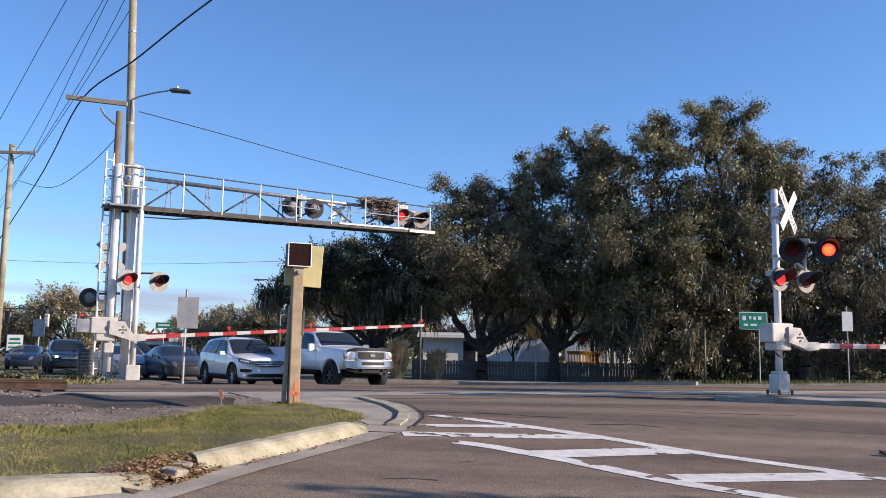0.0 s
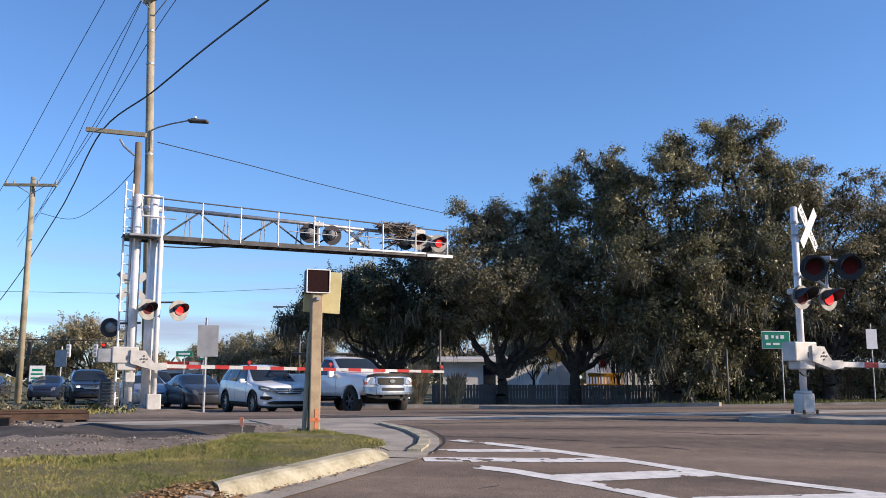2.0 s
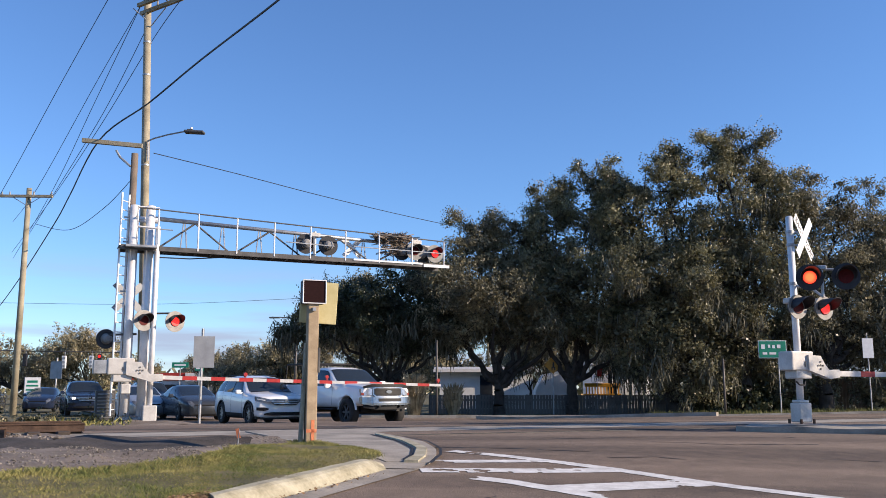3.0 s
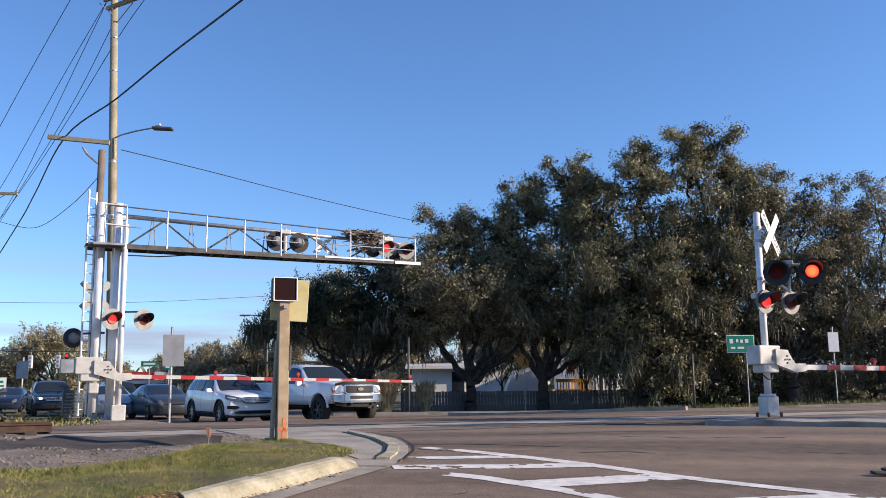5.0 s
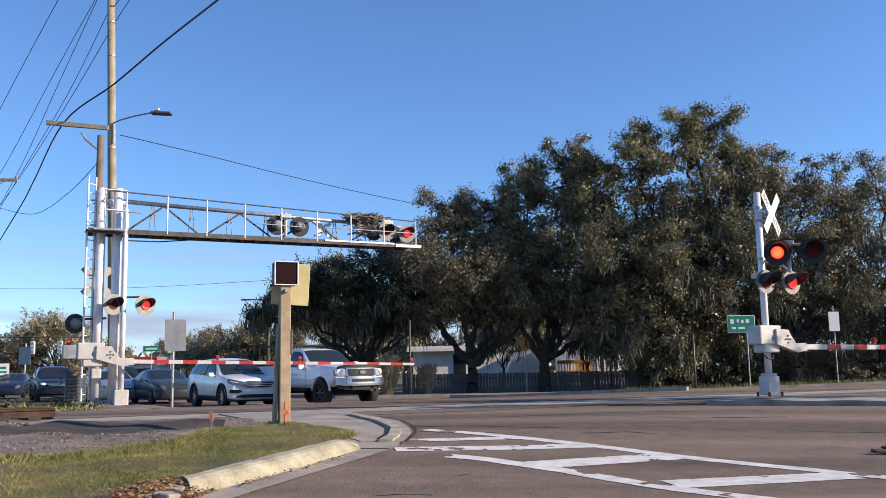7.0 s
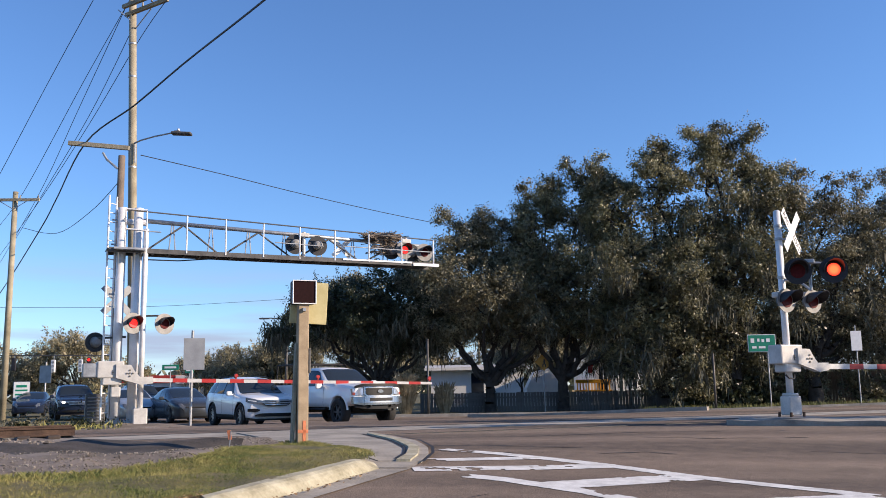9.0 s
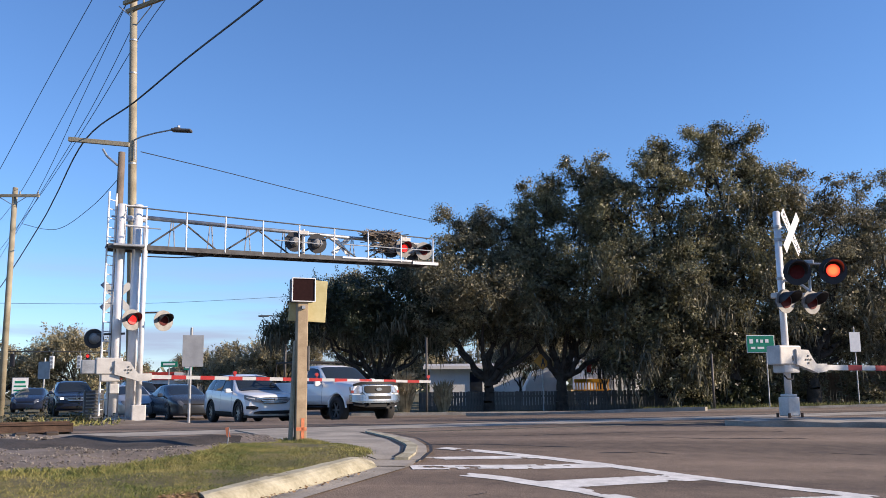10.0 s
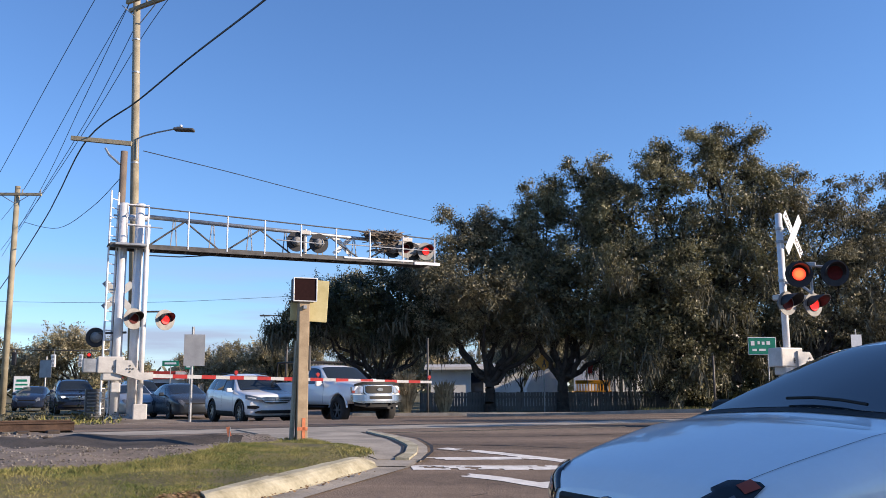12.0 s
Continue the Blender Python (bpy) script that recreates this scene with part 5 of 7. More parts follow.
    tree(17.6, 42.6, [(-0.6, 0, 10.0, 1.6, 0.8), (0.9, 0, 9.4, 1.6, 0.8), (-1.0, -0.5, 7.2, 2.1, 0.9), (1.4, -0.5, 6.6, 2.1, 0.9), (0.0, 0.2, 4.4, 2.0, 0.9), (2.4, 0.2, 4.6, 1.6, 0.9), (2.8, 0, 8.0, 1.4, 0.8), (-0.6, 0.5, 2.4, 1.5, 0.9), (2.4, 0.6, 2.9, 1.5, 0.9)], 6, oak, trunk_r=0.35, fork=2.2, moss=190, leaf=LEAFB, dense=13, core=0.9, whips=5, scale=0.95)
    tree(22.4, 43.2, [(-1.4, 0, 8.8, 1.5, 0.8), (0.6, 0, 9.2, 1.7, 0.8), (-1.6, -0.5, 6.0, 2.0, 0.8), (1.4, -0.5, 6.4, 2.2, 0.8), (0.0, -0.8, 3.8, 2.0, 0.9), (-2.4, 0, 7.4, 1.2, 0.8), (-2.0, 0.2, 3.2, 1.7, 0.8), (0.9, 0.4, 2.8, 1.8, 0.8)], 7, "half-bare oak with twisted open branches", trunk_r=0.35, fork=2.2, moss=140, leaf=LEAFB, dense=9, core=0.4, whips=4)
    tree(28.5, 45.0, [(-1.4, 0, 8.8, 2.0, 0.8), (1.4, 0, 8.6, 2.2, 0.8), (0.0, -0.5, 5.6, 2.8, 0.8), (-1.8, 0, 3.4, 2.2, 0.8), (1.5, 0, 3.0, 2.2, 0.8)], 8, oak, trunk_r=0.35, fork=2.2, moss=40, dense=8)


def build_back_layer():
    """A second, lower row behind the fence, and the roadside oaks further along whose shade crosses the tracks."""
    for i, (x, y) in enumerate([(-4.8, 50), (7.0, 66), (12.5, 50), (15.5, 50), (20, 51), (25, 51)]):
        tree(x, y, [(-1.5, 0, 4.2, 1.2, 0.9), (0.2, 0, 5.2, 1.7, 0.9), (1.6, 0.2, 4.4, 1.3, 0.9), (-0.6, 0.4, 6.4, 1.7, 0.9)], 140 + i, "moss-hung young oak behind the fence", leaf=LEAFB, trunk_r=0.16, fork=1.8, moss=90, dense=9, size=0.07, per=55)
    # Tree out of view, added to throw shade on the passing sedan.
    tree(14.5, 1.0, [(-2.2, 0, 4.6, 1.9, 0.8), (0, 0, 6.2, 2.3, 0.8), (2.0, 0.8, 4.8, 2.0, 0.8), (-0.4, 2.0, 4.6, 1.9, 0.8)], 150, "unseen roadside oak added to shade the passing sedan", trunk_r=0.3, fork=1.9, size=0.13, dense=8, per=35)
    for i, (x, y) in enumerate([(4.6, 53), (9.9, 54.5), (11.2, 54)]):
        tree(x, y, [(-0.7, 0, 2.7, 0.75, 1.0), (0.5, 0, 2.9, 0.8, 1.0), (0, 0, 3.8, 1.0, 0.9), (0.9, 0.2, 3.6, 0.8, 0.9)], 180 + i, "small sunlit tree shaggy with tan moss", leaf=LEAFD, trunk_r=0.09, fork=1.4, moss=50, dense=12, size=0.06, per=40, core=0.3)
    for i, (x, y) in enumerate([(22.0, 18.2), (17.6, 21.0)]):
        tree(x, y, [(-1.2, 0, 5.0, 1.2, 0.6), (0.3, 0, 6.6, 1.5, 0.6), (1.2, 0.6, 5.2, 1.2, 0.6)], 160 + i, "slender roadside oak whose shade falls over the tracks", trunk_r=0.14, fork=2.6, size=0.10, dense=4, per=24, core=0.1)


def shrub(name, x, y, lobes, n, seed, material, label, size=0.07, stalks=0):
    rng = np.random.default_rng(seed)
    t = thing(name, pose(x, y, gz(x, y)), label, "shrub", group="roadside shrubs")
    V, Fc = leaves(rng, lobes, size, 30.0, max(12, n // 60), 1.0, (0.14, 0.3))
    data_mesh("foliage", V, Fc, material, t)
    bm = B()
    for q in lobes:
        for _ in range(3):
            limb(bm, (q[0] * 0.5, q[1] * 0.5, -0.1), (q[0] + rng.normal(0, 0.1), q[1], q[2]), 0.03, 0.008, rng)
    tagged(part("stems", bm, BARK, t), kind="stuff")
    return t


def build_shrubs():
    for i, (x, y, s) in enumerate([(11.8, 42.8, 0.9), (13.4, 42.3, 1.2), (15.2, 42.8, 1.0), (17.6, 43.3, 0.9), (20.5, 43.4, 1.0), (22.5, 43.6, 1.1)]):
        # Shade under the oaks and sun on the verge are put into leaf colour.
        shrub("shrub", x, y, [(0, 0, 0.7 * s, 0.9 * s, 0.9), (0.6 * s, 0, 0.5 * s, 0.7 * s, 0.9), (-0.5 * s, 0.1, 1.2 * s, 0.7 * s, 1.0)], 1700, 40 + i, LEAFC if i < 3 else LEAFB, "understory shrub beneath the oaks in a darker, shaded leaf colour" if i < 3 else "sparse shrub on the verge in a paler, sunlit leaf colour")
    for i, (x, y, k) in enumerate([(-14.8, 27.3, 0.55), (-13.6, 27.0, 0.62), (-12.7, 27.4, 0.5), (-11.8, 26.9, 0.36), (-10.9, 27.3, 0.32), (-16.2, 27.6, 0.7)]):
        shrub("weed_clump", x, y, [(0, 0, 0.5 * k, 0.8 * k, 0.7), (0.8 * k, 0.1, 0.4 * k, 0.6 * k, 0.7), (-0.7 * k, 0, 0.4 * k, 0.6 * k, 0.7)], 2200, 240 + i, LEAFB if i % 2 else LEAFC, "low tangled weeds beside the railway", size=0.045)
    rng = np.random.default_rng(77)
    # dead fronds by the pickup, and a pale dry bush by the fence
    for x, y, h, r, n, lab in ((-1.75, 41.6, 2.3, 0.5, 420, "tall clump of dead palm fronds"), (0.05, 42.7, 1.7, 0.42, 380, "pale dry bush in front of the fence")):
        t = thing("dry_shrub", pose(x, y, gz(x, y)), lab, "shrub")
        V, Fc = [], []
        for _ in range(n):
            a, q = rng.uniform(0, 6.28), rng.random()
            L = h * rng.uniform(0.5, 1.0)
            ex, ey = math.cos(a) * r * rng.uniform(0.3, 1.3), math.sin(a) * r * rng.uniform(0.3, 1.3)
            bx, by = math.cos(a) * r * 0.4 * q, math.sin(a) * r * 0.4 * q
            w = rng.uniform(0.02, 0.05)
            o = len(V)
            V += [(bx - w, by, 0), (bx + w, by, 0), (bx + ex * 0.6 + w, by + ey * 0.6, L * 0.75), (bx + ex, by + ey, L * rng.uniform(0.7, 1.0)), (bx + ex * 0.6 - w, by + ey * 0.6, L * 0.75)]
            Fc += [(o, o + 1, o + 2, o + 4), (o + 4, o + 2, o + 3)]
        data_mesh("fronds", V, Fc, DRYBUSH, t)
    # weeds at the foot of the cantilever and along the line
    V, Fc = [], []
    for j in range(2600):
        x, y = place(rng.uniform(-22, -8), rng.uniform(23.0, 27.5))
        if rng.random() < 0.5:
            x, y = -11.8 + rng.normal(0, 1.6), 26.8 + rng.normal(0, 0.5)
        if x > -9.4:
            continue
        z, h, a, w = gz(x, y), rng.uniform(0.05, 0.2 + 0.3 * max(0, noise.noise((x * 0.6, y * 0.6, 5)))), rng.uniform(0, 6.28), rng.uniform(0.012, 0.035)
        dx, dy = math.cos(a) * w, math.sin(a) * w
        o = len(V)
        V += [(x, y, z), (x + dx, y + dy, z + h * 0.5), (x + rng.normal(0, 0.1), y + rng.normal(0, 0.1), z + h), (x - dx, y - dy, z + h * 0.55)]
        Fc.append((o, o + 1, o + 2, o + 3))
    tagged(data_mesh("weeds", V, Fc, BLADE), "green weeds growing along the railway", "weeds", kind="stuff")


build_trees()
build_back_layer()
build_shrubs()
# ---- vehicles ----
class Shell:
    """A smooth body through cross-sections from nose to tail. Each section: x, then half-width and height of
    sill, waist, belt and roof edge, and the height of the middle of the top."""

    def __init__(self, sections):
        rings = []
        for x, wl, zl, wm, zm, wb, zb, wr, zr, zt in sections:
            right = [(0, zl), (wl, zl), (wm, zm), (wb, zb), (wr, zr), (0, zt)]
            rings.append([(x, -y, z) for y, z in right] + [(x, y, z) for y, z in right[4:0:-1]])
        self.r = np.array(rings)

    @staticmethod
    def _cr(p0, p1, p2, p3, u, k=0.5):
        m1, m2 = (p2 - p0) * k, (p3 - p1) * k
        u2, u3 = u * u, u * u * u
        return (2 * u3 - 3 * u2 + 1) * p1 + (u3 - 2 * u2 + u) * m1 + (-2 * u3 + 3 * u2) * p2 + (u3 - u2) * m2

    def at(self, s, k):
        n, m = self.r.shape[:2]
        i = int(min(max(math.floor(s), 0), n - 2))
        j = int(math.floor(k))
        rows = []
        for a in (i - 1, i, i + 1, i + 2):
            g = self.r[min(max(a, 0), n - 1)]
            rows.append(self._cr(*(g[(j + b) % m] for b in (-1, 0, 1, 2)), k - j, 0.32))
        return self._cr(*rows, s - i, 0.38)

    def normal(self, s, k):
        e = 0.02
        a = self.at(min(s + e, len(self.r) - 1), k) - self.at(max(s - e, 0), k)
        b = self.at(s, k + e) - self.at(s, k - e)
        n = np.cross(a, b)
        c = self.at(s, k) - np.array([self.at(s, k)[0], 0, 0.8])
        n = n / (np.linalg.norm(n) + 1e-9)
        return n if n.dot(c) > 0 else -n

    def body(self, name, material, parent, per=5):
        n, m = self.r.shape[:2]
        S, K = (n - 1) * per + 1, m * per
        V = [tuple(self.at(i / per, j / per)) for i in range(S) for j in range(K)]
        Fc = [(i * K + j, i * K + (j + 1) % K, (i + 1) * K + (j + 1) % K, (i + 1) * K + j) for i in range(S - 1) for j in range(K)]
        Fc += [tuple(range(K)), tuple(range((S - 1) * K, S * K))]
        ob = data_mesh(name, V, Fc, material, parent, smooth=True)
        bm = bmesh.new()
        bm.from_mesh(ob.data)
        bmesh.ops.recalc_face_normals(bm, faces=bm.faces)
        bm.to_mesh(ob.data)
        bm.free()
        return ob

    def patch(self, name, s0, s1, k0, k1, material, parent, off=0.006, label="", edge=None, ns=10, nk=8):
        """A panel that lies just proud of the body; edge(u) trims its lower and upper ends along the length."""
        V = []
        for i in range(ns + 1):
            u = i / ns
            lo, hi = edge(u) if edge else (0, 1)
            for j in range(nk + 1):
                v = lo + (hi - lo) * j / nk
                s, k = s0 + (s1 - s0) * u, k0 + (k1 - k0) * v
                V.append(tuple(self.at(s, k) + self.normal(s, k) * off))
        q = nk + 1
        Fc = [(i * q + j, i * q + j + 1, (i + 1) * q + j + 1, (i + 1) * q + j) for i in range(ns) for j in range(nk)]
        return data_mesh(name, V, Fc, material, parent, label, smooth=True)


def wheel(parent, x, y, r, w, spokes=7, steel=False):
    side = 1 if y > 0 else -1
    bm = B()
    prof = [(r * 0.62, -w / 2), (r * 0.92, -w / 2), (r, -w / 2 + 0.035), (r, w / 2 - 0.035), (r * 0.92, w / 2), (r * 0.62, w / 2)]
    n = 28
    vs = [[bm.verts.new((q * math.cos(a), o, q * math.sin(a))) for q, o in prof] for a in (2 * math.pi * i / n for i in range(n))]
    for i in range(n):
        for j in range(len(prof)):
            bm.faces.new((vs[i][j], vs[(i + 1) % n][j], vs[(i + 1) % n][(j + 1) % 6], vs[i][(j + 1) % 6]))
    bmesh.ops.recalc_face_normals(bm, faces=bm.faces)
    wh = part("wheel", bm, RUBBER, parent, "black tyre on an alloy rim", smooth=True)
    wh.matrix_basis = pose(x, y, r)
    bm = B()
    cyl(bm, (0, -side * w * 0.3, 0), (0, side * w * 0.18, 0), r * 0.64, r * 0.64, 24)
    part("brake", bm, TRIM, wh)
    bm = B()
    for i in range(spokes):
        a = 2 * math.pi * i / spokes
        box(bm, (r * 0.33 * math.cos(a), side * w * 0.30, r * 0.33 * math.sin(a)), (r * 0.58, 0.035, r * 0.15), ry=-math.degrees(a))
    cyl(bm, (0, side * w * 0.2, 0), (0, side * w * 0.4, 0), r * 0.16, r * 0.14, 14)
    o = len(bm.verts)
    for i in range(24):
        a, b = 2 * math.pi * i / 24, 2 * math.pi * (i + 1) / 24
        q = [(r * k * math.cos(c), side * w * 0.40, r * k * math.sin(c)) for c, k in ((a, 0.56), (b, 0.56), (b, 0.66), (a, 0.66))]
        bm.faces.new([bm.verts.new(p) for p in q])
    part("rim", bm, DARKSTEEL if steel else RIM, wh)
    return wh


def arch(parent, x, y, r, material=None):
    """Dark wheel housing with a rounded lip."""
    side = 1 if y > 0 else -1
    bm = B()
    n, V = 22, []
    for i in range(n + 1):
        a = math.radians(-14) + math.radians(208) * i / n
        V.append([bm.verts.new((q * math.cos(a), side * o, q * math.sin(a))) for q, o in ((r * 1.22, -0.02), (r * 1.20, 0.012), (r * 1.11, 0.014), (r * 1.10, -0.02))])
    for i in range(n):
        for j in range(4):
            bm.faces.new((V[i][j], V[i + 1][j], V[i + 1][(j + 1) % 4], V[i][(j + 1) % 4]))
    c = [bm.verts.new((r * 1.12 * math.cos(math.radians(-14 + 208 * i / n)), side * 0.004, r * 1.12 * math.sin(math.radians(-14 + 208 * i / n)))) for i in range(n + 1)]
    bm.faces.new(c)
    o = part("wheel_arch", bm, material or TRIM, parent)
    o.matrix_basis = pose(x, y, r)
    return o


def mirror(parent, sh, s, k, material, size=(0.14, 0.2, 0.15)):
    p = sh.at(s, k)
    side = 1 if p[1] > 0 else -1
    bm = B()
    box(bm, (p[0] + 0.02, p[1] + side * 0.15, p[2] + 0.06), size, bevel=0.04)
    box(bm, (p[0] + 0.03, p[1] + side * 0.04, p[2] + 0.02), (0.08, 0.12, 0.05), bevel=0.01)
    part("side_mirror", bm, material, parent)


def smooth_curve(points, xs, passes=2):
    """Heights or widths along a body from a few control points, with the corners eased."""
    p = sorted(points)
    v = np.interp(xs, [q[0] for q in p], [q[1] for q in p])
    for _ in range(passes):
        v[1:-1] = v[:-2] * 0.25 + v[1:-1] * 0.5 + v[2:] * 0.25
    return v


def shaped_shell(nose, tail, curves, wheels, r_arch, bow):
    """A body with cut wheel arches and a bowed front. curves: (x, value) lists for the half-width and height of the sill,
    waist, belt and roof edge, and the height of the middle of the top."""
    xs = np.concatenate([nose - np.array([0, 0.015, 0.04, 0.08, 0.14]), np.linspace(nose - 0.22, tail + 0.2, 64), tail + np.array([0.12, 0.05, 0.0])])
    c = {k: smooth_curve(v, xs[::-1].copy())[::-1].copy() for k, v in curves.items()}
    for xw, zw in wheels:
        d = r_arch ** 2 - (xs - xw) ** 2
        rise = np.where(d > 0, zw + np.sqrt(np.maximum(d, 0)), 0)
        c["zl"] = np.maximum(c["zl"], rise)
        c["zm"] = np.maximum(c["zm"], rise + 0.04)
    sh = Shell([(x, c["wl"][i], c["zl"][i], c["wm"][i], c["zm"][i], c["wb"][i], c["zb"][i], c["wr"][i], c["zr"][i], c["zt"][i]) for i, x in enumerate(xs)])
    k = np.clip((sh.r[..., 0] - (nose - 1.0)) / 1.0, 0, 1) ** 1.5
    sh.r[..., 0] -= bow * (np.abs(sh.r[..., 1]) / 0.95) ** 2.4 * k
    sh.s = lambda x: float(np.interp(-x, -xs, np.arange(len(xs))))
    return sh


def front_panel(name, parent, material, nose, bow, ys, tops, bottoms, proud=0.02, depth=0.05, label=""):
    """A panel that follows the bowed front of a car between two lines; ys are its stations across."""
    n, m = 14, 5
    yy = np.linspace(ys[0], ys[-1], n)
    hi, lo = np.interp(yy, ys, tops), np.interp(yy, ys, bottoms)
    V, Fc = [], []
    for d in (proud, proud - depth):
        for i in range(n):
            for j in range(m):
                z = lo[i] + (hi[i] - lo[i]) * j / (m - 1)
                V.append((nose - bow * (abs(yy[i]) / 0.95) ** 2.4 - 0.10 * max(0.0, z - 0.72) + d, yy[i], z))
    o = n * m
    for i in range(n - 1):
        Fc += [(i * m + j, (i + 1) * m + j, (i + 1) * m + j + 1, i * m + j + 1) for j in range(m - 1)]
        Fc += [(i * m, o + i * m, o + (i + 1) * m, (i + 1) * m), (i * m + m - 1, (i + 1) * m + m - 1, o + (i + 1) * m + m - 1, o + i * m + m - 1)]
    Fc += [(j, j + 1, o + j + 1, o + j) for j in range(m - 1)] + [((n - 1) * m + j, o + (n - 1) * m + j, o + (n - 1) * m + j + 1, (n - 1) * m + j + 1) for j in range(m - 1)]
    return data_mesh(name, V, Fc, material, parent, label, smooth=False)


def both(pts, sgn):
    return sorted(sgn * p for p in pts)


def side_panel(sh, name, x0, x1, sgn, k0, k1, material, t, off=0.006, label="", edge=None, ns=10, nk=6):
    a, b = (k0, k1) if sgn < 0 else (10 - k0, 10 - k1)
    return sh.patch(name, sh.s(x0), sh.s(x1), a, b, material, t, off, label, edge, ns, nk)


def wheel_well(parent, x, z, r, w):
    bm = B()
    ends = [[bm.verts.new((x + r * math.cos(a), y, z + r * math.sin(a))) for a in np.linspace(0, math.pi, 14)] for y in (-w, w)]
    for i in range(13):
        bm.faces.new((ends[0][i], ends[0][i + 1], ends[1][i + 1], ends[1][i]))
    bm.faces.new(ends[0])
    bm.faces.new(ends[1][::-1])
    return part("wheel_well", bm, TRIM, parent)


def arch_lip(parent, x, y, z, r, width, material, low=-18):
    """The rounded moulding round a wheel opening."""
    side = 1 if y > 0 else -1
    bm = B()
    n, rows = 20, []
    for i in range(n + 1):
        a = math.radians(low + (180 - 2 * low) * i / n)
        rows.append([bm.verts.new((x + q * math.cos(a), y + side * o, z + q * math.sin(a))) for q, o in ((r + width, -0.03), (r + width * 0.8, 0.016), (r, 0.018), (r - 0.01, -0.05))])
    for i in range(n):
        for j in range(3):
            bm.faces.new((rows[i][j], rows[i + 1][j], rows[i + 1][j + 1], rows[i][j + 1]))
    bmesh.ops.recalc_face_normals(bm, faces=bm.faces)
    return part("wheel_arch", bm, material, parent)


def suv(m, paint, label, lit=False, name="suv"):
    t = thing(name, m, label, "car", group="waiting cars")
    nose, tail, bow, r = 2.48, -2.46, 0.34, 0.385
    wheels = [(1.48, r), (-1.36, r)]
    sh = shaped_shell(nose, tail, {
        "zl": [(2.48, 0.50), (2.44, 0.34), (2.36, 0.25), (2.0, 0.25), (-1.9, 0.27), (-2.3, 0.36), (-2.46, 0.50)],
        "wl": [(2.48, 0.80), (2.4, 0.88), (2.0, 0.92), (-2.2, 0.92), (-2.46, 0.80)],
        "zm": [(2.48, 0.66), (2.3, 0.62), (1.5, 0.70), (-2.2, 0.74), (-2.46, 0.78)],
        "wm": [(2.48, 0.86), (2.3, 0.95), (1.5, 1.00), (-1.8, 0.995), (-2.3, 0.94), (-2.46, 0.86)],
        "zb": [(2.48, 0.80), (2.38, 0.90), (1.6, 1.00), (1.0, 1.06), (0.0, 1.09), (-1.8, 1.16), (-2.46, 1.10)],
        "wb": [(2.48, 0.82), (2.3, 0.91), (1.5, 0.965), (-1.6, 0.965), (-2.2, 0.92), (-2.46, 0.84)],
        "zr": [(2.48, 0.90), (2.38, 0.98), (1.6, 1.08), (1.10, 1.13), (0.95, 1.17), (0.22, 1.62), (-0.3, 1.695), (-1.5, 1.69), (-2.0, 1.63), (-2.3, 1.30), (-2.46, 1.14)],
        "wr": [(2.48, 0.70), (2.3, 0.78), (1.2, 0.80), (0.9, 0.78), (0.2, 0.67), (-1.0, 0.68), (-2.0, 0.66), (-2.46, 0.70)],
        "zt": [(2.48, 0.92), (2.38, 1.01), (1.6, 1.12), (1.10, 1.17), (0.95, 1.21), (0.22, 1.67), (-0.3, 1.75), (-1.5, 1.74), (-2.0, 1.68), (-2.3, 1.32), (-2.46, 1.16)]}, wheels, r * 1.16, bow)
    sh.body("body", paint, t, per=2)
    sh.patch("windshield", sh.s(1.02), sh.s(0.20), 4.03, 5.97, CARGLASS, t, 0.008, ns=14, nk=12)
    sh.patch("cowl", sh.s(1.12), sh.s(1.0), 4.1, 5.9, TRIM, t, 0.006, ns=3)
    sh.patch("rear_window", sh.s(-2.06), sh.s(-2.30), 4.1, 5.9, CARGLASS, t)
    for sgn in (-1, 1):
        side_panel(sh, "front_side_window", 0.80, -0.26, sgn, 3.10, 3.86, CARGLASS, t, edge=lambda u: (0, min(1, 0.30 + u * 1.3)))
        side_panel(sh, "rear_side_window", -0.34, -1.20, sgn, 3.10, 3.86, CARGLASS, t)
        side_panel(sh, "quarter_window", -1.28, -2.02, sgn, 3.10, 3.84, CARGLASS, t, edge=lambda u: (0, 1 - 0.45 * u))
        side_panel(sh, "pillar_trim", -0.26, -0.34, sgn, 3.08, 3.88, TRIM, t, 0.008, ns=2)
        side_panel(sh, "door_sill_trim", 0.92, -0.80, sgn, 1.0, 1.42, TRIM, t, 0.014)
        front_panel("headlight", t, HEADLIGHT, nose, bow, both((0.44, 0.66, 0.86, 0.97), sgn), [q for q in ((0.88, 0.93, 0.98, 1.0) if sgn > 0 else (1.0, 0.98, 0.93, 0.88))],
                    [q for q in ((0.82, 0.80, 0.80, 0.86) if sgn > 0 else (0.86, 0.80, 0.80, 0.82))], 0.03, 0.10, "slim dark-edged headlight")
        front_panel("fog_lamp", t, TRIM, nose, bow, both((0.60, 0.72, 0.93), sgn), (0.60, 0.635, 0.63) if sgn > 0 else (0.63, 0.635, 0.60), (0.55, 0.51, 0.53) if sgn > 0 else (0.53, 0.51, 0.55), 0.035, 0.08)
        for xw, zw in wheels:
            arch_lip(t, xw, sgn * 0.985, zw, r * 1.15, 0.055, TRIM)
            wheel(t, xw, sgn * 0.875, r, 0.25)
        mirror(t, sh, sh.s(0.72), 3.12 if sgn < 0 else 6.88, paint)
        for x in (0.86, -0.30, -1.24):
            side_panel(sh, "door_seam", x, x - 0.012, sgn, 1.45, 3.08, TRIM, t, 0.003, ns=1)
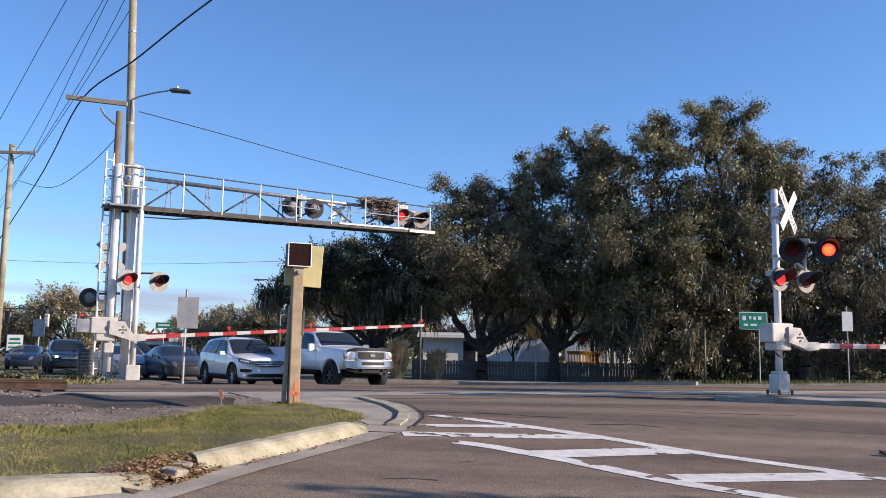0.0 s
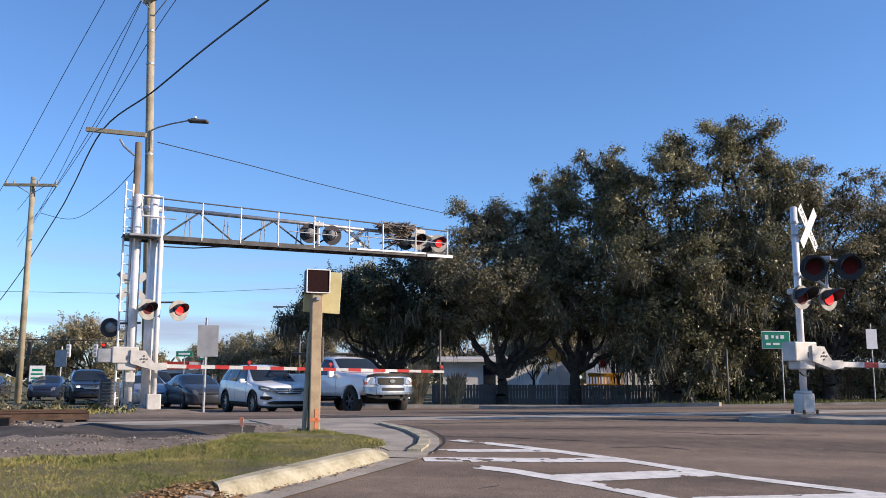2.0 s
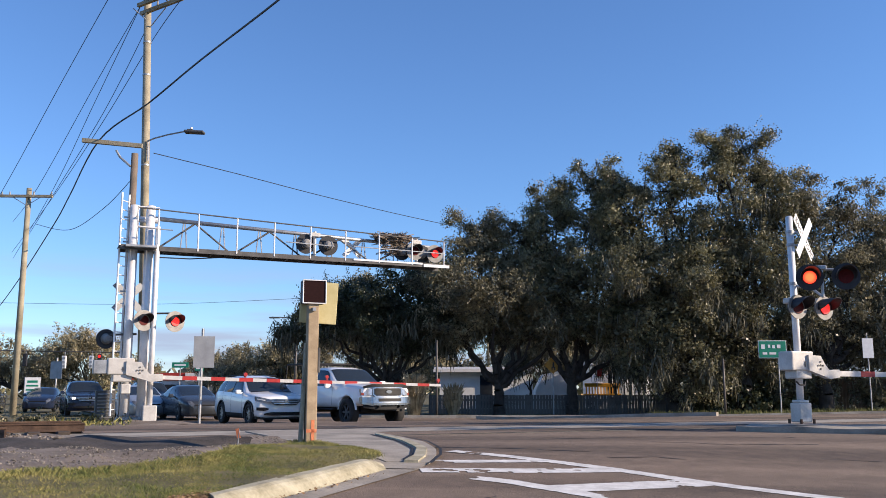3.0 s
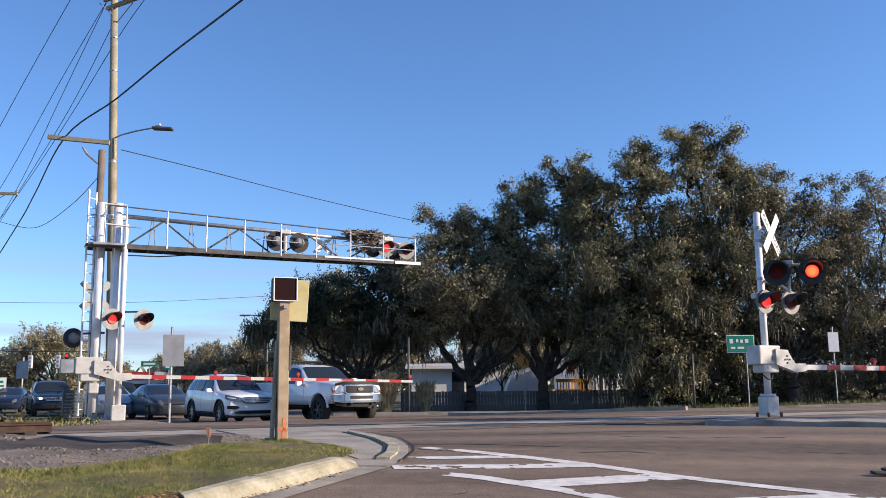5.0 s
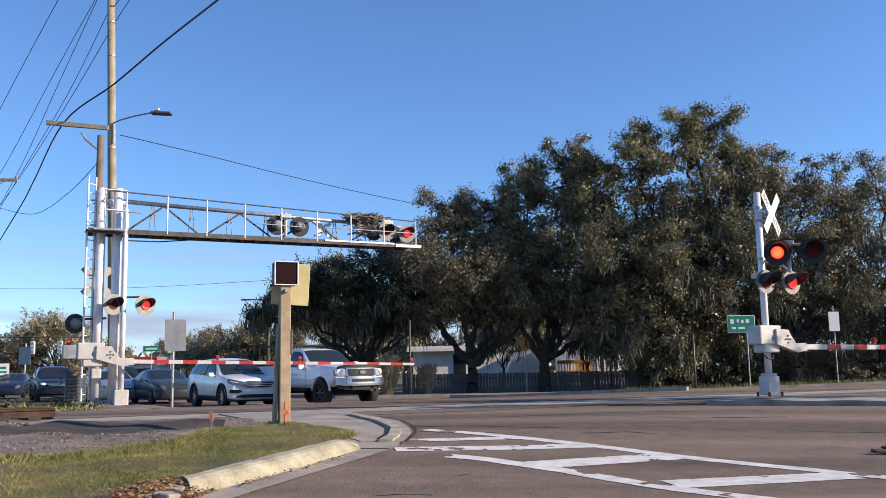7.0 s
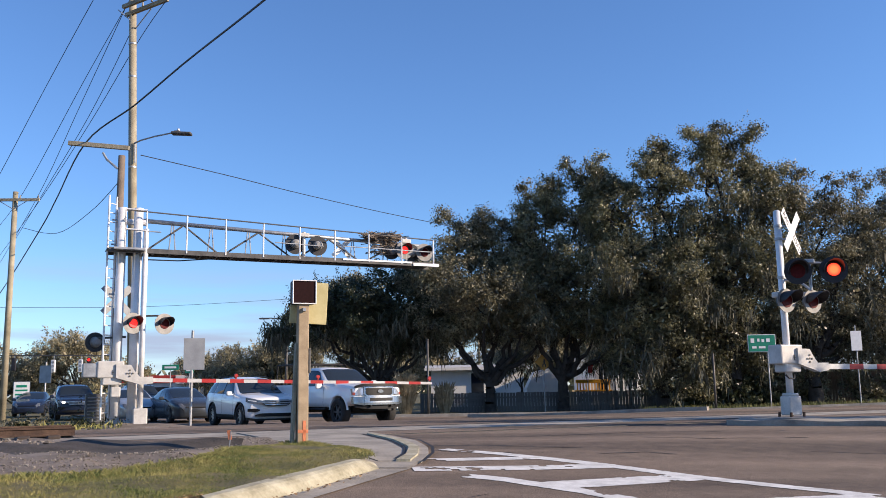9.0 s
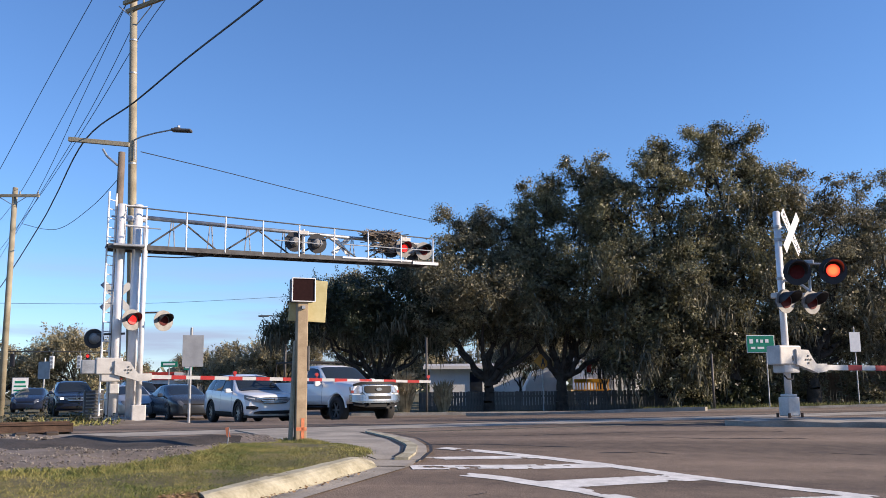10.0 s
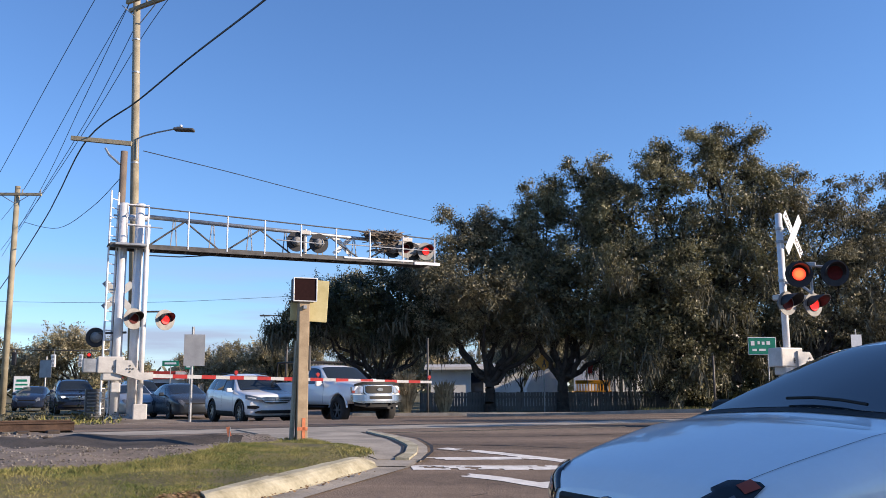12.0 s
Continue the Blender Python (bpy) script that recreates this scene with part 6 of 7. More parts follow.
        for x in (0.0, -1.0):
            side_panel(sh, "door_handle", x, x - 0.18, sgn, 2.70, 2.80, paint, t, 0.03, ns=2, nk=2)
        bm = B()
        tube(bm, [(0.0, sgn * 0.62, 1.70), (-0.1, sgn * 0.62, 1.76), (-1.5, sgn * 0.62, 1.76), (-1.6, sgn * 0.62, 1.71)], 0.018, 6)
        part("roof_rail", bm, TRIM, t)
        side_panel(sh, "tail_light", -2.20, -2.42, sgn, 2.5, 3.5, RED, t, 0.01)
        front_panel("daytime_strip", t, WHITE, nose, bow, both((0.70, 0.94), sgn), (0.885, 0.93) if sgn > 0 else (0.93, 0.885), (0.85, 0.90) if sgn > 0 else (0.90, 0.85), 0.036, 0.02)
        if lit:
            front_panel("headlight_lamp", t, HEADON, nose, bow, both((0.62, 0.76), sgn), (0.89, 0.89), (0.81, 0.81), 0.05, 0.02)
    for x, z in wheels:
        wheel_well(t, x, z, r * 1.13, 0.72)
    front_panel("grille", t, TRIM, nose, bow, (-0.50, -0.40, 0.40, 0.50), (0.90, 0.92, 0.92, 0.90), (0.80, 0.71, 0.71, 0.80), 0.028)
    for z, w in ((0.88, 0.64), (0.815, 0.50), (0.755, 0.44)):
        front_panel("grille_bar", t, CHROME, nose, bow, (-w, w), (z + 0.018, z + 0.018), (z - 0.012, z - 0.012), 0.045, 0.03)
    slab("grille_badge", t, CHROME, (2.525, 0, 0.83), (0.03, 0.13, 0.11), bevel=0.012)
    front_panel("lower_grille", t, TRIM, nose, bow, (-0.72, -0.55, 0.55, 0.72), (0.42, 0.47, 0.47, 0.42), (0.37, 0.36, 0.36, 0.37), 0.02)
    front_panel("bumper_lip", t, TRIM, nose, bow, (-0.95, -0.7, 0.7, 0.95), (0.33, 0.29, 0.29, 0.33), (0.24, 0.23, 0.23, 0.24), 0.012, 0.2)
    slab("underside", t, TRIM, (0, 0, 0.30), (4.4, 1.5, 0.16), bevel=0.02)
    return t


def sedan(m, paint, label, lit=False, group="waiting cars", rich=False):
    t = thing("sedan", m, label, "car", group=group)
    sh = Shell([(2.31, .40, .28, .48, .40, .50, .55, .44, .66, .68), (2.20, .62, .20, .69, .45, .70, .65, .58, .75, .775), (1.93, .78, .18, .83, .5, .83, .74, .65, .84, .875),
                (1.50, .85, .18, .90, .55, .88, .84, .71, .945, .98), (1.16, .85, .18, .90, .56, .88, .88, .70, 1.0, 1.035), (0.20, .85, .18, .91, .58, .88, .92, .61, 1.345, 1.40),
                (-0.40, .85, .18, .91, .58, .88, .93, .61, 1.405, 1.46), (-1.05, .85, .18, .90, .6, .88, .95, .59, 1.35, 1.40), (-1.80, .84, .22, .89, .62, .86, .97, .62, 1.07, 1.11),
                (-2.2, .78, .30, .85, .62, .83, .93, .64, 1.02, 1.05), (-2.32, .66, .38, .76, .6, .74, .82, .6, .92, .94)])
    sh.body("body", paint, t, per=8 if rich else 4)
    sh.patch("windshield", 4.06, 4.97, 4.08, 5.92, CARGLASS, t, ns=14, nk=14)
    sh.patch("rear_window", 7.1, 7.85, 4.1, 5.9, CARGLASS, t)
    for sgn in (-1, 1):
        k = (3.12, 3.82) if sgn < 0 else (6.88, 6.18)
        sh.patch("front_side_window", 4.45, 5.85, *k, CARGLASS, t, edge=lambda u: (0, min(1, 0.2 + u * 1.5)))
        sh.patch("rear_side_window", 5.95, 7.45, *k, CARGLASS, t, edge=lambda u: (0, min(1, 1.7 - u * 1.2)))
        ks = (2.3, 4.08) if sgn < 0 else (7.7, 5.92)
        hl = sh.patch("headlight", 0.06, 1.46, *ks, HEADLIGHT if not rich else CARGLASS, t, 0.010, "long swept-back headlight", edge=lambda u: (0.16 + 0.55 * u, 1.0 - max(0.0, u - 0.84) * 1.3), ns=28)
        if rich:
            sh.patch("headlight_bar", 0.3, 1.0, ks[0] + (ks[1] - ks[0]) * 0.66, ks[0] + (ks[1] - ks[0]) * 0.74, HEADLIGHT, hl, 0.016, ns=8, nk=2)
            sh.patch("headlight_lens", 0.35, 0.7, ks[0] + (ks[1] - ks[0]) * 0.45, ks[0] + (ks[1] - ks[0]) * 0.62, HEADLIGHT, hl, 0.016, ns=8, nk=4)
            sh.patch("side_marker", 1.16, 1.40, ks[0] + (ks[1] - ks[0]) * 0.70, ks[0] + (ks[1] - ks[0]) * 0.86, AMBER, hl, 0.016, ns=4, nk=4)
            sh.patch("hood_seam", 0.95, 4.0, 3.90 if sgn < 0 else 6.10, 3.912 if sgn < 0 else 6.088, TRIM, t, 0.003, ns=20, nk=1)
        for x in (1.36, -1.34):
            arch(t, x, sgn * 0.895, 0.325)
            wheel(t, x, sgn * 0.80, 0.325, 0.21)
        mirror(t, sh, 4.55, 3.15 if sgn < 0 else 6.85, TRIM if rich else paint)
        for s in (4.4, 5.9, 7.1):
            sh.patch("door_seam", s, s + 0.02, 1.4 if sgn < 0 else 8.6, 3.1 if sgn < 0 else 6.9, TRIM, t, 0.004, ns=1)
        sh.patch("tail_light", 8.9, 9.6, 2.6 if sgn < 0 else 7.4, 3.5 if sgn < 0 else 6.5, RED, t, 0.01)
        if lit:
            slab("headlight_lamp", t, HEADON, (2.14, sgn * 0.62, 0.66), (0.05, 0.12, 0.08), bevel=0.02)
    slab("upper_grille", t, TRIM, (2.275, 0, 0.62), (0.10, 0.9, 0.06), bevel=0.02)
    slab("lower_grille", t, TRIM, (2.26, 0, 0.40), (0.09, 0.95, 0.20), bevel=0.03)
    if rich:
        bm = B()
        for a, b in ((0.085, 0.06), (0.03, 0.055)):
            pts = [(2.345, a * math.cos(q), 0.60 + b * math.sin(q)) for q in np.linspace(0, 2 * math.pi, 25)]
            tube(bm, pts, 0.008, 6)
        part("grille_badge", bm, CHROME, t)
        bm = B()
        tube(bm, [tuple(sh.at(q, k) + sh.normal(q, k) * 0.03) for q, k in ((4.09, 5.55), (4.13, 5.35), (4.15, 5.1), (4.14, 4.8))], 0.008, 6)
        part("wiper", bm, TRIM, t)
        sh.patch("cowl", 3.93, 4.06, 4.03, 5.97, TRIM, t, 0.004, ns=3, nk=14)
    return t


def pickup(m, label):
    t = thing("pickup_truck", m, label, "truck", group="waiting cars")
    nose, tail, bow, r = 2.88, -2.84, 0.20, 0.435
    wheels = [(1.90, r), (-1.76, r)]
    sh = shaped_shell(nose, tail, {
        "zl": [(2.88, 0.90), (2.84, 0.78), (2.6, 0.72), (2.3, 0.58), (-2.6, 0.60), (-2.84, 0.66)],
        "wl": [(2.88, 0.86), (2.7, 0.92), (2.3, 0.95), (-2.7, 0.95), (-2.84, 0.92)],
        "zm": [(2.88, 0.96), (2.5, 0.92), (1.0, 0.94), (-2.84, 0.94)],
        "wm": [(2.88, 0.90), (2.6, 0.97), (2.0, 1.00), (-2.7, 1.00), (-2.84, 0.97)],
        "zb": [(2.88, 1.10), (2.8, 1.16), (1.9, 1.22), (1.1, 1.25), (-1.06, 1.27), (-1.12, 1.30), (-2.84, 1.30)],
        "wb": [(2.88, 0.88), (2.6, 0.94), (2.0, 0.97), (-2.7, 0.98), (-2.84, 0.95)],
        "zr": [(2.88, 1.22), (2.8, 1.27), (1.9, 1.34), (1.10, 1.37), (0.98, 1.41), (0.36, 1.84), (0.0, 1.90), (-0.86, 1.89), (-1.02, 1.84), (-1.12, 1.36), (-2.84, 1.36)],
        "wr": [(2.88, 0.78), (2.6, 0.84), (1.2, 0.84), (0.95, 0.82), (0.36, 0.71), (-0.9, 0.71), (-1.06, 0.76), (-1.14, 0.93), (-2.84, 0.93)],
        "zt": [(2.88, 1.24), (2.8, 1.30), (1.9, 1.38), (1.10, 1.40), (0.98, 1.44), (0.36, 1.89), (0.0, 1.95), (-0.86, 1.94), (-1.02, 1.88), (-1.12, 1.36), (-2.84, 1.36)]}, wheels, r * 1.24, bow)
    sh.body("body", CARWHITE, t, per=2)
    sh.patch("windshield", sh.s(1.04), sh.s(0.36), 4.03, 5.97, CARGLASS, t, 0.008, ns=14, nk=12)
    for sgn in (-1, 1):
        side_panel(sh, "front_side_window", 0.84, -0.28, sgn, 3.08, 3.84, CARGLASS, t, edge=lambda u: (0, min(1, 0.35 + u * 1.5)))
        side_panel(sh, "rear_side_window", -0.36, -0.92, sgn, 3.08, 3.84, CARGLASS, t)
        for x in (0.96, -0.32, -0.98):
            side_panel(sh, "door_seam", x, x - 0.012, sgn, 1.2, 3.06, TRIM, t, 0.003, ns=1)
        side_panel(sh, "door_handle", -0.08, -0.28, sgn, 2.70, 2.86, TRIM, t, 0.025, ns=2, nk=2)
        side_panel(sh, "bed_rail_cap", -1.16, -2.80, sgn, 3.75, 4.1, TRIM, t, 0.01)
        for x, z in wheels:
            arch_lip(t, x, sgn * 0.985, z, r * 1.23, 0.05, CARWHITE, 8)
            wheel(t, x, sgn * 0.90, r, 0.30, spokes=6, steel=True)
        mirror(t, sh, sh.s(0.80), 3.1 if sgn < 0 else 6.9, CARWHITE, (0.12, 0.22, 0.26))
        front_panel("headlight", t, CLEARLENS, nose, bow, both((0.60, 0.74, 0.93), sgn), (1.19, 1.20, 1.17) if sgn > 0 else (1.17, 1.20, 1.19), (1.00, 0.96, 0.97) if sgn > 0 else (0.97, 0.96, 1.00), 0.03, 0.12, "clear bucket headlight")
        front_panel("turn_lamp", t, AMBER, nose, bow, both((0.86, 0.935), sgn), (1.06, 1.06), (0.98, 0.98), 0.036, 0.03)
        slab("running_board", t, TRIM, (0.0, sgn * 0.97, 0.52), (2.2, 0.16, 0.06), bevel=0.02)
        bm = B()
        tube(bm, [(-0.75, sgn * 0.72, 1.95), (-0.75, sgn * 0.72, 2.08), (-2.6, sgn * 0.85, 2.08), (-2.6, sgn * 0.9, 1.34)], 0.028, 6)
        tube(bm, [(-1.3, sgn * 0.9, 1.34), (-1.3, sgn * 0.78, 2.08)], 0.028, 6)
        part("ladder_rack_side", bm, TRIM, t)
        for k in range(6):
            bm = B()
            cyl(bm, (-1.16, sgn * 0.12 * k + sgn * 0.06, 1.36), (-1.16, sgn * 0.12 * k + sgn * 0.06, 2.02), 0.014, 0.014, 6)
            part("cab_guard_bar", bm, GALV, t)
        slab("tow_hook", t, TRIM, (2.93, sgn * 0.40, 0.62), (0.10, 0.07, 0.06), bevel=0.015)
        front_panel("bumper_end", t, CHROME, nose, bow, both((0.60, 0.95), sgn), (0.92, 0.92), (0.64, 0.70) if sgn > 0 else (0.70, 0.64), 0.10, 0.16)
    for x in (-0.75, -1.3, -2.0, -2.6):
        bm = B()
        cyl(bm, (x, -0.8, 2.08), (x, 0.8, 2.08), 0.028, 0.028, 6)
        part("ladder_rack_bar", bm, TRIM, t)
    for x, z in wheels:
        wheel_well(t, x, z + 0.02, r * 1.20, 0.74)
    front_panel("grille", t, CHROME, nose, bow, (-0.58, -0.52, 0.52, 0.58), (1.22, 1.24, 1.24, 1.22), (1.0, 0.93, 0.93, 1.0), 0.03)
    front_panel("grille_mesh", t, TRIM, nose, bow, (-0.52, -0.47, 0.47, 0.52), (1.19, 1.205, 1.205, 1.19), (1.01, 0.965, 0.965, 1.01), 0.045, 0.03)
    for z in (1.02, 1.15):
        front_panel("grille_bar", t, TRIM, nose, bow, (-0.49, 0.49), (z + 0.012, z + 0.012), (z - 0.012, z - 0.012), 0.052, 0.02)
    bm = B()
    cyl(bm, (2.88, 0, 1.09), (2.915, 0, 1.09), 0.06, 0.055, 20)
    bmesh.ops.transform(bm, matrix=Matrix.Diagonal((1, 2.1, 1, 1)), verts=bm.verts)
    part("grille_badge", bm, CHROME, t)
    front_panel("bug_deflector", t, TRIM, nose, bow, (-0.88, -0.6, 0.6, 0.88), (1.27, 1.34, 1.34, 1.27), (1.20, 1.25, 1.25, 1.20), 0.07, 0.02, "black bonnet deflector")
    front_panel("front_bumper", t, CHROME, nose, bow, (-0.62, 0.62), (0.93, 0.93), (0.66, 0.66), 0.12, 0.16)
    front_panel("bumper_opening", t, TRIM, nose, bow, (-0.44, 0.44), (0.88, 0.88), (0.78, 0.78), 0.128, 0.03)
    front_panel("lower_valance", t, TRIM, nose, bow, (-0.86, -0.5, 0.5, 0.86), (0.68, 0.66, 0.66, 0.68), (0.58, 0.52, 0.52, 0.58), 0.04, 0.08)
    bm = B()
    for x, z in wheels:
        cyl(bm, (x, -0.85, z), (x, 0.85, z), 0.07, 0.07, 8)
    box(bm, (0, -0.4, 0.58), (5.0, 0.1, 0.16))
    box(bm, (0, 0.4, 0.58), (5.0, 0.1, 0.16))
    part("chassis", bm, TRIM, t)
    return t


def ground_pose(x, y, heading):
    return pose(x, y, gz(x, y), 0, 0, heading)


HEAD = -62.0  # heading of the waiting lanes
suv(ground_pose(-7.05, 33.0, -57), CARWHITE, "white three-row SUV waiting at the lowered gate")
pickup(ground_pose(-3.85, 31.7, -52), "white pickup truck with ladder rack waiting at the gate")
sedan(ground_pose(-11.3, 38.8, HEAD + 4), CARDARK, "charcoal sedan queued behind the white SUV")
sedan(ground_pose(-14.2, 40.8, HEAD + 2), CARSILVER, "silver sedan with lit headlights in the queue", lit=True)
suv(ground_pose(-19.3, 47.0, HEAD), CARBLUE, "dark blue SUV with a lit headlight in the queue", lit=True)
sedan(ground_pose(-25.0, 55.0, -75), CARBLUE, "dark blue sedan far back in the queue")
sedan(ground_pose(-29.5, 56.5, -75), CARDARK, "dark sedan far back in the queue")
suv(ground_pose(-17.0, 50.5, HEAD), CARDARK, "dark SUV behind the other waiting cars")
PASSING_CAR = sedan(pose(11, 9, 0, 0, 0, 206), CARWHITE, "white sedan driving past close by", group="passing traffic", rich=True)
# ---- beyond the crossing: fence, houses, signs ----
def fence(x0, x1, y, h, material, label, step=0.15, seed=0):
    rng = random.Random(seed)
    t = thing("fence", pose(0, 0, 0), label, "fence", group="fences")
    n = int((x1 - x0) / step)
    for k in range(int((x1 - x0) / 2.4) + 1):
        x = x0 + k * 2.4
        slab("fence_post", t, material, (x, y + 0.06, gz(x, y) + h * 0.5), (0.10, 0.09, h + 0.12), bevel=0)
    for z in (0.25, h - 0.2):
        slab("fence_rail", t, material, ((x0 + x1) / 2, y + 0.035, z + gz(x0, y)), (x1 - x0, 0.04, 0.09), bevel=0)
    me = None
    for k in range(n):
        x = x0 + (k + 0.5) * step
        if me is None:
            bm = B()
            box(bm, (0, 0, 0), (step - 0.012, 0.02, h))
            o = part("fence_board", bm, material, t)
            me = o.data
        else:
            o = new("fence_board", me)
            o.parent = t
        o.matrix_basis = pose(x, y + rng.uniform(-0.006, 0.006), gz(x, y) + h / 2 + 0.04 + rng.uniform(-0.015, 0.015), 0, rng.uniform(-0.6, 0.6), 0)


def house(x, y, w, d, h, label, openings, gable=1.3):
    t = thing("house", pose(x, y, 0), label, "house", group="houses behind the fence")
    bm = B()
    box(bm, (w / 2, d / 2, h / 2), (w, d, h))
    part("wall", bm, STUCCO, t)
    bm = B()
    vs = [bm.verts.new(p) for p in ((-0.4, -0.4, h), (w + 0.4, -0.4, h), (w + 0.4, d + 0.4, h), (-0.4, d + 0.4, h), (-0.4, d / 2, h + gable), (w + 0.4, d / 2, h + gable))]
    for f in ((0, 1, 5, 4), (2, 3, 4, 5), (0, 4, 3), (1, 2, 5), (3, 2, 1, 0)):
        bm.faces.new([vs[i] for i in f])
    part("roof", bm, ROOF, t)
    slab("fascia", t, STUCCO, (w / 2, -0.42, h - 0.06), (w + 0.8, 0.05, 0.18), bevel=0)
    for kind, ox, oz, ow, oh in openings:
        o = slab(kind, t, WHITE, (ox, -0.015, oz), (ow + 0.16, 0.07, oh + 0.16), bevel=0)
        bm = B()
        box(bm, (ox, -0.05, oz), (ow, 0.03, oh))
        part("pane", bm, WINDOW, o)
        if kind == "window":
            bm = B()
            box(bm, (ox, -0.075, oz), (0.05, 0.03, oh))
            box(bm, (ox, -0.075, oz), (ow, 0.03, 0.05))
            part("glazing_bar", bm, WHITE, o)
    return t


def sign_on_post(name, x, y, top, w, h, face, label, rz=0, post_r=0.03, bars=None, bar_mat=None, diamond=False, dx=0.0, border=None):
    t = thing(name, pose(x, y, gz(x, y), 0, 0, rz), label, "sign", group="road signs")
    bm = B()
    cyl(bm, (0, 0.03, -0.1), (0, 0.03, top + (0.25 if name == "road_sign" else 0)), post_r, post_r, 8)
    part("post", bm, GALV, t)
    if border:
        slab("border", t, border, (dx, -0.001, top - h / 2), (w + 0.06, 0.012, h + 0.06), bevel=0.004)
    slab("panel", t, face, (dx, -0.012, top - h / 2), (w, 0.014, h), bevel=0.004, ry=45 if diamond else 0)
    for cx, cz, bw, bh in bars or ():
        slab("text_bar", t, bar_mat or WHITE, (dx + cx, -0.024, top - h / 2 + cz), (bw, 0.006, bh), bevel=0)
    return t


def build_background():
    fence(-1.1, 12.2, 44.4, 0.95, FENCEWOOD, "weathered grey board fence behind the oaks", seed=3)
    fence(14.5, 33, 46.8, 1.75, mat("brown_fence_boards", (0.12, 0.075, 0.05), 0.9, vary=0.3, scale=2.5, fine=30, hue=(0.18, 0.12, 0.08), island=0.4), "taller brown board fence under the trees", seed=4)
    house(-0.8, 58, 6.0, 8, 2.55, "white stuccoed house behind the grey fence", [("door", 3.0, 1.15, 0.8, 2.1)], gable=0.3)
    house(9.6, 59, 3.4, 7, 2.9, "narrow white house with tall dark windows", [("window", 0.9, 1.6, 0.55, 1.9), ("window", 1.9, 1.6, 0.55, 1.9), ("window", 2.8, 1.7, 0.6, 1.3)], gable=0.3)
    slab_porch = thing("porch", pose(11.2, 58.0, 0), "white porch posts in front of the narrow house", "porch")
    for k in range(3):
        slab("porch_post", slab_porch, WHITE, (k * 0.8, 0, 1.3), (0.14, 0.14, 2.6), bevel=0.01)
    slab("porch_beam", slab_porch, WHITE, (0.8, 0, 2.7), (2.0, 0.2, 0.2), bevel=0.01)
    bus = thing("trailer", pose(8.2, 55.5, 0), "orange-yellow slatted trailer behind the fence", "trailer")
    slab("deck", bus, BUSYELLOW, (1.05, 0.5, 0.95), (2.3, 1.2, 0.14), bevel=0.02)
    slab("top_rail", bus, BUSYELLOW, (1.05, -0.1, 1.55), (2.2, 0.08, 0.22), bevel=0.03)
    for k in range(12):
        slab("slat", bus, BUSYELLOW, (0.05 + 0.18 * k, -0.1, 1.25), (0.07, 0.05, 0.5), bevel=0)
    for x in (0.5, 1.7):
        wheel(bus, x, -0.2, 0.42, 0.2)
    shed = thing("shed", pose(5.2, 56, 0), "small white shed with a sloping top", "shed")
    bm = B()
    vs = [[bm.verts.new((x, y, z)) for x, z in ((0, 0), (2.6, 0), (2.6, 1.0), (1.4, 2.4), (0.5, 2.2), (0, 1.2))] for y in (0, 2)]
    bm.faces.new(vs[0])
    bm.faces.new(list(reversed(vs[1])))
    for i in range(6):
        bm.faces.new((vs[0][i], vs[1][i], vs[1][(i + 1) % 6], vs[0][(i + 1) % 6]))
    part("shed_body", bm, STUCCO, shed)
    red = thing("red_pennant", pose(8.7, 54, 0), "small red pennant on a pole", "flag")
    bm = B()
    cyl(bm, (0, 0, 0), (0, 0, 2.9), 0.02, 0.02, 6)
    part("pole", bm, GALV, red)
    slab("cloth", red, RED, (0.15, 0, 2.3), (0.3, 0.02, 0.5), bevel=0.005, ry=8)
    # signs
    sign_on_post("street_sign", 14.58, 40.1, 3.30, 1.20, 0.73, GREEN, "green street sign with white lettering on a post", dx=-0.25, border=WHITE,
                 bars=[(-0.42, 0.12, 0.16, 0.2), (-0.15, 0.14, 0.10, 0.14), (0.05, 0.12, 0.12, 0.14), (0.28, 0.13, 0.16, 0.16), (-0.35, -0.18, 0.2, 0.1), (0.0, -0.18, 0.3, 0.1)])
    sign_on_post("road_sign", 18.58, 40.1, 3.34, 0.48, 0.88, WHITE, "pale rectangular road sign on a post by the verge", dx=0.0)
    sign_on_post("road_sign", -8.13, 29.0, 2.86, 0.66, 1.02, SIGNBACK, "bare metal back of a road sign on a post", rz=14, post_r=0.045, dx=0.06)
    sign_on_post("pedestrian_sign", 4.95, 44.0, 2.75, 0.62, 0.62, YELLOW, "shaded yellow diamond pedestrian warning sign", diamond=True, bars=[(0.02, 0.10, 0.07, 0.07), (0.02, -0.03, 0.09, 0.2), (-0.05, -0.18, 0.05, 0.16), (0.08, -0.18, 0.05, 0.16)], bar_mat=BLACK)
    for x, y, h, lab in ((-0.69, 40.4, 3.4, "thin black pole beside the board fence"), (12.1, 40.1, 2.5, "thin bare post on the far verge")):
        p = thing("post", pose(x, y, gz(x, y)), lab, "post")
        bm = B()
        cyl(bm, (0, 0, -0.1), (0, 0, h), 0.055, 0.05, 10)
        part("shaft", bm, DARKSTEEL, p)
        bm = B()
        cyl(bm, (0, 0, h), (0, 0, h + 0.05), 0.07, 0.04, 10)
        part("cap", bm, DARKSTEEL, p)
    sign_on_post("road_sign", -26.6, 60.0, 3.2, 1.0, 1.15, SIGNBACK, "grey sign back beside the far junction", rz=-20, post_r=0.05)
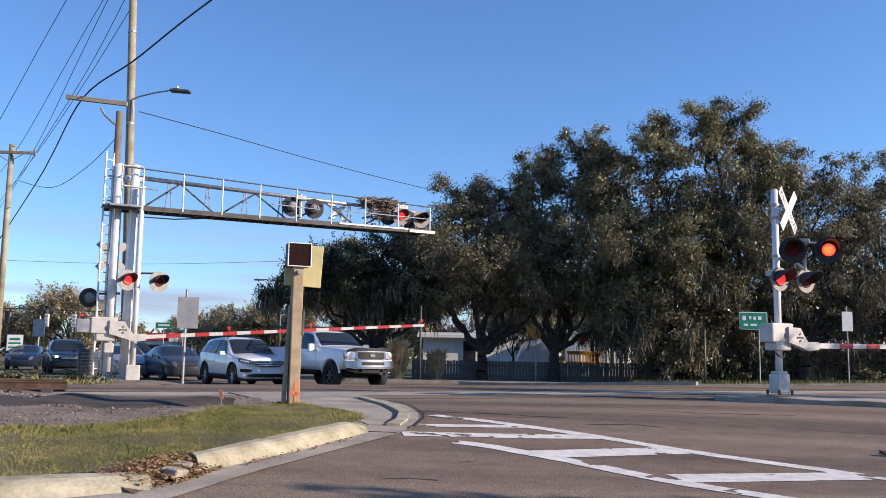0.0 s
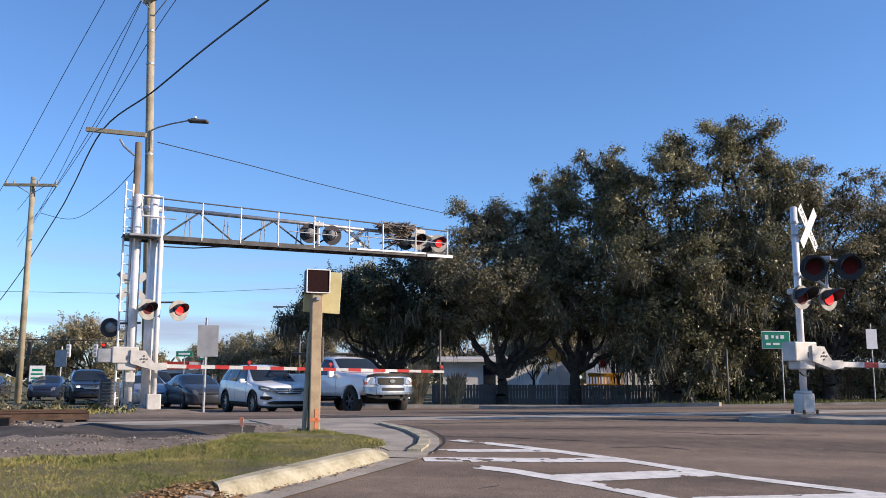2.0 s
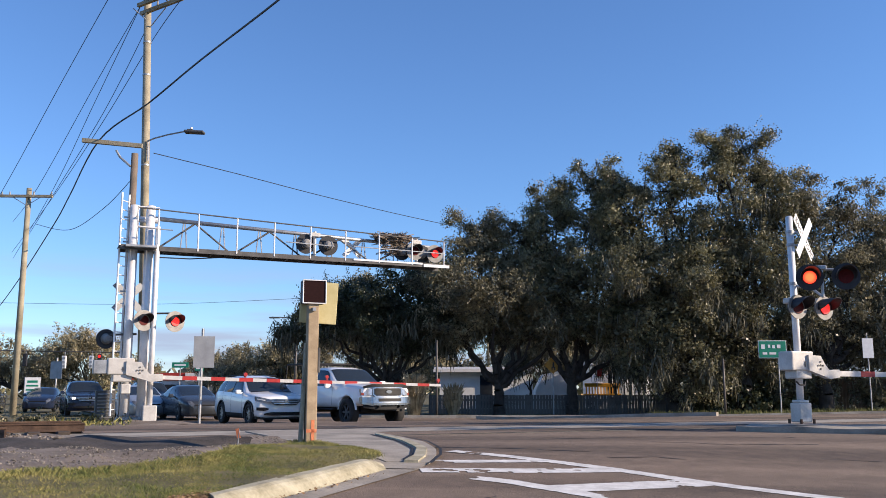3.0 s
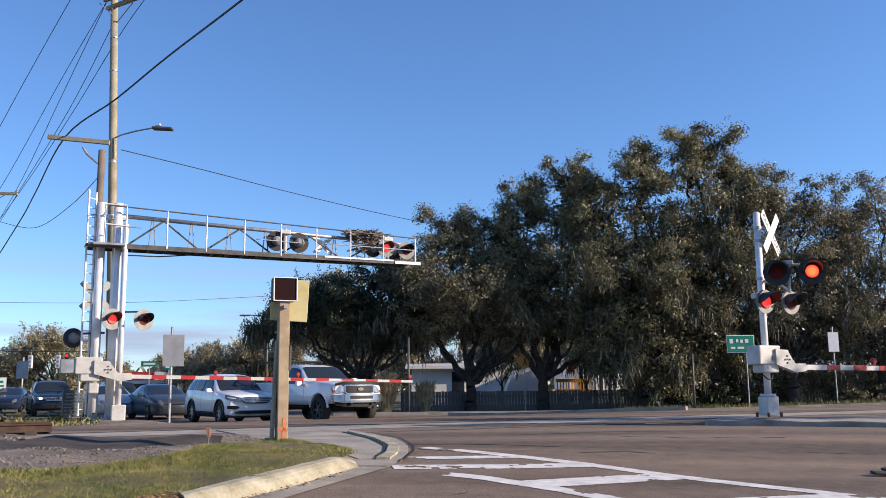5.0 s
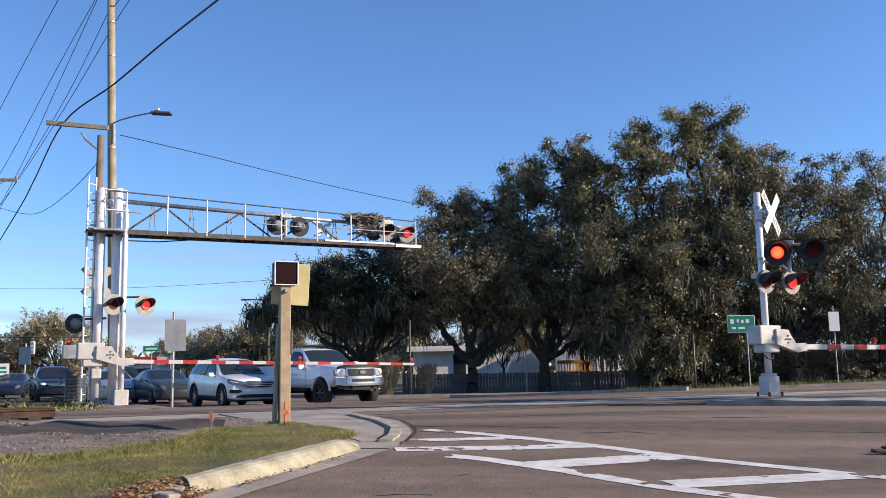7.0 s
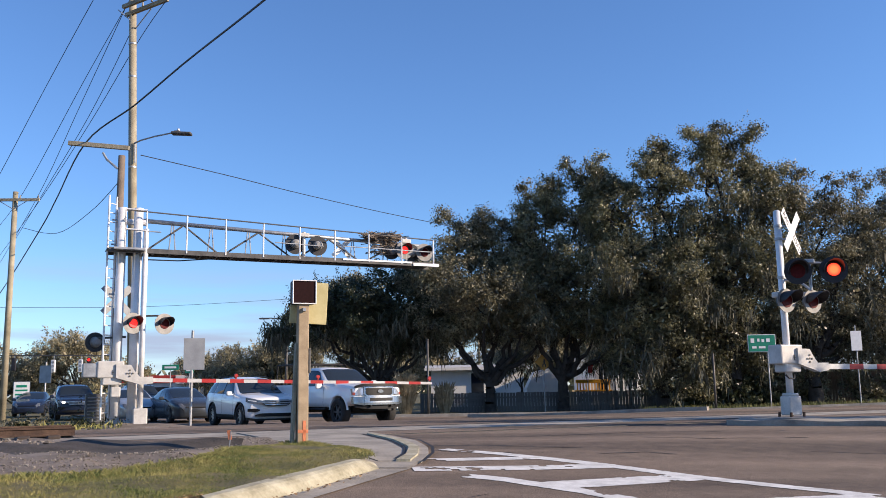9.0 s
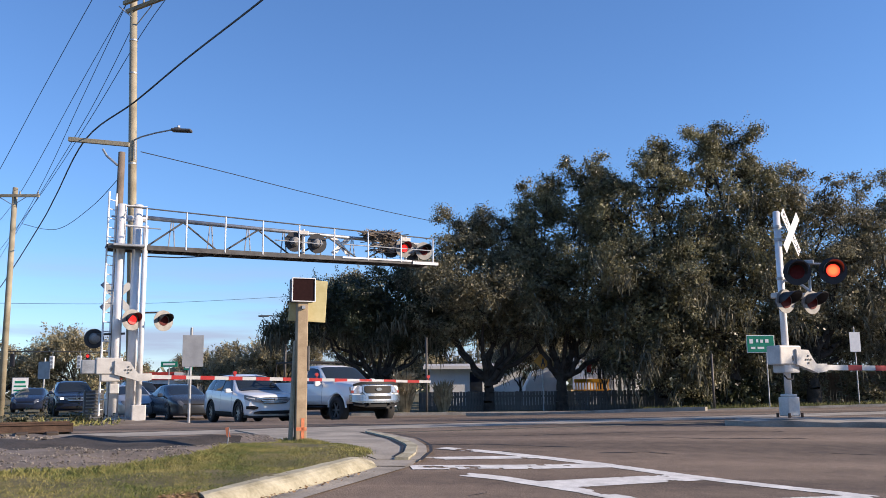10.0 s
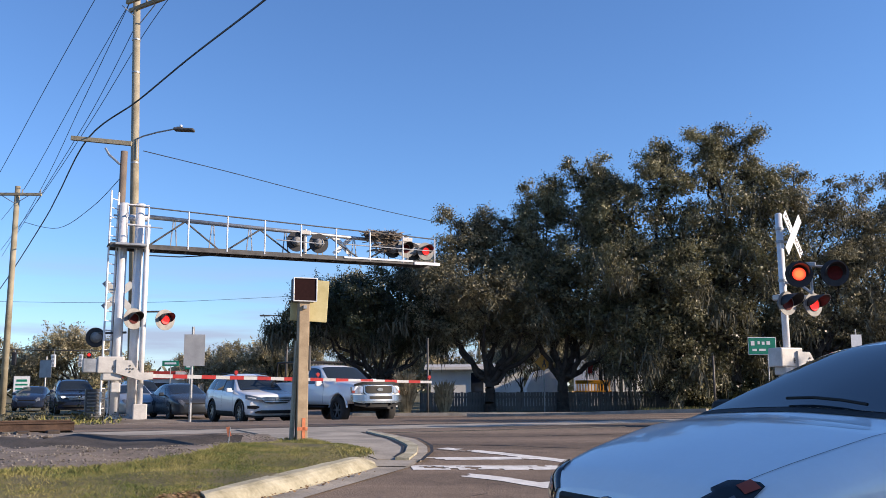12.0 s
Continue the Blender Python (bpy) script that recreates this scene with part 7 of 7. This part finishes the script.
    sign_on_post("notice_board", -25.8, 55.0, 2.05, 0.9, 1.4, WHITE, "white notice board with green lettering on two posts", rz=10, post_r=0.05, bars=[(0, 0.45, 0.6, 0.14), (0, 0.2, 0.7, 0.10), (0, -0.05, 0.7, 0.10), (0, -0.35, 0.5, 0.3)], bar_mat=GREEN, border=GALV)
    # junction signals on a mast arm
    ms = thing("traffic_signals", pose(-45, 75, 0), "traffic signals hanging from a long mast arm, one red", "traffic light")
    bm = B()
    cyl(bm, (0, 0, 0), (0, 0, 6), 0.16, 0.12, 10)
    part("mast", bm, GALV, ms)
    bm = B()
    cyl(bm, (0, 0, 4.75), (17.2, 0, 4.45), 0.05, 0.04, 8)
    part("mast_arm", bm, DARKSTEEL, ms)
    for x, z, back, lit in ((9.1, 3.85, False, False), (12.4, 3.65, True, False), (14.7, 3.65, True, False), (15.4, 3.8, False, True)):
        hd = slab("signal_head", ms, ALU if back else BLACK, (x, -0.1, z), (0.34, 0.22, 1.05), bevel=0.03)
        bm = B()
        cyl(bm, (x, 0, z + 0.5), (x, 0, 4.6), 0.03, 0.03, 6)
        part("hanger", bm, GALV, hd)
        for k in (-1, 0, 1):
            bm = B()
            cyl(bm, (x, -0.24, z + 0.33 * k), (x, -0.2, z + 0.33 * k), 0.12, 0.12, 12)
            part("lens", bm, LAMP if lit and k == 1 else (BLACK if not back else GALV), hd)
    for x, w, z in ((-21.3, 1.3, 3.25), (-19.8, 0.7, 3.0)):
        sg = thing("street_name_sign", pose(x, 70, 0), "green street name sign hung over the far junction", "sign", group="street name signs")
        slab("panel", sg, GREEN, (0, 0, z), (w, 0.03, 0.42), bevel=0.01)
        slab("text_bar", sg, WHITE, (0, -0.02, z), (w * 0.7, 0.01, 0.15), bevel=0)
        bm = B()
        cyl(bm, (0, 0.04, 0), (0, 0.04, z + 0.3), 0.04, 0.04, 6)
        part("post", bm, GALV, sg)
    st = thing("shop", pose(-38, 108, 0), "low white shop with a red fascia", "shop")
    slab("wall", st, STUCCO, (6, 3, 1.7), (14, 6, 3.4), bevel=0)
    slab("fascia", st, REDPAINT, (6, -0.1, 3.0), (14.2, 0.3, 0.9), bevel=0.02)
    slab("signboard", st, WHITE, (7.6, -0.3, 2.9), (3.4, 0.2, 1.0), bevel=0.02)
    for k in range(4):
        slab("shop_window", st, WINDOW, (1.2 + 3.1 * k, -0.05, 1.2), (2.4, 0.1, 1.7), bevel=0)
    lamp = thing("street_lamp", pose(-10.5, 60, 0), "dark street lamp with a single arm", "street lamp")
    bm = B()
    cyl(bm, (0, 0, -0.1), (0, 0, 6.0), 0.10, 0.07, 10)
    part("column", bm, DARKSTEEL, lamp)
    bm = B()
    tube(bm, [(0, 0, 5.9), (-0.5, 0, 6.1), (-1.2, 0, 6.15)], 0.035, 6)
    part("lamp_arm", bm, DARKSTEEL, lamp)
    slab("lamp_head", lamp, DARKSTEEL, (-1.5, 0, 6.12), (0.7, 0.25, 0.10), bevel=0.03)
    cab = thing("relay_cabinet", pose(-11.6, 30.0, gz(-11.6, 30.0), 0, 0, 25), "grey louvred relay cabinet beside the signal bridge", "cabinet")
    slab("cabinet_body", cab, DARKSTEEL, (0, 0, 0.6), (0.62, 0.45, 1.2), bevel=0.02)
    slab("cabinet_base", cab, CONCRETE, (0, 0, 0.03), (0.75, 0.6, 0.12), bevel=0.01)
    for k in range(9):
        slab("louvre", cab, GALV, (0, -0.235, 0.2 + 0.11 * k), (0.5, 0.03, 0.035), bevel=0, rx=25)
    # heap of stones at the foot of the signal bridge
    rng = np.random.default_rng(31)
    V, Fc = [], []
    n, m = 26, 9
    for i in range(m):
        for j in range(n):
            a, q = 2 * math.pi * j / n, i / (m - 1)
            x, y = -9.6 + 2.3 * q * math.cos(a), 27.7 + 1.7 * q * math.sin(a)
            V.append((x, y, gz(x, y) - 0.03 + 0.20 * (1 - q * q) + 0.05 * noise.noise((x * 2, y * 2, 1))))
    Fc = [(i * n + j, i * n + (j + 1) % n, (i + 1) * n + (j + 1) % n, (i + 1) * n + j) for i in range(m - 1) for j in range(n)]
    tagged(data_mesh("gravel_mound", V, Fc, GRAVEL, smooth=True), "low gravel mound round the signal columns", "mound", kind="structure")
    # scrap of tyre on the road, marker flag on the bank
    sc = thing("tyre_scrap", pose(5.66, 11.0, gz(5.66, 11.0), 0, 0, 10), "torn black tyre scrap lying on the asphalt", "debris")
    for k, (x, y, w, d) in enumerate(((0.0, 0.0, 0.42, 0.12), (0.3, 0.1, 0.34, 0.16), (0.12, 0.16, 0.22, 0.08))):
        slab("tread_strip", sc, RUBBER, (x, y, 0.03 + 0.025 * k), (w, d, 0.03), bevel=0.008, rz=14 * k - 8, ry=5 - 6 * k, rx=8)
    fl = thing("marker_flag", pose(-3.15, 13.3, gz(-3.15, 13.3) + 0.05), "small orange utility marker flag on the bank", "flag")
    bm = B()
    cyl(bm, (0, 0, 0), (0.02, 0, 0.26), 0.008, 0.008, 6)
    part("wire_stem", bm, GALV, fl)
    slab("pennant", fl, ORANGE, (0.0, 0, 0.20), (0.05, 0.01, 0.14), bevel=0, ry=-12)


build_background()


def build_far_trees():
    bare = "distant leafless-looking oak hung with moss"
    rng = random.Random(12)
    def lob(w, h, n):
        return [(rng.uniform(-w, w), rng.uniform(-1.5, 1.5), rng.uniform(h * 0.35, h * 0.9), rng.uniform(0.18, 0.3) * h, 0.85) for _ in range(n)]
    for i, (x, y, w, h, mt, lab) in enumerate([(-35.5, 88, 4.5, 7.6, LEAFD, bare), (-44, 90, 4.0, 6.6, LEAFD, bare), (-53, 92, 5, 7, LEAFD, bare), (-30.0, 110, 3.2, 5.2, LEAFD, "distant oak behind the shop"),
                                               (-26.5, 104, 3.0, 5.4, LEAFD, "distant oak behind the shop"), (-21.5, 98, 4.0, 6.3, LEAFD, "distant rounded oak"), (-17.0, 96, 3.8, 7.0, LEAFD, "distant rounded oak"), (-13.5, 100, 3.0, 5.4, LEAFD, "distant rounded oak"),
                                               (-8.0, 92, 5.0, 7.5, LEAF, "distant oak"), (0, 84, 6.0, 8.0, LEAFD, "oak behind the white house"), (8, 78, 6.0, 8.5, LEAFD, "oak behind the houses"), (17, 74, 6.0, 9.0, LEAFD, "oak behind the houses"), (27, 72, 6.0, 9.5, LEAF, "oak behind the houses")]):
        tree(x, y, lob(w, h, 12), 60 + i, lab + " under a clear sky" if len(lab.split()) < 4 else lab, leaf=mt, trunk_r=0.22, fork=1.6, size=0.10, moss=110, dense=7, per=26, core=0.25, puff=(0.35, 0.8), long=1.3)
    # a tree line closes the horizon all round
    V, Fc = [], []
    r = np.random.default_rng(99)
    for j in range(26000):
        a = r.uniform(0, 2 * math.pi)
        d = r.uniform(170, 230)
        x, y = math.sin(a) * d, math.cos(a) * d
        top = 5.0 + 3.0 * noise.noise((math.sin(a) * 9, math.cos(a) * 9, 0)) + 1.6 * noise.noise((math.sin(a) * 40, math.cos(a) * 40, 2))
        z = r.uniform(0, 1) ** 0.7 * top
        s = r.uniform(0.5, 1.3)
        t1, t2 = r.normal(0, 1, 3), r.normal(0, 1, 3)
        t1, t2 = t1 / np.linalg.norm(t1) * s, t2 / np.linalg.norm(t2) * s
        o, p = len(V), np.array([x, y, z])
        V += [tuple(p - t1), tuple(p + t2), tuple(p + t1), tuple(p - t2)]
        Fc.append((o, o + 1, o + 2, o + 3))
    tagged(data_mesh("far_woods", V, Fc, LEAF), "dark line of distant woods along the horizon", "woods", kind="stuff")


build_far_trees()
# ---- what moves ----
SWITCH = [0.35, 0.95, 1.56, 2.22, 2.87, 3.5, 4.12, 4.75, 5.35, 5.95, 6.61, 7.18, 7.81, 8.44, 9.08, 9.7, 10.33, 10.96, 11.67]


def motions():
    # the barrier arms settle into the level
    base = ARM_LEFT.matrix_basis.copy()
    walk(ARM_LEFT, [(t, base @ pose(0, 0, 0, 0, -a, 0)) for t, a in ((0, 3.9), (0.5, 2.8), (1.0, 1.6), (1.5, 0.4), (2.0, -0.7), (2.5, -1.55), (3.0, -1.35), (3.6, -1.2), (12, -1.2))])
    base2 = ARM_RIGHT.matrix_basis.copy()
    walk(ARM_RIGHT, [(t, base2 @ pose(0, 0, 0, 0, -a, 0)) for t, a in ((0, 0.7), (0.8, 0.2), (1.5, -0.3), (2.2, -0.5), (3.0, -0.4), (12, -0.4))])
    # each flasher's lamp comes up to its lens when lit and sinks back behind it when dark; each bank has its dark spells
    dark = {"upper": [(1.77, 2.46), (9.66, 9.77), (10.33, 11.3)], "lower": [(0.93, 1.86), (8.0, 10.38)], "": []}
    for bulb, first, bank in BULBS:
        def lit(t):
            return (first != (sum(t > q for q in SWITCH) % 2 == 1)) and not any(p <= t < q for p, q in dark[bank])
        def at(t, on):
            return (t, pose(0, -0.030 if on else 0.03, 0))
        rows = [at(0, lit(0))]
        for q in sorted(SWITCH + [e for w in dark[bank] for e in w]):
            if lit(q - 0.02) != lit(q + 0.02):
                rows += [at(q - 0.017, lit(q - 0.02)), at(q + 0.017, lit(q + 0.02))]
        walk(bulb, rows + [at(12, lit(12))])
    # the white sedan crosses from the right
    dx, dy = -9.0, -4.3
    rows = []
    for t in (0.0, 10.0, 11.0, 11.5, 11.7, 11.8, 11.9, 12.0):
        k = t - 11.9
        rows.append((t, pose(3.76 + dx * k, 5.60 + dy * k, 0, 0, 0, math.degrees(math.atan2(dy, dx)))))
    walk(PASSING_CAR, rows)


motions()
